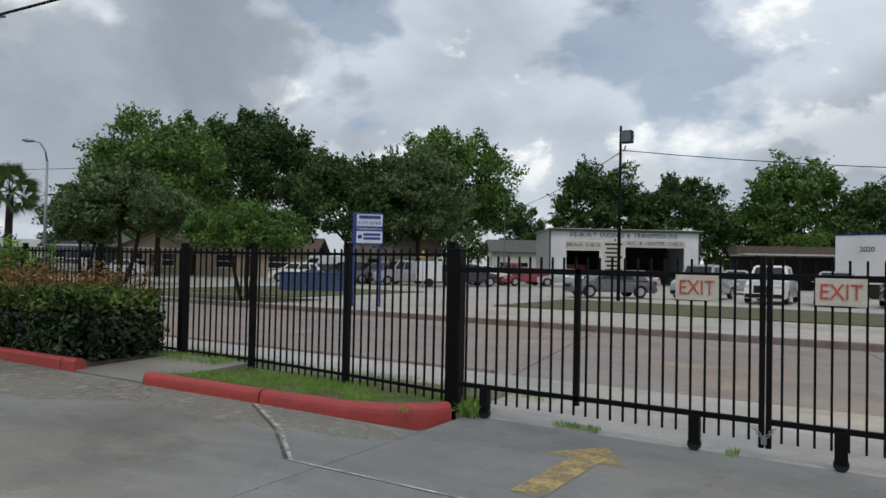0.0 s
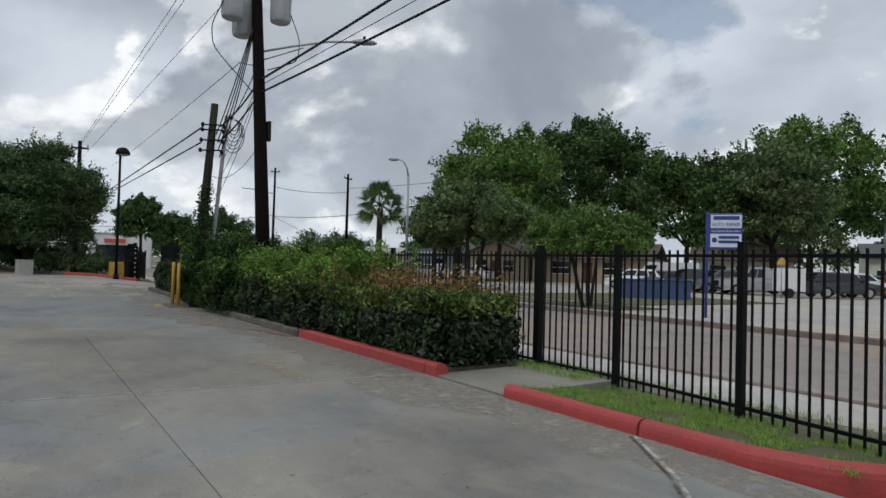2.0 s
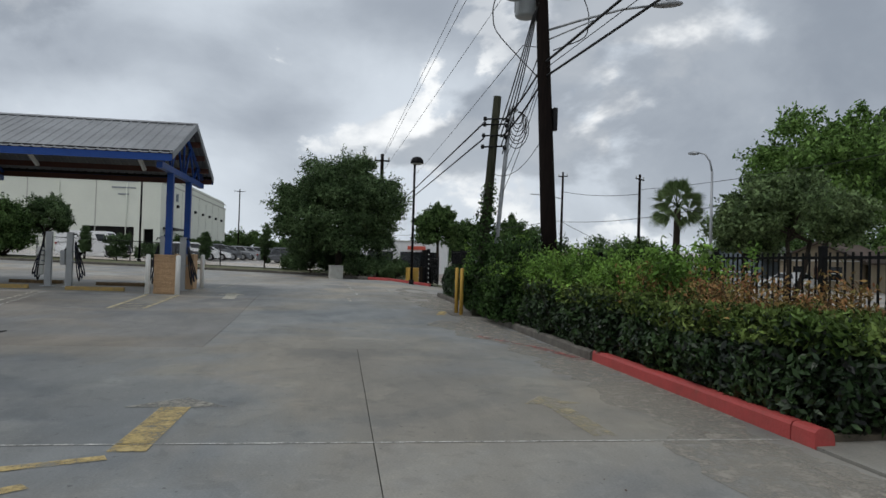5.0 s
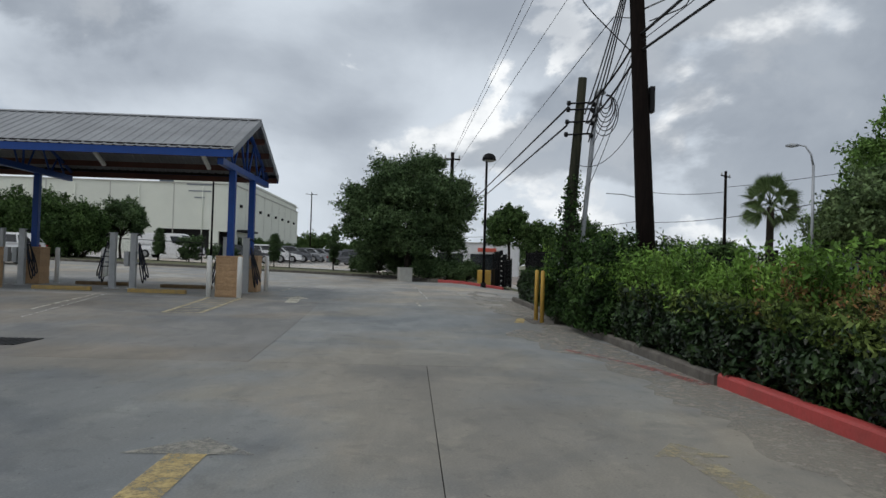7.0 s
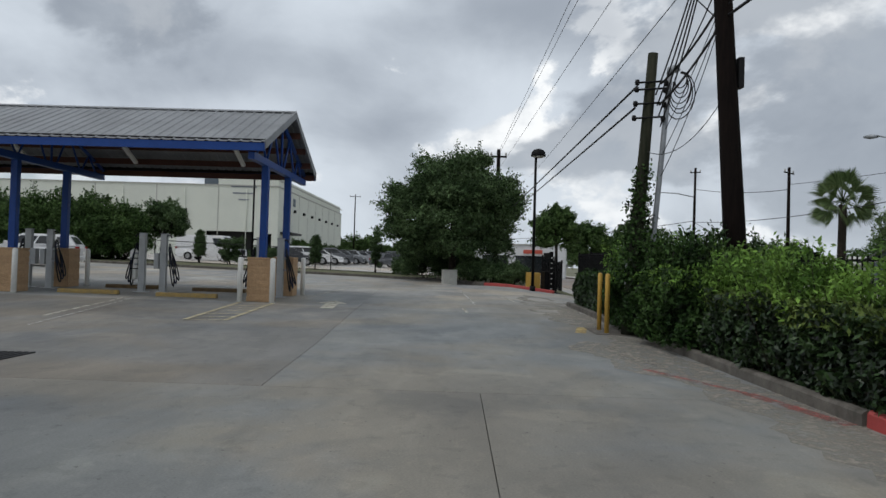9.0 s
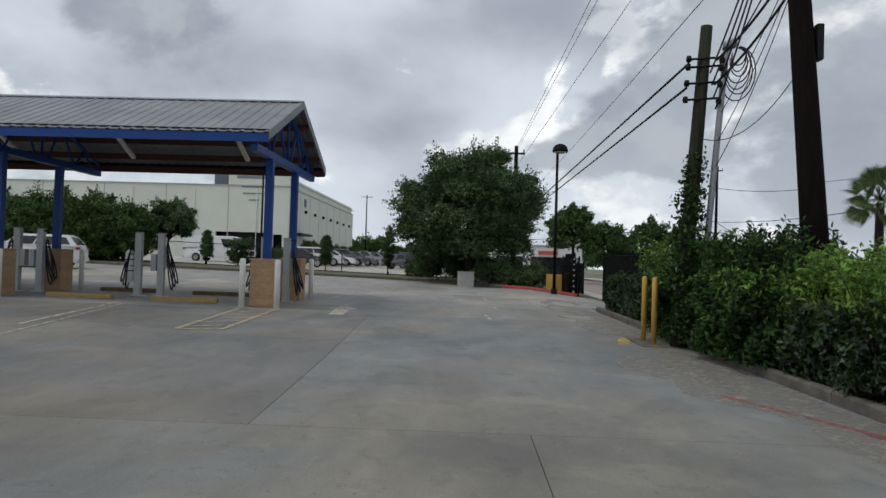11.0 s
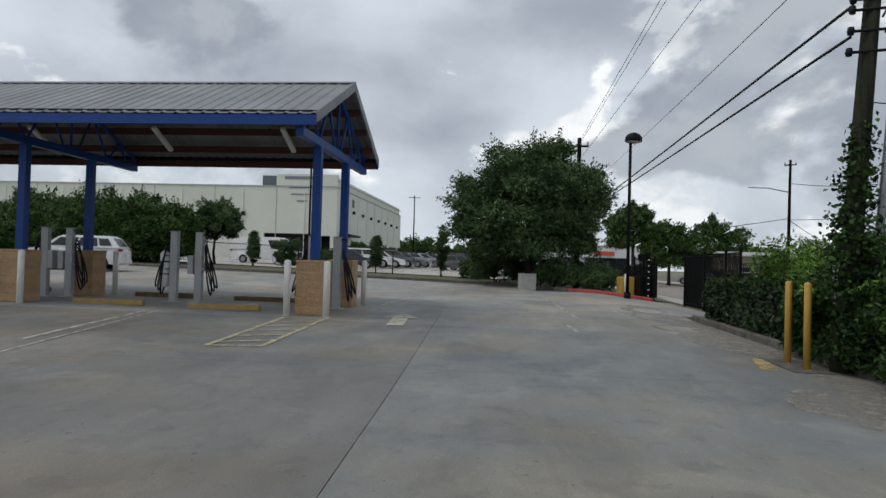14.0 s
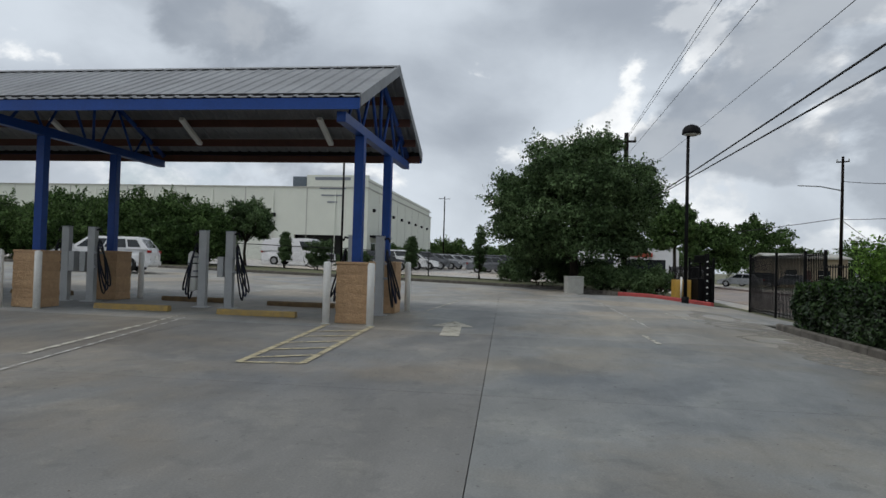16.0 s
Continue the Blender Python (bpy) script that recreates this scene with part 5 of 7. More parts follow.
cable(big(6.3), grey(5.3) + Vector((0.1, 0.2, 0)), 0.12, 0.024, L1)
cable(big(5.95), grey(4.85) + Vector((0.1, 0.2, 0)), 0.12, 0.024, L1)
cable(grey(5.22) + Vector((0.1, -0.3, 0)), (-75, 3.84, 4.14), 0.03, 0.024, L1)
cable(grey(4.77) + Vector((0.1, -0.3, 0)), (-75, 5.75, 5.76), 0.03, 0.024, L1)
for k in range(4):
    cable(big(7.5 + 0.1 * k) + Vector((0.1, 0.05 * k - 0.25, 0)), grey(5.05 - 0.22 * k) + Vector((0.12, 0.1 + 0.05 * k, 0)), 0.10 + 0.05 * k, 0.016, "slack black drop cable between the poles", 18)
cable(big(6.6) + Vector((0.1, -0.1, 0)), cond(5.5) + Vector((0.02, 0.12, 0.08)), 0.1, 0.013, "slack black drop cable between the poles", 18)
for k in range(3):
    cable(big(6.3 - 0.12 * k), cond(4.3 - 0.5 * k), 0.1 + 0.05 * k, 0.008, "slack black drop cable between the poles", 14)
cable(big(4.6), grey(3.9), 0.45, 0.008, "thin hanging wire loop on the pole", 16)
cable((-20.0, 5.59, 6.73), (-75, 8.39, 10.12), 0.1, 0.010, "thin overhead wire towards the west")
cable(big(6.7), (-20.0, 5.59, 6.73), 0.0, 0.010, "thin overhead wire towards the west", 2)
for y0, z0, y1, z1 in ((5.22, 10.6, 3.79, 8.2), (5.78, 11.15, 3.9, 8.25), (6.65, 10.43, 4.05, 7.58)):
    a, b = Vector((-20.0, y0, z0)), Vector((-50.5, y1, z1))
    cable(a + (a - b) * 0.5, b, 0.05, 0.009, "thin high-voltage wire to the far pole", 20)
for k, (a, b) in enumerate((((0.1, -0.72), (7.3, 5.9)), ((0.1, 0.60), (7.4, 6.6)))):
    c = big(7.9) + Vector((a[0], a[1], 0))
    side = -1 if k == 0 else 1
    pts = [c + Vector((0.1, side * 0.25, 0.4)), c + Vector((0.1, side * 0.55, -0.3)), c + Vector((0.1, side * 0.5, -0.9)), big(b[1]) + Vector((0.15, side * 0.2, 0.0))]
    fine = []
    for i in range(len(pts) - 1):
        for j in range(5):
            fine.append(pts[i].lerp(pts[i + 1], j / 5))
    fine.append(pts[-1])
    for _ in range(2):
        fine = [fine[0]] + [(fine[i - 1] + fine[i] * 2 + fine[i + 1]) / 4 for i in range(1, len(fine) - 1)] + [fine[-1]]
    tagged(part("drop_lead", tube(fine, 0.014, 6), M_WIRE), "looping black transformer lead", "cable")


def far_pole(x, y, h, label, arm=0.9, armdir=90, lean=0.0, lamp=None):
    z = gz(x, y)
    p = thing("power_pole", x, y, z, 0, label, "power pole", "distant power poles")
    part("pole", tube([(0, 0, -0.2), (lean * h / 2, 0, h / 2), (lean * h, 0, h)], [0.16, 0.14, 0.11], 10), M_POLE, p)
    if arm:
        a = Vector((math.cos(radians(armdir)), math.sin(radians(armdir)), 0)) * arm
        c = Vector((lean * h, 0, h - 0.45))
        ar = part("crossarm", tube([c - a, c + a], 0.06, 6), M_POLE, p)
        for k in (-0.9, 0.0, 0.9):
            part("insulator", tube([c + a * k, c + a * k + Vector((0, 0, 0.25))], 0.05, 8), M_UTIL, ar)
    if lamp:
        q = Vector((lean * h * 0.75, 0, h * 0.75))
        part("lamp_arm", tube([q, q + Vector((0, -lamp * 0.5, 0.35)), q + Vector((0, -lamp, 0.4))], 0.05, 6), M_GALV, p)
    return p


far_pole(-77.0, 25.0, 11.7, "brown wooden power pole across the street with a lamp arm", 0.5, 60, 0.02, 3.6)
far_pole(-63.6, 28.0, 10.0, "distant wooden power pole with crossarm", 0.8, 130)
far_pole(-159, -20.9, 14.6, "distant power pole with transformers beyond the warehouse", 1.2, 100)
far_pole(-50.5, 3.9, 8.2, "dark wooden pole rising behind the oak", 0.5, 90)
far_pole(-150, 10, 11, "distant wooden power pole", 1.0, 80)
W1 = "thin distant overhead street wire"
cable((-77, 25, 9.6), (-63.6, 28, 8.2), 0.3, 0.025, W1)
cable((-63.6, 28, 8.6), (-30, 34, 9.0), 0.5, 0.02, W1)
cable((-77, 25, 6.3), (-160, 70, 6), 0.8, 0.03, W1)
cable((-77, 25, 6.4), (-140, 8.0, 6.5), 0.6, 0.03, W1)
cable((-77, 25, 6.3), (-40, 24.5, 5.6), 0.5, 0.025, W1)


def street_lamp(x, y, h, dx, dy, label, reach=1.6):
    s = thing("street_lamp", x, y, gz(x, y), 0, label, "street lamp", "street lamps")
    part("pole", tube([(0, 0, -0.1), (0, 0, h * 0.86)], [0.1, 0.065], 12), M_GALV, s)
    d = Vector((dx, dy, 0)).normalized()
    part("arm", tube([(0, 0, h * 0.85), d * reach * 0.15 + Vector((0, 0, h * 0.93)), d * reach * 0.5 + Vector((0, 0, h * 0.985)), d * reach + Vector((0, 0, h))], [0.06, 0.05, 0.045, 0.04], 10), M_GALV, s)
    part("head", tube([d * reach * 0.95 + Vector((0, 0, h - 0.03)), d * (reach + 0.3) + Vector((0, 0, h)), d * (reach + 0.6) + Vector((0, 0, h + 0.02))], [0.07, 0.12, 0.06], 10), M_GALV, s, "flat lamp head")
    return s


street_lamp(-40.4, 22.0, 8.2, -0.8, -0.55, "grey steel street lamp with a curved arm", 0.85)
street_lamp(-52, 75, 9.5, 0.4, -0.9, "grey steel lamp pole among the trees", 1.2)
street_lamp(-34, 68, 8.5, -0.8, 0.5, "pale steel lamp pole by the repair yard", 1.6)

# ---- vehicles ----
def car(kind, x, y, rz, paint_name, label, group="parked cars"):
    L, W, H = {"sedan": (4.7, 1.8, 1.45), "suv": (4.6, 1.85, 1.62), "van": (5.6, 2.0, 2.1), "pickup": (5.5, 1.95, 1.85), "hatch": (4.2, 1.75, 1.5)}[kind]
    c = thing(kind if kind in ("van", "sedan") else {"suv": "suv_car", "pickup": "pickup_truck", "hatch": "hatchback"}[kind], x, y, gz(x, y) + 0.02, rz, label, "car" if kind != "van" else "van", group)
    P = PAINTS[paint_name]
    belt = {"sedan": 0.92, "suv": 1.06, "van": 1.12, "pickup": 1.08, "hatch": 0.96}[kind]
    hood = {"sedan": 0.88, "suv": 1.02, "van": 1.15, "pickup": 1.08, "hatch": 0.92}[kind]
    sill, a, b = 0.24, L * 0.5, -L * 0.5
    wf, wr, R = L * 0.31, -L * 0.29, 0.33 if kind != "suv" else 0.36
    arch = lambda cx: [(cx + (R + 0.06) * math.cos(t), 0.30 + (R + 0.06) * math.sin(t)) for t in np.linspace(math.pi, 0, 9)]
    low = [(b + 0.02, 0.45), (b + 0.12, sill)] + arch(wr) + arch(wf) + [(a - 0.15, sill), (a, 0.42), (a - 0.02, 0.66), (a - 0.14, hood - 0.14), (a - L * 0.2, hood), (a - L * 0.24, belt), (b + 0.12, belt), (b + 0.01, belt - 0.14)]
    bm = bmesh.new()
    half = []
    for s in (-1, 1):
        half.append([bm.verts.new((px, s * (W / 2 - 0.05 * (pz > belt - 0.2) - (0.12 if abs(px) > L * 0.47 else 0)), pz)) for px, pz in low])
    n = len(low)
    bm.faces.new(half[0])
    bm.faces.new(half[1][::-1])
    for i in range(n):
        bm.faces.new((half[0][i], half[1][i], half[1][(i + 1) % n], half[0][(i + 1) % n]))
    bmesh.ops.recalc_face_normals(bm, faces=bm.faces[:])
    bmesh.ops.triangulate(bm, faces=[f for f in bm.faces if len(f.verts) > 4])
    body = part("body", bm, P, c)
    r0, r1, t0, t1 = {"sedan": (a - L * 0.25, b + L * 0.10, a - L * 0.42, b + L * 0.24), "suv": (a - L * 0.24, b + 0.10, a - L * 0.40, b + L * 0.12), "van": (a - L * 0.16, b + 0.03, a - L * 0.27, b + 0.10), "pickup": (a - L * 0.26, b + L * 0.36, a - L * 0.37, b + L * 0.39), "hatch": (a - L * 0.22, b + 0.12, a - L * 0.40, b + L * 0.15)}[kind]
    wb, wt = W / 2 - 0.06, W / 2 - 0.24 if kind != "van" else W / 2 - 0.16
    bm = bmesh.new()
    lo = [bm.verts.new(p) for p in ((r0, -wb, belt - 0.01), (r0, wb, belt - 0.01), (r1, wb, belt - 0.01), (r1, -wb, belt - 0.01))]
    hi = [bm.verts.new(p) for p in ((t0, -wt, H), (t0, wt, H), (t1, wt, H), (t1, -wt, H))]
    bm.faces.new(hi)
    for i in range(4):
        bm.faces.new((lo[i], lo[(i + 1) % 4], hi[(i + 1) % 4], hi[i]))
    bmesh.ops.recalc_face_normals(bm, faces=bm.faces[:])
    bmesh.ops.bevel(bm, geom=[e for e in bm.edges if all(v.co.z > belt for v in e.verts)], offset=0.07, segments=3, affect="EDGES")
    part("cabin", bm, P, c)

    def pane(name, f0, f1, g0, g1, side=0, end=None):
        """A window on a cabin face, by fractions along and up."""
        bm2 = bmesh.new()
        pts = []
        for f, g in ((f0, g0), (f1, g0), (f1, g1), (f0, g1)):
            z = belt + (H - belt) * g
            xx0, xx1 = r0 + (t0 - r0) * g, r1 + (t1 - r1) * g
            ww = wb + (wt - wb) * g + 0.006
            if side:
                pts.append((xx0 + (xx1 - xx0) * f, side * ww, z))
            else:
                pts.append(((xx0 + 0.006) if end == 0 else (xx1 - 0.006), -ww + 2 * ww * f, z))
        bm2.faces.new([bm2.verts.new(p) for p in pts])
        r = bmesh.ops.extrude_face_region(bm2, geom=bm2.faces[:])
        off = Vector((0, side * 0.006, 0.002)) if side else Vector((0.006 if end == 0 else -0.006, 0, 0.002))
        for e in r["geom"]:
            if isinstance(e, bmesh.types.BMVert):
                e.co += off
        bmesh.ops.recalc_face_normals(bm2, faces=bm2.faces[:])
        part(name, bm2, M_GLASS, c)

    pane("windscreen", 0.08, 0.92, 0.08, 0.86, end=0)
    if kind != "van":
        pane("rear_window", 0.12, 0.88, 0.15, 0.82, end=1)
    for s in (-1, 1):
        if kind == "van":
            pane("side_window", 0.06, 0.24, 0.15, 0.75, s)
        else:
            pane("side_window", 0.07, 0.40, 0.10, 0.80, s)
            pane("side_window", 0.43, 0.72, 0.10, 0.80, s)
            if kind in ("suv", "hatch"):
                pane("side_window", 0.75, 0.92, 0.16, 0.76, s)
        for wx in (wf, wr):
            w = part("wheel", tube([(wx, s * (W / 2 - 0.22), R), (wx, s * (W / 2 - 0.20), R), (wx, s * (W / 2 - 0.03), R), (wx, s * (W / 2), R)], [R - 0.05, R, R, R - 0.04], 24), M_TYRE, c, "black tyre")
            rim = tube([(wx, s * (W / 2 - 0.05), R), (wx, s * (W / 2 + 0.004), R)], [R * 0.66, R * 0.62], 20)
            rm = part("rim", rim, M_RIM, w, "alloy rim")
        part("headlight", box(a - 0.17, a - 0.03, s * W * 0.34 - 0.16, s * W * 0.34 + 0.16, hood - 0.32, hood - 0.18, 0.03), M_HEAD, c)
        part("taillight", box(b + 0.0, b + 0.16, s * W * 0.40 - 0.14, s * W * 0.40 + 0.085, belt - 0.17, belt - 0.04, 0.02), M_TAIL, c, "red tail light")
        part("mirror", box(r0 - 0.25, r0 - 0.1, s * (W / 2 + 0.06) - 0.07, s * (W / 2 + 0.06) + 0.07, belt + 0.02, belt + 0.16, 0.03), P, c)
    part("bumper", box(a - 0.12, a + 0.03, -W * 0.42, W * 0.42, 0.3, 0.48, 0.03), M_TRIM if kind in ("van", "pickup") else P, c)
    part("bumper", box(b - 0.04, b + 0.1, -W * 0.42, W * 0.42, 0.32, 0.52, 0.03), M_TRIM if kind in ("van", "pickup") else P, c)
    part("number_plate", box(b - 0.05, b - 0.035, -0.16, 0.16, 0.62, 0.76), M_WHITE, c)
    part("grille", box(a - 0.03, a + 0.012, -W * 0.22, W * 0.22, 0.52, hood - 0.2, 0.01), M_TRIM, c)
    if kind == "pickup":
        part("cargo_bed", box(b + 0.12, r1 - 0.1, -W / 2 + 0.12, W / 2 - 0.12, belt - 0.01, belt + 0.006), M_TRIM, c)
    return c


car("suv", -43.0, -20.4, 284, "white", "white SUV parked across the back of the lot")
car("van", -66.0, -19.3, 84, "white", "white cargo van by the warehouse fence")
car("sedan", -64, -12.2, 100, "black", "black sedan parked by the warehouse")
rc = random.Random(9)
for k in range(9):
    car(rc.choice(("sedan", "suv", "hatch")), -70 - 3.1 * k, -12.0 + 0.55 * k, 96 + rc.uniform(-3, 3), rc.choice(("white", "silver", "white", "silver", "grey")), "parked car in the warehouse lot row", "warehouse row")
for k in range(4):
    car(rc.choice(("sedan", "suv")), -74 - 4 * k, -4.5 + 0.6 * k, 96, rc.choice(("white", "silver", "grey")), "parked car in the far row of the lot", "warehouse row")
for k, (kind, x, y, rz, col, lab) in enumerate((
        ("sedan", -11.9, 36.4, 222, "grey", "dark grey sedan parked at the repair yard edge"),
        ("pickup", -7.7, 39.8, 262, "silver", "silver pickup parked nose-out at the repair yard"),
        ("pickup", -4.2, 38.6, 268, "white", "white pickup facing the street at the repair yard"),
        ("suv", -1.4, 38.6, 272, "silver", "silver SUV facing the street in the yard"),
        ("sedan", 1.4, 38.2, 275, "black", "dark sedan facing the street in the yard"),
        ("sedan", -21.2, 53.6, 205, "silver", "silver sedan in the repair yard"),
        ("sedan", -16.2, 54.5, 195, "silver", "grey sedan before the open bay"),
        ("sedan", -24.0, 52.0, 235, "red", "red sedan in the repair yard"),
        ("suv", -8.0, 52, 100, "silver", "silver SUV at the side of the shop"),
        ("pickup", -27.6, 57.0, 215, "red", "red pickup in the repair yard"),
        ("hatch", -29.8, 58, 240, "teal", "teal hatchback in the repair yard"),
        ("suv", -26.8, 49.6, 60, "white", "white SUV with red tail lights in the yard"),
        ("suv", -25.6, 45.2, 62, "black", "black SUV in the yard"),
        ("pickup", -30.2, 43.5, 238, "silver", "silver pickup behind a trailer"),
        ("suv", -32.4, 42.8, 240, "grey", "grey SUV facing the street in the yard"),
        ("suv", -34.6, 42.2, 240, "black", "dark SUV in the yard row"),
        ("sedan", -36.8, 41.6, 238, "grey", "dark grey sedan in the yard row"),
        ("van", -38.8, 44.6, 205, "white", "white van parked along the yard"),
        ("hatch", -38.2, 40.4, 215, "white", "white hatchback behind the low blue wall"),
        ("sedan", -56.5, 38.0, 200, "white", "white sedan at the tan house"),
        ("sedan", -61, 36.0, 205, "silver", "silver sedan at the tan house"),
        ("sedan", -66, 36, 200, "black", "black car at the blue-grey house"),
        ("suv", -97, 24, 250, "black", "black SUV in a lot down the street"),
        ("sedan", -101, 29, 250, "grey", "grey sedan in a lot down the street"),
        ("sedan", -92, 21, 250, "silver", "silver sedan in a lot down the street"))):
    car(kind, x, y, rz, col, lab, "yard cars")

bt = thing("box_truck", -1.9, 52, gz(-2.4, 52), -20, "white box truck body with the number 2020", "truck")
part("box_body", box(0, 7.5, -0.2, 2.2, 0.9, 4.0, 0.04), M_WALLW, bt)
part("roof_trim", box(-0.02, 7.5, -0.22, 2.22, 4.0, 4.06), M_NAVY, bt, "dark blue roof edge")
part("bumper", box(-0.1, 0.0, -0.1, 2.1, 0.5, 0.75), M_TRIM, bt)
for wx in (1.3, 2.3, 6.2):
    part("wheel", tube([(wx, -0.15, 0.48), (wx, 0.15, 0.48)], 0.48, 20), M_TYRE, bt)
lettering("2020", 0.45, M_INK, bt, pose(1.9, -0.215, 3.1, 90, 0, 0), "number", 0.01)

# ---- buildings ----
def opening_wall(x0, x1, z1, openings, thick, material, name, parent, m=None):
    """A wall along local x, front at y = 0, with rectangular openings (x0, x1, z0, z1)."""
    bm = bmesh.new()
    xs = sorted({x0, x1, *[o[0] for o in openings], *[o[1] for o in openings]})
    for a, b in zip(xs, xs[1:]):
        holes = sorted((o[2], o[3]) for o in openings if o[0] <= a and o[1] >= b)
        z = -0.3
        for h0, h1 in holes:
            if h0 > z:
                box(a, b, 0, thick, z, h0, 0, bm)
            z = h1
        if z < z1:
            box(a, b, 0, thick, z, z1, 0, bm)
    bmesh.ops.remove_doubles(bm, verts=bm.verts[:], dist=0.001)
    return part(name, bm, material, parent, m=m)


shop = thing("repair_shop", -25.6, 60.6, gz(-25, 60), math.degrees(math.atan2(67.9 - 60.6, -13.6 + 25.6)), "white metal repair shop with two open bays", "shop building")
SW, SH = 14.05, 5.1
opening_wall(0, SW, SH, [(1.6, 4.7, 0.0, 3.2), (7.1, 12.6, 0.0, 3.6)], 0.2, M_WALLW, "front_wall", shop)
part("side_wall", box(SW - 0.2, SW, 0.2, 9.5, -0.3, SH), M_WALLW, shop)
part("side_wall", box(0, 0.2, 0.2, 9.5, -0.3, SH), M_WALLW, shop)
# Black back wall and divider paint the shade seen through the bays.
part("back_wall", box(0.2, SW - 0.2, 9.3, 9.5, -0.3, SH), M_INNERSHADE, shop)
part("bay_divider", box(5.2, 5.4, 0.2, 9.3, -0.3, SH), M_INNERSHADE, shop)
part("shop_floor", box(0.2, SW - 0.2, 0.2, 9.3, -0.05, 0.03), M_UTIL, shop)
part("roof", box(-0.15, SW + 0.15, -0.25, 9.7, SH, SH + 0.16, 0.02), M_UTIL, shop)
part("gutter", box(-0.15, SW + 0.15, -0.32, -0.25, SH - 0.12, SH + 0.1), M_GREEN, shop, "dark gutter")
for x in (0.05, 6.15, SW - 0.05):
    part("corner_trim", box(x - 0.08, x + 0.08, -0.03, -0.004, 0, SH), M_GREEN, shop)
for x0, x1, z0, z1, txt, sz in ((1.5, 12.3, 4.35, 4.95, "RE-BUILT ENGINES & TRANSMISSIONS", 0.6), (1.5, 4.9, 3.35, 4.1, "BRAKE CHECK", 0.5), (7.0, 12.7, 3.72, 4.2, "A/C & HEATER CHECK", 0.46)):
    s = part("shop_sign", box(x0, x1, -0.06, -0.01, z0, z1), M_SIGNW if sz < 0.6 else M_WALLW, shop, "white painted sign board")
    words = txt.split(" ")
    total = sum(len(w) + 1 for w in words) - 1
    at = x0 + (x1 - x0) * 0.035
    for w in words:
        wide = (x1 - x0) * 0.93 * len(w) / total
        lettering(w, sz, M_INK, s, pose(at + wide / 2, -0.075, (z0 + z1) / 2, 90, 0, 0), "lettering", 0.008, wide)
        at += wide + (x1 - x0) * 0.93 / total
menu = part("shop_sign", box(5.0, 7.0, -0.05, -0.01, 0.6, 4.15), M_SIGNW, shop, "tall painted service board")
for k in range(8):
    part("text_bar", box(5.2 + 0.12 * (k % 2), 6.8 - 0.15 * (k % 3), -0.065, -0.052, 3.75 - 0.4 * k, 3.93 - 0.4 * k), M_INK, menu)
part("tool_cabinet", box(1.9, 4.4, 5.0, 6.0, 0, 1.9), M_SIGNRED, shop, "red cabinet inside the bay")

shed = thing("open_shed", -8.5, 66, gz(-8, 66), 20, "low open carport with a grey sheet roof", "shed")
part("roof", box(-1, 16, -0.5, 6, 3.0, 3.15), M_UTIL, shed)
for k in range(6):
    part("post", box(k * 3.0, k * 3.0 + 0.12, 0, 0.12, -0.2, 3.0), M_BLACK, shed)
# Carport depth shade is put into this wall's black.
part("back_wall", box(-1, 16, 5.8, 6, -0.2, 3.0), M_INNERSHADE, shed)
part("roof_back", box(-1, 12, 3, 7, 3.15, 3.9), M_SHINGLE, shed)


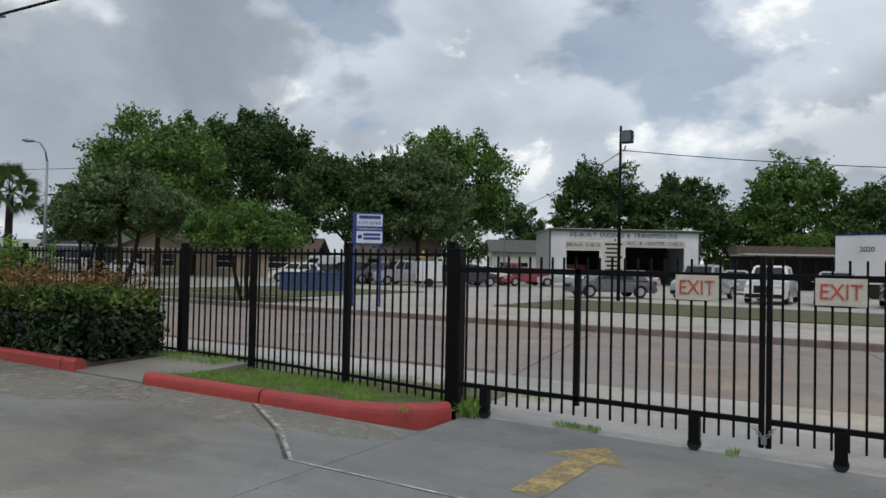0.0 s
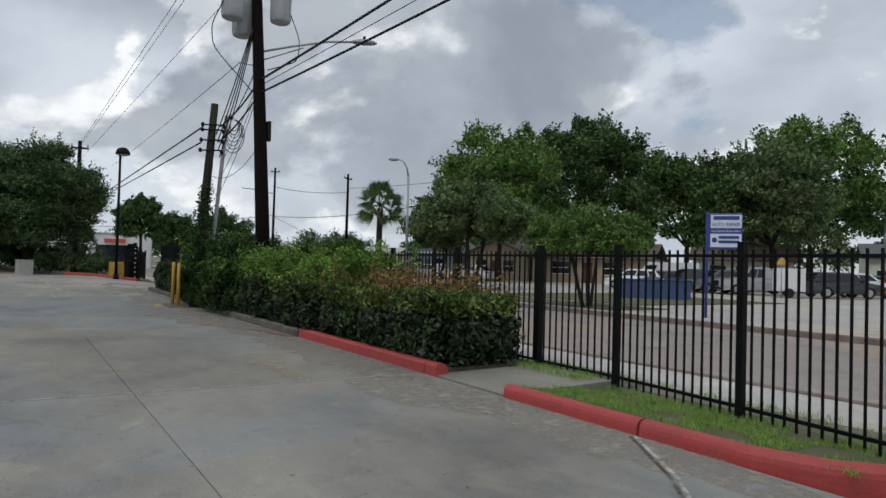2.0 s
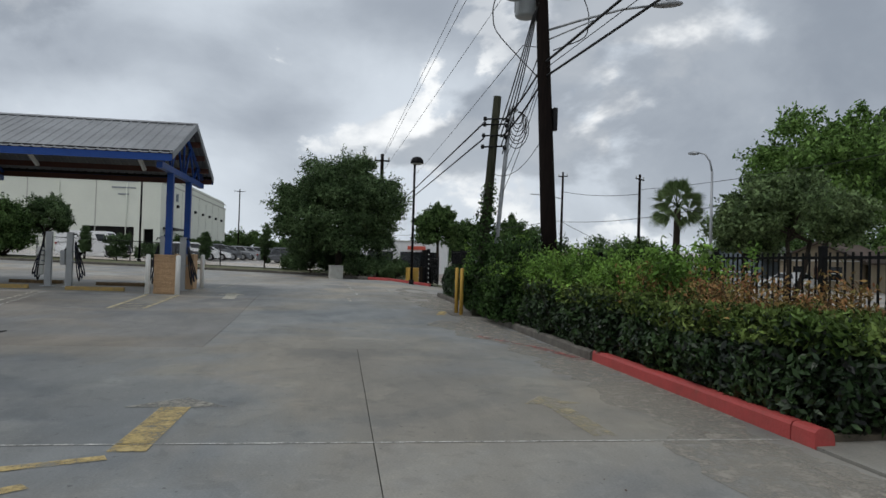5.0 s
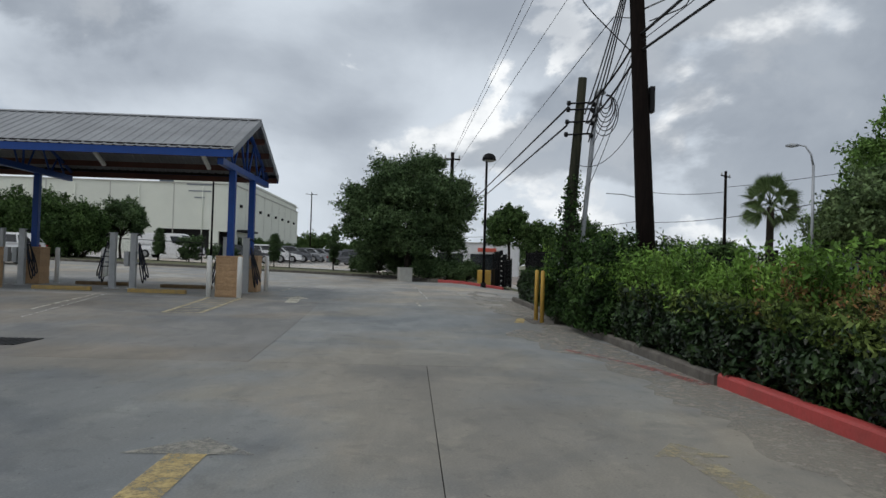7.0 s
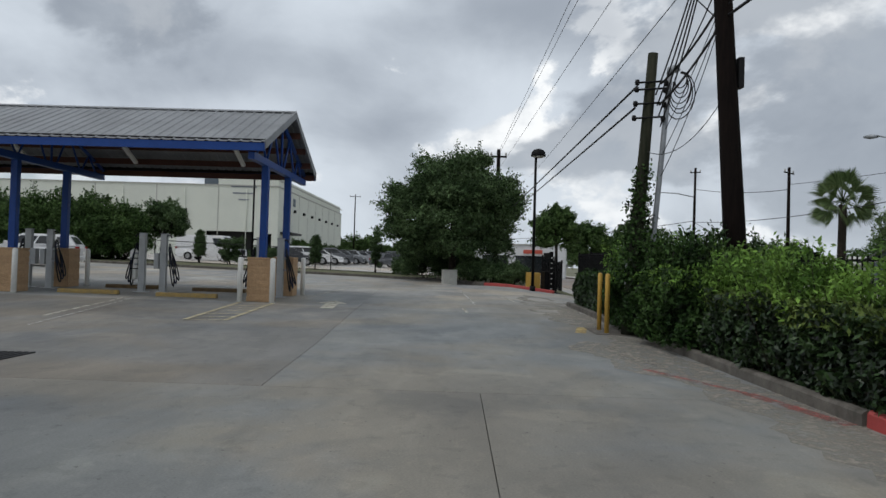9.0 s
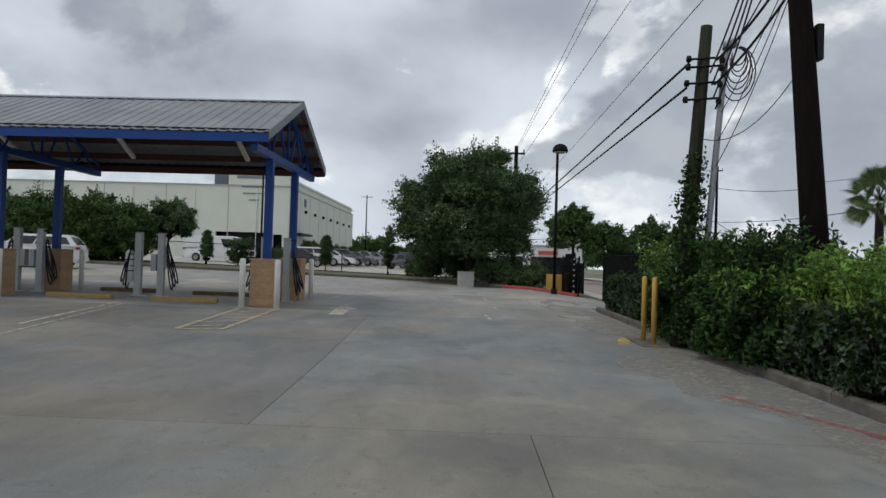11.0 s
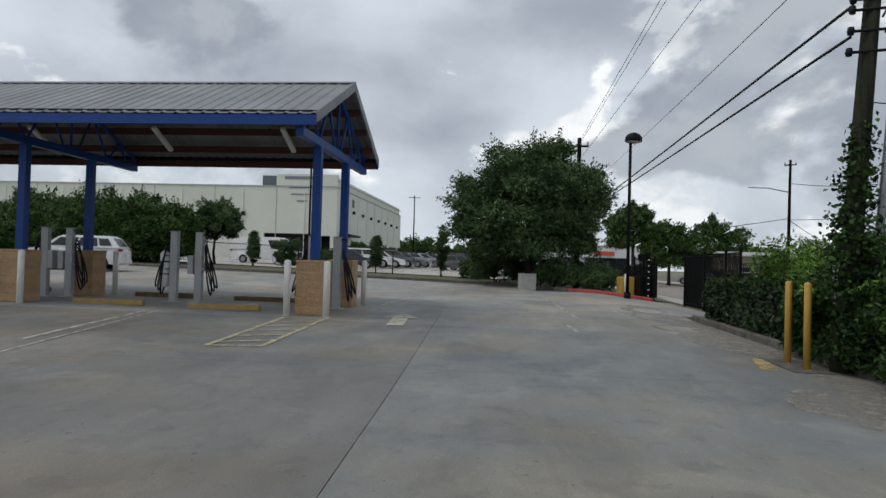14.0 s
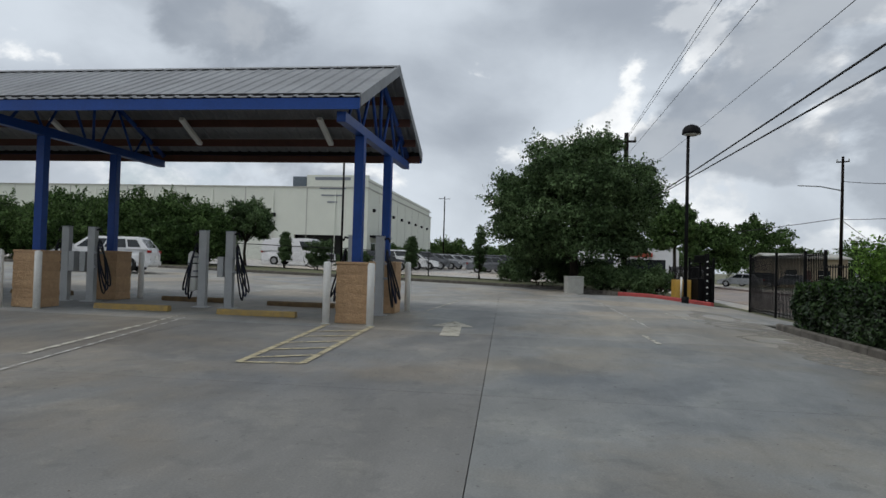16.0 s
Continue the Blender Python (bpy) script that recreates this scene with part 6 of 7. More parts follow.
def house(x, y, rz, w, d, h, rise, wall, roofm, label, gable=True):
    hh = thing("house", x, y, gz(x, y), rz, label, "house", "houses across the street")
    opening_wall(0, w, h, [(w * 0.18, w * 0.34, 0.9, 2.1), (w * 0.62, w * 0.78, 0.9, 2.1), (w * 0.44, w * 0.53, 0.0, 2.05)], 0.2, wall, "front_wall", hh)
    part("side_wall", box(0, 0.2, 0.2, d, -0.3, h), wall, hh)
    part("side_wall", box(w - 0.2, w, 0.2, d, -0.3, h), wall, hh)
    part("back_wall", box(0.2, w - 0.2, d - 0.2, d, -0.3, h), wall, hh)
    for a, b in ((0.18, 0.34), (0.62, 0.78)):
        wd = part("window", box(w * a, w * b, 0.08, 0.12, 0.9, 2.1), M_GLASS, hh, "dark window pane")
        part("window_frame", box(w * a, w * b, -0.03, 0.06, 1.47, 1.53), M_WHITE, wd)
        part("sill", box(w * a - 0.08, w * b + 0.08, -0.06, 0.03, 0.82, 0.9), M_WHITE, wd)
    part("door", box(w * 0.44, w * 0.53, 0.06, 0.11, 0, 2.05), M_SOFFIT, hh)
    bm = bmesh.new()
    e = 0.45
    if gable:
        prof = [(-e, h - 0.1), (w / 2, h + rise), (w + e, h - 0.1), (w + e, h - 0.25), (w / 2, h + rise - 0.18), (-e, h - 0.25)]
        rows = [[bm.verts.new((px, py, pz)) for px, pz in prof] for py in (-e, d + e)]
        tri = [(0, 0, h), (w, 0, h), (w / 2, 0, h + rise - 0.1)]
    else:
        prof = [(-e, h - 0.1), (d / 2, h + rise), (d + e, h - 0.1), (d + e, h - 0.25), (d / 2, h + rise - 0.18), (-e, h - 0.25)]
        rows = [[bm.verts.new((px, py, pz)) for py, pz in prof] for px in (-e, w + e)]
        tri = None
    k = len(prof)
    for i in range(k):
        bm.faces.new((rows[0][i], rows[0][(i + 1) % k], rows[1][(i + 1) % k], rows[1][i]))
    bm.faces.new(rows[0])
    bm.faces.new(rows[1])
    bmesh.ops.recalc_face_normals(bm, faces=bm.faces[:])
    part("roof", bm, roofm, hh)
    if tri:
        bm = bmesh.new()
        bm.faces.new([bm.verts.new(p) for p in tri])
        r = bmesh.ops.extrude_face_region(bm, geom=bm.faces[:])
        for g_ in r["geom"]:
            if isinstance(g_, bmesh.types.BMVert):
                g_.co.y += d
        bmesh.ops.recalc_face_normals(bm, faces=bm.faces[:])
        part("gable_wall", bm, wall, hh)
        part("barge_board", box(-0.3, w + 0.3, -0.02, 0.0, h - 0.12, h), M_WHITE, hh)
    return hh


house(-64.5, 42.5, 31, 7.2, 9, 2.7, 1.7, M_TAN, M_SHINGLE, "tan gabled house with brown shingle roof")
house(-58.0, 46.6, 31, 12, 7, 2.6, 1.5, M_TAN, M_SHINGLE, "long tan house wing behind street trees", False)
house(-73.5, 40.0, 28, 6.5, 8, 2.9, 1.8, M_GREYW, M_SHINGLEG, "blue-grey gabled house with white trim")
house(-42.0, 80.5, 32, 6, 8, 3.6, 1.6, M_STUCCO, M_SHINGLEG, "pale house with a grey roof beyond the yard", False)
house(-47, 58, 32, 9, 7, 2.8, 1.6, M_SIGNW, M_SHINGLE, "low pale house behind parked vans", False)
house(-103, 27.5, 86, 8.5, 9, 3.7, 0.5, M_TAN, M_UTIL, "low tan commercial building down the street", False)
house(-92, 42, 60, 16, 9, 2.9, 0.9, M_STUCCO, M_UTIL, "low pale building down the street", False)

store = thing("roadside_store", -101, 4.0, 0, 80, "white roadside store with a red fascia beyond the exit", "shop building")
opening_wall(0, 12, 4.2, [(1.0, 4.5, 0.3, 2.8), (5.5, 10.5, 0.3, 2.8)], 0.2, M_WALLW, "front_wall", store)
part("fascia", box(6.5, 9.0, -0.15, -0.01, 3.1, 3.6), M_SIGNRED, store, "red fascia band")
part("side_wall", box(0, 0.2, 0.2, 8, -0.2, 4.2), M_WALLW, store)
part("side_wall", box(11.8, 12, 0.2, 8, -0.2, 4.2), M_WALLW, store)
part("back_wall", box(0.2, 11.8, 7.8, 8, -0.2, 4.2), M_WALLW, store)
part("roof", box(-0.1, 12.1, -0.1, 8.1, 4.2, 4.35), M_UTIL, store)
for a, b in ((1.0, 4.5), (5.5, 10.5)):
    part("shop_window", box(a, b, 0.08, 0.11, 0.3, 2.8), M_GLASS, store, "dark shop window")
wh = thing("warehouse", -98, -22, gz(-90, -22), 0, "large pale green-white warehouse with parapet corner", "warehouse")
WZ = 9.4
opening_wall(-75, 0, WZ, [(-9.5, -3.2, 0.0, 3.4), (-2.0, -0.8, 0.6, 3.2), (-47, -43, 0.0, 3.6)], 0.4, M_STUCCO, "east_wall", wh, m=pose(0, 0, 0, 0, 0, 90))
part("north_wall", box(-50, -0.42, -0.4, -0.004, -0.3, WZ), M_STUCCO, wh)
# Added wall hides sky through the openings; its black imitates indoor shade.
part("inner_wall", box(-3.4, -3.2, -74, -0.6, -0.3, WZ - 0.7), M_INNERSHADE, wh)
part("parapet", box(-0.42, 0.02, -8, 0.02, WZ, WZ + 1.6), M_STUCCO, wh, "raised parapet at the corner")
part("parapet", box(-48, -0.42, -0.42, 0.02, WZ, WZ + 1.2), M_STUCCO, wh)
part("cornice", box(-50, 0.06, 0.0, 0.08, WZ + 0.75, WZ + 0.9), M_UTIL, wh, "grey cornice band")
part("cornice", box(-50, 0.06, 0.0, 0.08, WZ - 0.1, WZ + 0.05), M_UTIL, wh, "grey cornice band")
part("coping", box(-0.5, 0.1, -75, 0.1, WZ - 0.02, WZ + 0.12), M_UTIL, wh, "grey coping")
part("roof", box(-50, -0.45, -75, -0.45, WZ - 0.6, WZ - 0.4), M_UTIL, wh)
part("south_wall", box(-50, 0, -75.4, -75, -0.3, WZ), M_STUCCO, wh)
# Black panel gives the entrance its shade by colour.
part("door_recess", box(-2.2, -2.0, -9.6, -3.1, 0.0, 3.5), M_INNERSHADE, wh, "black panel standing in for shade in the entrance")
part("roof_unit", box(-3.0, -0.9, -10.2, -8.4, WZ - 0.4, WZ + 1.5, 0.05), M_GREYW, wh, "grey roof air unit")
for k in range(9):
    part("panel_joint", box(0.0, 0.02, -8.2 * k - 8.0, -8.2 * k - 7.88, 0, WZ - 0.1), M_UTIL, wh)
    part("downpipe", tube([(0.1, -8.2 * k - 4.2, 0.1), (0.1, -8.2 * k - 4.2, WZ - 0.4)], 0.06, 8), M_STUCCO, wh)
for k in range(8):
    part("wall_light", box(-6 * k - 3.2, -6 * k - 2.6, 0.0, 0.3, 6.6, 7.0, 0.03), M_TRIM, wh)
    part("panel_joint", box(-6 * k - 6.1, -6 * k - 6.0, 0.0, 0.015, 0, WZ), M_UTIL, wh)
    wd = part("window", box(-6 * k - 4.4, -6 * k - 2.2, -0.02, 0.02, 0.8, 2.6), M_GLASS, wh, "dark window")
    part("sill", box(-6 * k - 4.5, -6 * k - 2.1, 0.0, 0.12, 0.7, 0.8), M_UTIL, wd)
for k in range(3):
    part("wall_light", box(0.0, 0.3, -12.5 - 22 * k, -12.0 - 22 * k, 5.6, 6.1, 0.03), M_TRIM, wh)
part("entrance_canopy", box(-8, -1.5, 0.0, 1.4, 3.3, 3.55), M_TRIM, wh)
for z, w in ((10.35, 4.6), (9.2, 3.4), (8.35, 2.9), (7.5, 1.3)):
    part("sign_bar", box(0.02, 0.06, -4.6 - w / 2, -4.6 + w / 2, z, z + (0.38 if z > 10 else 0.16)), M_SIGNGREY, wh, "dark unreadable sign lettering")
part("logo_mark", box(-9.5, -8.2, 0.0, 0.05, 7.5, 8.6), M_GREYW, wh)

# blue low wall, signs and odd things across the street
bw = thing("blue_wall", -25.7, 28.4, gz(-25.7, 28.4), 45, "low dark blue painted wall by the sign", "low wall")
part("wall", box(-1.75, 1.75, -0.12, 0.12, -0.2, 0.95, 0.015), M_BLUEWALL, bw)
part("coping", box(-1.8, 1.8, -0.16, 0.16, 0.95, 1.01, 0.01), M_BLUEWALL, bw)
sg = thing("yard_sign", -15.3, 19.7, gz(-15.3, 19.7), 36, "blue and white auto repair sign on steel posts", "sign")
part("post", tube([(-0.48, 0, -0.2), (-0.48, 0, 3.35)], 0.045, 10), M_NAVY, sg)
part("post", tube([(0.48, 0.08, -0.2), (0.48, 0.08, 3.25)], 0.04, 10), M_NAVY, sg)
part("cabinet", box(-0.5, 0.55, -0.09, 0.09, 2.2, 3.33, 0.01), M_NAVY, sg, "navy sign cabinet")
part("upper_panel", box(-0.38, 0.53, -0.105, -0.091, 2.86, 3.28), M_SIGNPALE, sg)
part("name_bar", box(-0.3, 0.46, -0.112, -0.106, 3.12, 3.24), M_NAVY, sg)
lettering("AUTO REPAIR", 0.16, M_NAVY, sg, pose(0.075, -0.11, 2.97, 90, 0, 0), width=0.84)
lettering("Complete Auto Care", 0.1, M_WHITE, sg, pose(0.075, -0.095, 2.77, 90, 0, 0), width=0.84)
part("lower_panel", box(-0.38, 0.53, -0.105, -0.091, 2.26, 2.68), M_SIGNPALE, sg)
for z in (2.52, 2.38):
    part("number_bar", box(-0.14, 0.46, -0.112, -0.106, z, z + 0.09), M_NAVY, sg)
part("emblem", tube([(-0.26, -0.112, 2.48), (-0.26, -0.106, 2.48)], 0.08, 16), M_NAVY, sg)
fl = thing("floodlight_pole", -10.4, 33.2, gz(-10.4, 33.2), 0, "tall black pole with a square floodlight", "floodlight")
part("pole", tube([(0, 0, -0.2), (0, 0, 8.5)], [0.09, 0.06], 12), M_BLACK, fl)
part("bracket", tube([(0.0, 0, 7.3), (0.2, -0.1, 7.25), (0.3, -0.15, 7.5)], 0.03, 8), M_BLACK, fl)
part("lamp_housing", box(0.1, 0.65, -0.4, 0.0, 7.6, 8.2, 0.04), M_TRIM, fl, "square black floodlight")
part("lamp_lens", box(0.14, 0.61, -0.415, -0.4, 7.65, 8.15), M_GREYW, fl)
cable((-10.4, 33.2, 7.2), (-34, 62, 6.9), 0.9, 0.02, "thin wire to the floodlight pole")
cable((-10.4, 33.2, 7.3), (24, 50, 7.4), 0.9, 0.02, "thin wire to the floodlight pole")
wb_ = thing("white_trailer", -26.6, 41.4, gz(-26.6, 41.4), 35, "small white box trailer in the yard", "trailer")
part("body", box(-0.9, 0.9, -0.7, 0.7, 0.4, 1.8, 0.03), M_WALLW, wb_)
for s in (-0.75, 0.75):
    part("wheel", tube([(0, s - 0.08, 0.3), (0, s + 0.08, 0.3)], 0.3, 16), M_TYRE, wb_)
ws = thing("warning_sign", -25.8, 39.4, gz(-25.8, 39.4), 35, "yellow triangular warning sign on a post", "sign")
part("post", tube([(0, 0, -0.1), (0, 0, 2.2)], 0.03, 8), M_GALV, ws)
bm = bmesh.new()
v = [bm.verts.new(p) for p in ((-0.32, -0.02, 2.0), (0.32, -0.02, 2.0), (0, -0.02, 2.58))]
bm.faces.new(v)
r = bmesh.ops.extrude_face_region(bm, geom=bm.faces[:])
for e in r["geom"]:
    if isinstance(e, bmesh.types.BMVert):
        e.co.y += 0.02
bmesh.ops.recalc_face_normals(bm, faces=bm.faces[:])
part("panel", bm, M_YBOX, ws, "yellow triangle panel")

# chain-link fence behind the lot
cf = thing("chain_link_fence", -54.2, -40, gz(-54.2, -10), 0, "grey chain-link fence behind the lot", "fence")
for k in range(15):
    yy = 3.0 * k
    zz = gz(-54.2, -40 + yy) - gz(-54.2, -10)
    part("post", tube([(0, yy, zz - 0.1), (0, yy, zz + 1.55)], 0.035, 8), M_TRIM, cf)
for h in (1.5, 0.12):
    part("rail", tube([(0, 3.0 * k, gz(-54.2, -40 + 3.0 * k) - gz(-54.2, -10) + h) for k in range(15)], 0.024, 6), M_TRIM, cf)
bm = bmesh.new()
for k in range(330):
    a = k * 0.13
    zz = gz(-54.2, -40 + a) - gz(-54.2, -10)
    for s in (-1, 1):
        tube([(0.01 * s, a, zz + 0.12), (0.01 * s, min(42, max(0, a + s * 1.4)), zz + 1.5)], 0.0022, 3, bm, caps=False)
tagged(part("wire_mesh", bm, M_TRIM, cf), "thin grey diamond mesh", kind="stuff")

# ---- trees and bushes ----
tree("oak_tree", -48.0, 1.2, gz(-48, 1.2), 8, 4.0, (3.6, 3.9, 3.5), M_OAK, "dense round dark live oak at the end of the lot", 101, leaf=0.15, count=300, per=440, clump=0.95, trunk=0.25, flatten=0.5)
T = "large leafy tree behind the houses across the street"
tree("shade_tree", -54.1, 39.5, -0.4, 17, 9.1, (6.2, 6.2, 5.7), M_TREEB, "tall mid-green shade tree across the street", 102, leaf=0.36, count=120, per=230, clump=1.5)
tree("shade_tree", -64.4, 60.2, -0.4, 20, 12.2, (8.6, 8.6, 7.4), M_TREEA, "massive dark green shade tree", 103, leaf=0.48, count=140, per=230, clump=2.0, trunk=0.4)
tree("shade_tree", -39.2, 47.5, -0.4, 12, 6.9, (5.6, 5.2, 4.3), M_TREEA, "broad dark tree behind the repair sign", 104, leaf=0.34, count=110, per=230, clump=1.35)
tree("shade_tree", -34.0, 51.0, -0.4, 13, 7.4, (4.6, 4.6, 4.8), M_TREEC, "grey-green tree behind parked vans", 114, leaf=0.32, count=90, per=230, clump=1.2)
tree("shade_tree", -38.6, 64.0, -0.4, 17, 9.7, (6.6, 6.6, 6.6), M_TREEB, "tall feathery mid-green tree", 105, leaf=0.42, count=110, per=220, clump=1.5)
tree("street_tree", -38.6, 25.5, -0.1, 8, 4.7, (4.0, 3.6, 2.0), M_TREEC, "rounded grey-green street tree", 106, leaf=0.24, count=110, per=230, clump=0.85, trunk=0.14, stems=2)
tree("street_tree", -44.2, 26.5, -0.1, 7, 3.9, (2.4, 2.4, 1.9), M_TREEC, "small grey-green street tree", 116, leaf=0.22, count=60, per=220, clump=0.7, trunk=0.12, stems=2)
tree("crepe_myrtle", -20.6, 19.0, -0.03, 5, 2.75, (2.3, 2.1, 0.95), M_TREEB, "low spreading crepe myrtle with several trunks", 107, leaf=0.14, count=80, per=260, clump=0.5, trunk=0.06, stems=4, limbs=20)
tree("shade_tree", -31.7, 92, -0.45, 18, 9.07, (6.5, 6.5, 7.28), M_TREEA, "dark tree behind the repair shop", 108, leaf=0.5, count=90, per=200, clump=1.7)
tree("shade_tree", -22.0, 97.3, -0.45, 17, 7.98, (7.2, 6.5, 6.76), M_TREEA, "dark tree behind the repair shop", 409, leaf=0.5, count=90, per=200, clump=1.7)
tree("shade_tree", -8.0, 106, -0.45, 18, 9.22, (8.0, 7, 8.45), M_TREEB, "large mid-green tree beyond the shed", 110, leaf=0.55, count=100, per=200, clump=2.0)
tree("shade_tree", 1.0, 104, -0.45, 15, 6.63, (7.0, 7, 6.50), M_TREEA, "dark tree behind the box truck", 111, leaf=0.5, count=80, per=200, clump=1.8)
tree("shade_tree", -15.0, 112, -0.45, 13, 5.13, (7.0, 7, 6.50), M_TREEA, "dark tree line behind the shop", 121, leaf=0.5, count=80, per=200, clump=1.8)
tree("shade_tree", -43.4, 92, -0.45, 12, 5.70, (4.0, 4, 5.20), M_TREEA, "small dark tree beyond the yard", 112, leaf=0.4, count=60, per=180, clump=1.2)
tree("shade_tree", -6.0, 85, -0.45, 9, 4.31, (2.2, 2.2, 2.34), M_TREEB, "small green tree above the shed", 117, leaf=0.3, count=40, per=180, clump=0.8)
tree("shade_tree", -81, 12.0, gz(-81, 6), 8, 5.0, (2.2, 2.3, 2.2), M_TREEA, "round dark tree beyond the exit", 113, leaf=0.3, count=70, per=200, clump=0.9, trunk=0.18)
tree("shade_tree", -88, 17, 0, 7, 3.9, (2.2, 2.4, 2.3), M_TREEA, "dark tree beyond the exit", 118, leaf=0.3, count=70, per=200, clump=0.9, trunk=0.18)
tree("shade_tree", -116, 29.6, 0, 10, 5.0, (4.2, 4.4, 4.3), M_TREEA, "distant dark tree down the street", 119, leaf=0.36, count=70, per=200, clump=1.1)
tree("shade_tree", -120, 36.5, 0, 6, 2.9, (3.4, 4.4, 2.2), M_TREEA, "distant dark tree down the street", 120, leaf=0.34, count=60, per=180, clump=0.9)
for k, (x, y, h) in enumerate(((-64.4, 28.7, 3.6), (-69.5, 26.8, 3.0))):
    tree("yaupon_bush", x, y, -0.1, h, h * 0.55 + 0.3, (2.2, 2.0, h * 0.42), M_TREEA, "rounded dark bush across the street", 130 + k, leaf=0.2, count=60, per=180, clump=0.6, trunk=0.08, stems=3, category="bush")
tree("street_tree", -55.1, -18.9, gz(-55, -19) + 0.1, 4, 2.63, (1.5, 1.6, 1.49), M_OAK, "small round tree by the chain-link fence", 140, leaf=0.16, count=60, per=220, clump=0.5, trunk=0.09)
for k, (x, y, h, r) in enumerate(((-51.8, -29.0, 4.0, 2.6), (-52.3, -25.2, 4.4, 2.6), (-52.5, -22.2, 4.1, 2.4), (-51.5, -33.5, 3.6, 2.6), (-51.6, -27.0, 3.4, 1.9), (-52.2, -23.6, 3.2, 1.9), (-52.9, -20.6, 3.4, 1.7))):
    tree("large_bush", x, y, gz(x, y) + 0.1, h, h * 0.44, (r * 0.8, r, h * 0.54), M_TREEA, "large dark green bush behind the white SUV", 150 + k, leaf=0.17, count=130, per=210, clump=0.72, trunk=0.08, stems=3, category="bush")
for k, (x, y, h, r) in enumerate(((-45.7, 3.4, 1.05, 0.9), (-44.9, 4.5, 1.0, 0.8), (-46.4, 2.4, 1.0, 0.8), (-49.6, -0.4, 1.5, 1.5), (-50.2, 1.8, 1.5, 1.6))):
    tree("shrub", x, y, gz(x, y) + 0.1, h, h * 0.5, (r * 0.9, r * 1.1, h * 0.5), M_OAK, "low clipped shrub near the exit lamp and oak", 160 + k, leaf=0.09, count=60, per=230, clump=0.32, trunk=0.03, stems=3, category="bush")
for k, (x, y, h, r) in enumerate(((-53.2, -1.9, 1.2, 0.9), (-53, 1.2, 1.2, 1.4), (-53.4, 3.6, 1.1, 1.5), (-55.5, -14.2, 1.9, 0.9), (-57.5, -12.5, 1.4, 1.0))):
    tree("shrub", x, y, gz(x, y) + 0.1, h, h * 0.5, (r * 0.9, r, h * 0.5), M_OAK, "low shrub along the back fence", 170 + k, leaf=0.11, count=40, per=200, clump=0.32, trunk=0.03, stems=3, category="bush")
for k, (x, y, h) in enumerate(((-53.75, -3.9, 3.1), (-53.9, -8.0, 2.4), (-54.4, -16.0, 2.2), (-54.0, -37, 2.8))):
    tree("cypress_tree", x, y, gz(x, y) + 0.1, h, h * 0.52, (0.26, 0.26, h * 0.48), M_OAK, "slim upright cypress at the back fence", 180 + k, leaf=0.1, count=60, per=110, clump=0.2, trunk=0.04)
for k in range(5):
    x, y = -100 - 9.0 * k, -19.5 + 0.2 * k
    tree("shrub", x, y, gz(x, y), 1.8, 1.2, (1.3, 1.3, 1.2), M_TREEA, "round clipped shrub along the warehouse", 190 + k, leaf=0.22, count=30, per=120, clump=0.5, trunk=0.05, category="bush")
for k, (x, y, h, r) in enumerate(((-165, -20, 6, 6), (-170, -8, 5, 7), (-185, 4, 6, 8), (-150, -2, 4.5, 6), (-190, 30, 7, 10), (-170, 45, 6, 9), (-150, 62, 7, 10), (-120, 75, 8, 10), (-98, 62, 6, 8), (-90, 75, 8, 9), (-60, 100, 12, 10), (25, 110, 14, 12))):
    tree("distant_tree", x, y, gz(x, y) * (x > -100) + (0.6 if x < -100 and y < 0 else 0), h, h * 0.55, (r, r, h * 0.5), M_TREEA, "distant dark tree on the skyline", 200 + k, leaf=0.5, count=60, per=150, clump=r * 0.22, trunk=0.2)


def palm(x, y, z, h, seed, label):
    rg = np.random.default_rng(seed)
    p = thing("fan_palm", x, y, z, 0, label, "palm tree")
    part("trunk", tube([(0, 0, -0.2), (0.05, 0, h * 0.4), (0.05, 0.05, h - 0.2)], [0.3, 0.24, 0.22], 12), M_BARK, p)
    for k in range(42):
        az = k * 2.399963 + rg.uniform(-0.2, 0.2)
        el = -0.95 + 2.4 * (k + 0.5) / 42
        d = Vector((math.cos(az) * math.cos(el), math.sin(az) * math.cos(el), math.sin(el)))
        base = Vector((0.05, 0.05, h - 0.1 + 0.3 * rg.random()))
        hub = base + d * rg.uniform(0.95, 1.25)
        fr = bmesh.new()
        tube([base, hub], [0.025, 0.015], 4, fr)
        side = d.cross(Vector((0, 0, 1))).normalized()
        side = Matrix.Rotation(rg.uniform(-1.3, 1.3), 3, d) @ side
        upv = side.cross(d)
        for j in range(19):
            a = (j - 9) / 9 * 1.25
            w = (d * math.cos(a) + side * math.sin(a) + upv * 0.12).normalized()
            ln = 1.15 * (1 - 0.4 * abs(a) / 1.35)
            tip = hub + w * ln - Vector((0, 0, 0.14 * ln))
            midp = hub + w * ln * 0.55
            n_ = w.cross(upv).normalized() * 0.042
            vs = [fr.verts.new(q) for q in (hub, midp + n_, tip, midp - n_)]
            fr.faces.new(vs)
        part("frond", fr, M_PALM, p)
    return p


palm(-49.5, 24.5, -0.05, 5.9, 5, "fan palm with a full green crown across the street")

# tree beside the lot whose low limb hangs over the drive
ot = tree("oak_tree", -8.9, -7.2, 0, 8, 6.8, (3.0, 2.4, 2.0), M_OAK, "oak whose low leafy limb hangs over the drive", 300, leaf=0.13, count=60, per=220, clump=0.7, trunk=0.2)
lb = bmesh.new()
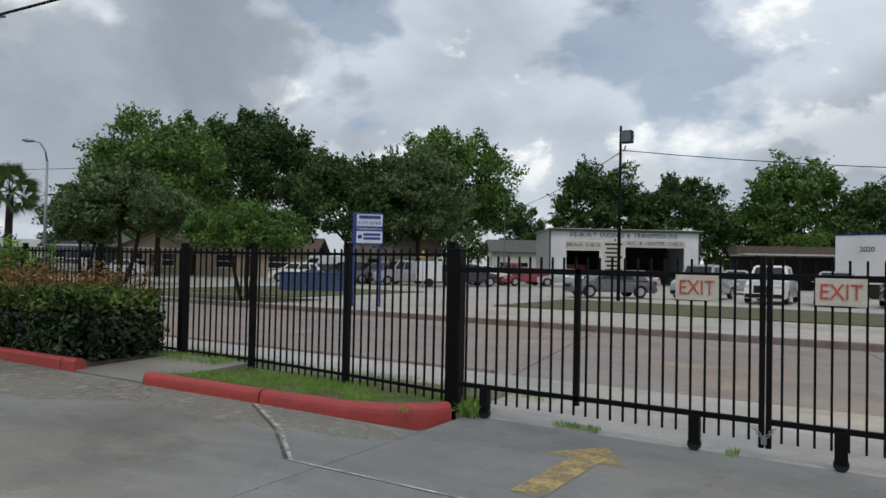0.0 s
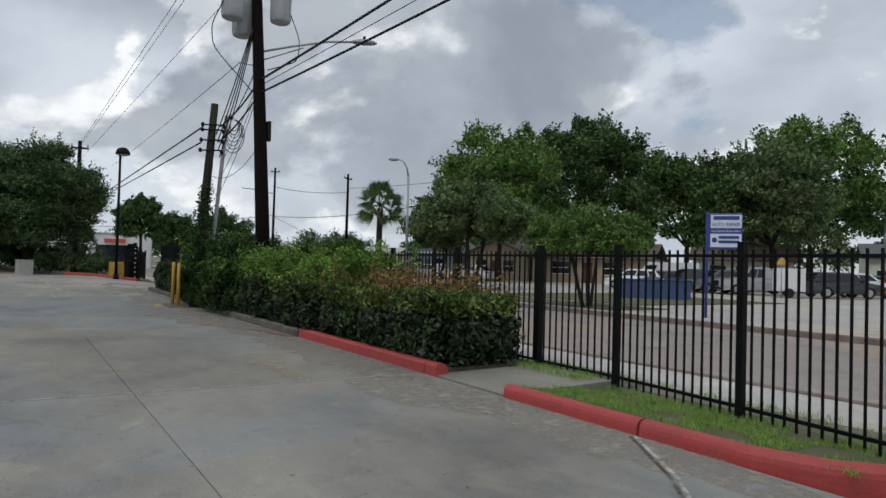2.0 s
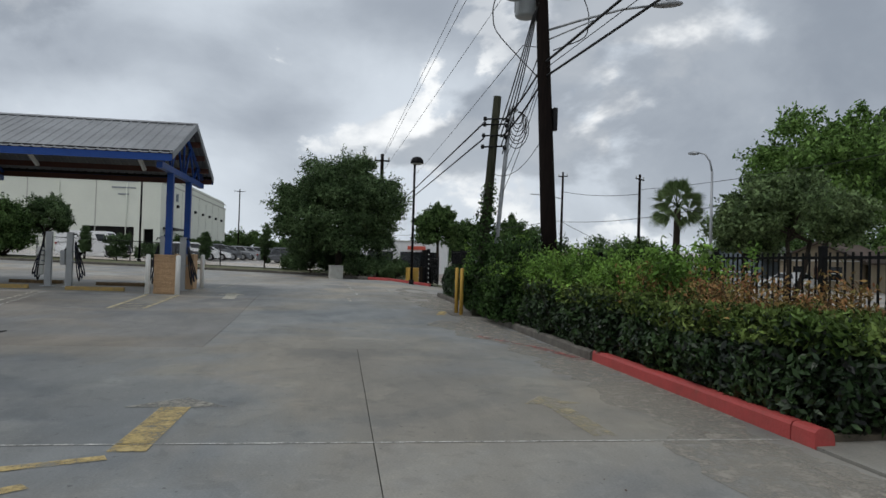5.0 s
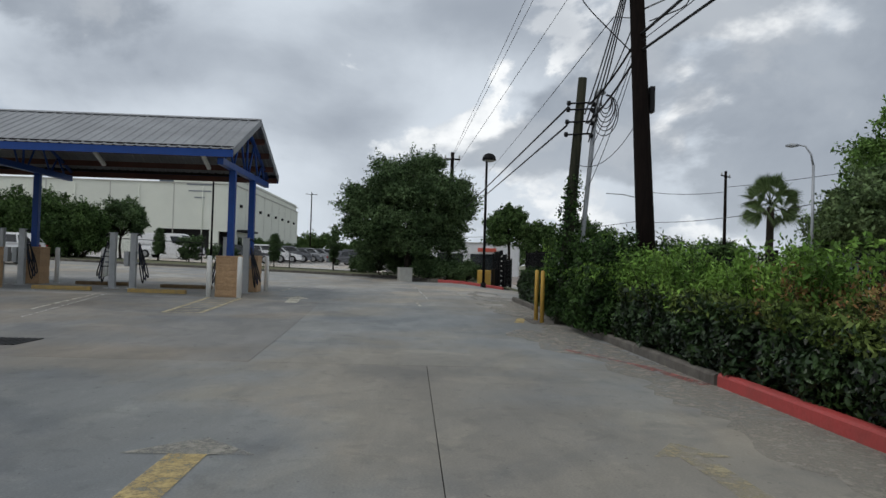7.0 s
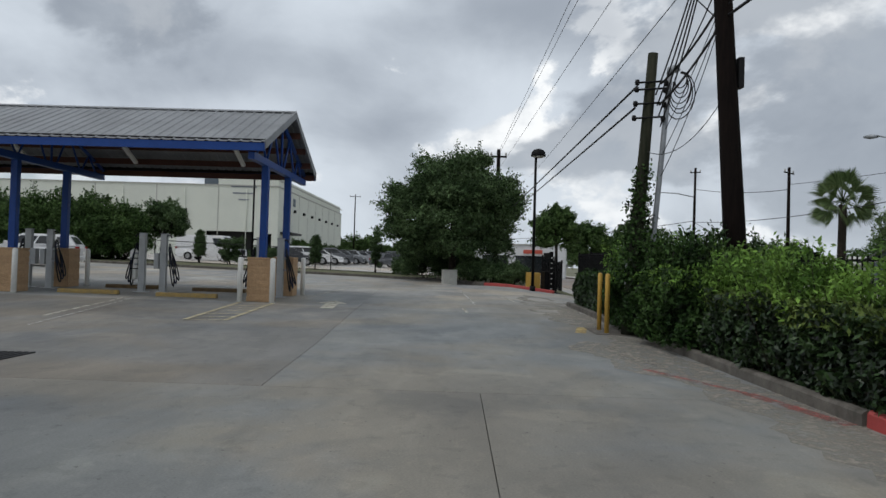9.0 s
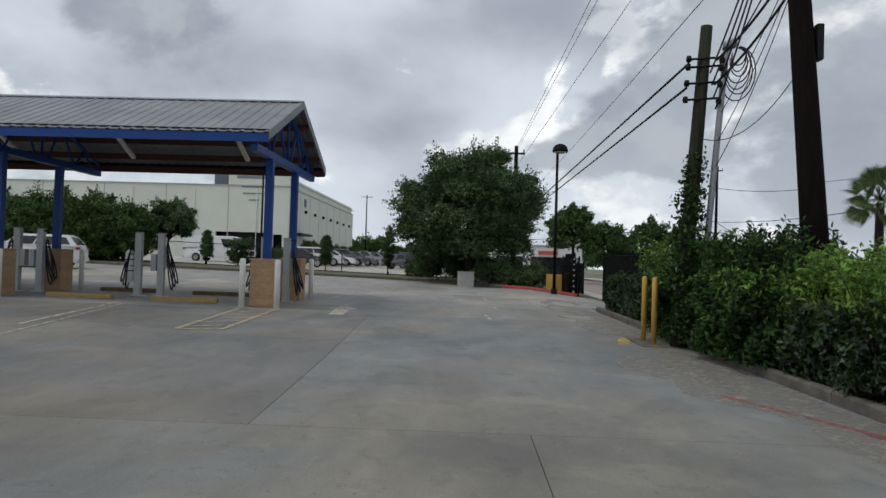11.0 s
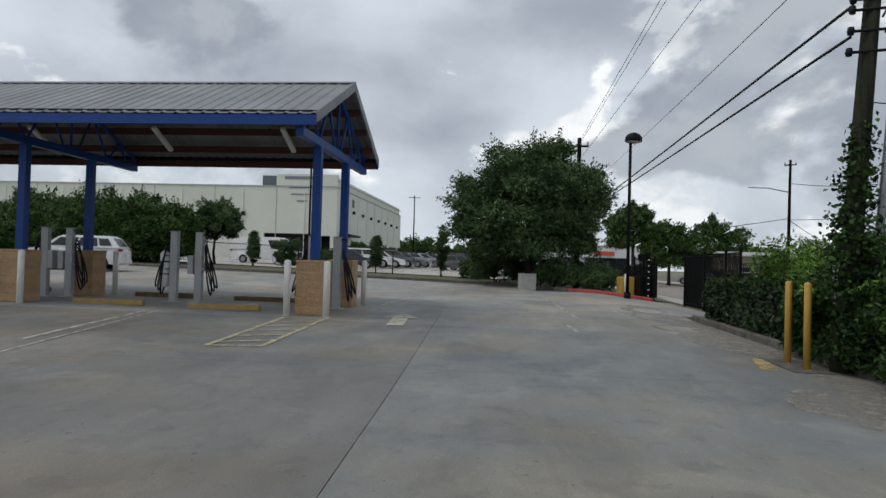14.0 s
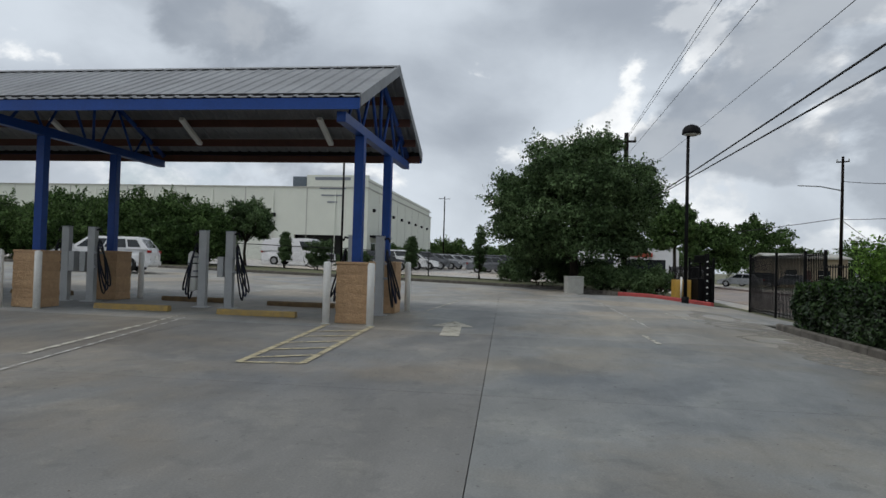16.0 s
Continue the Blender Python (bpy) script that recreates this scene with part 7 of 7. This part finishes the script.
tube([(0, 0, 4.9), (0.3, 2.6, 5.3), (0.9, 5.0, 4.7), (1.3, 6.4, 3.65), (1.68, 7.05, 3.03)], [0.09, 0.06, 0.035, 0.015, 0.005], 7, lb)
rg5 = np.random.default_rng(301)
tp = []
for k in range(40):
    u = k / 39
    a = Vector((1.1, 5.7, 4.25)).lerp(Vector((1.68, 7.05, 3.03)), u) if u > 0.4 else Vector((0.9, 5.0, 4.7)).lerp(Vector((1.3, 6.4, 3.65)), u / 0.4)
    e = a + Vector((rg5.normal() * 0.2, rg5.normal() * 0.2, -0.12 + rg5.normal() * 0.1))
    tube([a, e], [0.006, 0.002], 4, lb)
    for f in (0.25, 0.5, 0.7, 0.85, 1.0):
        for _ in range(4):
            tp.append(np.array(a.lerp(e, f)) + rg5.normal(size=3) * 0.05)
part("limb", lb, M_BARK, ot)
tp = np.array(tp)
tagged(leaves("limb_foliage", tp, np.tile((0, 0, 1.0), (len(tp), 1)), 0.105, M_OAK, ot, rng=rg5, aspect=0.36, flatness=-0.6), "", kind="stuff")

# ---- concrete slabs of the lot (last) ----
lot = part("lot_pavement", with_mat(sheet(spread(-49.2, 30, (-49.2, 8), 2.0, 0), [-46, -36, -30, -25, -20, -16, -12, -8, -4, 0, 2, 4, 5.3], lambda x, y: gz(x, y) - 0.035, 0.1), M_JOINT), None)
tagged(lot, "grey concrete forecourt with joints and worn stains", "forecourt", kind="structure")
GAP = 0.004


def slab(x0, x1, ya, yb, ya2=None, yb2=None, material=M_SLAB):
    """One slab; the y bounds may differ at x0 and x1."""
    ya2, yb2 = ya if ya2 is None else ya2, yb if yb2 is None else yb2
    nx, ny = max(2, int((x1 - x0) / 1.2) + 1), max(2, int((yb - ya) / 1.2) + 1)
    vs, fs = [], []
    for j in range(ny):
        for i in range(nx):
            u, w = i / (nx - 1), j / (ny - 1)
            x = x0 + GAP + (x1 - x0 - 2 * GAP) * u
            lo, hi = ya + (ya2 - ya) * u + GAP, yb + (yb2 - yb) * u - GAP
            y = lo + (hi - lo) * w
            vs.append((x, y, gz(x, y)))
    for j in range(ny - 1):
        for i in range(nx - 1):
            k = j * nx + i
            fs.append((k, k + 1, k + nx + 1, k + nx))
    rim = list(range(nx)) + [j * nx + nx - 1 for j in range(1, ny)] + [(ny - 1) * nx + i for i in range(nx - 2, -1, -1)] + [j * nx for j in range(ny - 2, 0, -1)]
    b = len(vs)
    vs += [(vs[i][0], vs[i][1], vs[i][2] - 0.03) for i in rim]
    n = len(rim)
    fs += [(rim[k], b + k, b + (k + 1) % n, rim[(k + 1) % n]) for k in range(n)]
    me = bpy.data.meshes.new("slab")
    me.from_pydata(vs, [], fs)
    me.materials.append(material)
    ob = new("slab", me)
    ob.parent = lot


def south(x):
    """The long joint west of the cross joint drifts slightly."""
    return -0.68 - 0.05 * max(0.0, -15 - x)


for x0, x1 in ((-9.2, -3.45), (-15.0, -9.2)):
    for ya, yb in ((1.72, 5.28), (-4.1, 1.72), (-9.9, -4.1), (-15.7, -9.9), (-21.5, -15.7), (-30, -21.5)):
        slab(x0, x1, ya, yb, material=M_SLAB if x1 > -9 else M_SLABW)
for x0, x1 in ((-3.45, 2.3), (2.3, 8.0)):
    for ya, yb in ((3.92, 6.15), (-2.0, 3.92), (-7.8, -2.0), (-13.6, -7.8), (-30, -13.6)):
        slab(x0, x1, ya, yb)
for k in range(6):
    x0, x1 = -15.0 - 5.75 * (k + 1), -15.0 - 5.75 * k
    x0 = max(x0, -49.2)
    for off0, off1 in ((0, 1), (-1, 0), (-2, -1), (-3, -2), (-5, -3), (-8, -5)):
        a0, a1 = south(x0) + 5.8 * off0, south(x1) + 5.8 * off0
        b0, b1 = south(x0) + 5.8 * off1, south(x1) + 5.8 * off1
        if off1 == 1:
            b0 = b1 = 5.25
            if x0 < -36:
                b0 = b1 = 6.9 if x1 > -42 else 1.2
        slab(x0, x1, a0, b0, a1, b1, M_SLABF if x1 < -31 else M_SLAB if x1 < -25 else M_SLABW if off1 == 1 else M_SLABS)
for a, b, w in (((-9.2, -2.5), (-9.2, 5.2), 0.03), ((-5.49, 5.24), (-4.5, 4.6), 0.032), ((-4.5, 4.6), (-3.75, 3.95), 0.032), ((-3.75, 3.93), (1.5, 3.93), 0.025)):
    paint("joint_sealant", strip(a, b, w, gz, 0.006, 10), M_SEAL, "pale broken sealant in a slab joint")

for a, b in (((-5.5, 5.2), (-4.53, 4.56)), ((-4.53, 4.56), (-3.78, 3.93))):
    paint("joint_crack", strip(a, b, 0.03, gz, 0.0085, 10), M_CRACK, "dark gap beside broken joint sealant")

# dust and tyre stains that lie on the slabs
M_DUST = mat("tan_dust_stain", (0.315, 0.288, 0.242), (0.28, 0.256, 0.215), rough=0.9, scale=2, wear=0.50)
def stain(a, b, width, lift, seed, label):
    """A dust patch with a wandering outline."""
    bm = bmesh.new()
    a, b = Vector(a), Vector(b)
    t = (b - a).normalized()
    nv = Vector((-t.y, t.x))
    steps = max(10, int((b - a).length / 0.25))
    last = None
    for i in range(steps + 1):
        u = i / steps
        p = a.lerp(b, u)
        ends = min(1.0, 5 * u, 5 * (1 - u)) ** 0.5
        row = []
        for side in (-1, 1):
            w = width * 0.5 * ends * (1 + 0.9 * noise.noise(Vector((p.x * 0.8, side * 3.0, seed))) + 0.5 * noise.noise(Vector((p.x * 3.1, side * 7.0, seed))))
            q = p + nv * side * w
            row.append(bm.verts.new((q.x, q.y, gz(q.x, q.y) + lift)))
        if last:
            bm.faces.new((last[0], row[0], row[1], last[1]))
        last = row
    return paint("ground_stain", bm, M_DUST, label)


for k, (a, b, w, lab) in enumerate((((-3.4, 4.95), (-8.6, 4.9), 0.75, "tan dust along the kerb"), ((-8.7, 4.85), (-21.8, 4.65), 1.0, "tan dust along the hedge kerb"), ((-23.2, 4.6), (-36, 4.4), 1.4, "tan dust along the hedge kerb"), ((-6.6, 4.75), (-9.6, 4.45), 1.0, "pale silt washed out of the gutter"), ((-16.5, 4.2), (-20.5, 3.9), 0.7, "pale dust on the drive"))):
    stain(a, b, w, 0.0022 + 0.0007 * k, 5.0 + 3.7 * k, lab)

# fallen leaves and grit
rng = np.random.default_rng(77)
n = 170
p = np.stack([rng.uniform(-34, -3, n), rng.uniform(-6, 5.2, n) ** 1, np.zeros(n)], 1)
p[: n // 2, 1] = 5.2 - rng.random(n // 2) ** 2 * 2.2
p[:, 2] = [gz(a, b) + 0.012 for a, b, _ in p]
M_LITTER = leaf_mat("dry_leaf", (0.07, 0.045, 0.025), (0.11, 0.075, 0.04), 0.4, 0.0)
q = np.stack([rng.normal(-22.35, 0.5, 170), rng.normal(4.85, 0.2, 170), np.zeros(170)], 1)
q2 = np.stack([rng.uniform(-31, -9, 620), 5.19 - rng.random(620) ** 2 * 0.6, np.zeros(620)], 1)
q = np.concatenate([q, q2])
q[:, 2] = [gz(a, b) + 0.025 for a, b, _ in q]
p = np.concatenate([p, q])
n = len(p)
litter = tagged(leaves("leaf_litter", p, np.tile((0, 0, 1.0), (n, 1)), 0.032, M_LITTER, rng=rng, aspect=0.45, flatness=0.0), "scattered dry leaves and twigs on the concrete", "leaf litter", kind="stuff")
for v in litter.data.vertices:
    g_ = gz(v.co.x, v.co.y)
    v.co.z = g_ + 0.008 + abs(v.co.z - g_ - 0.02) * 0.2
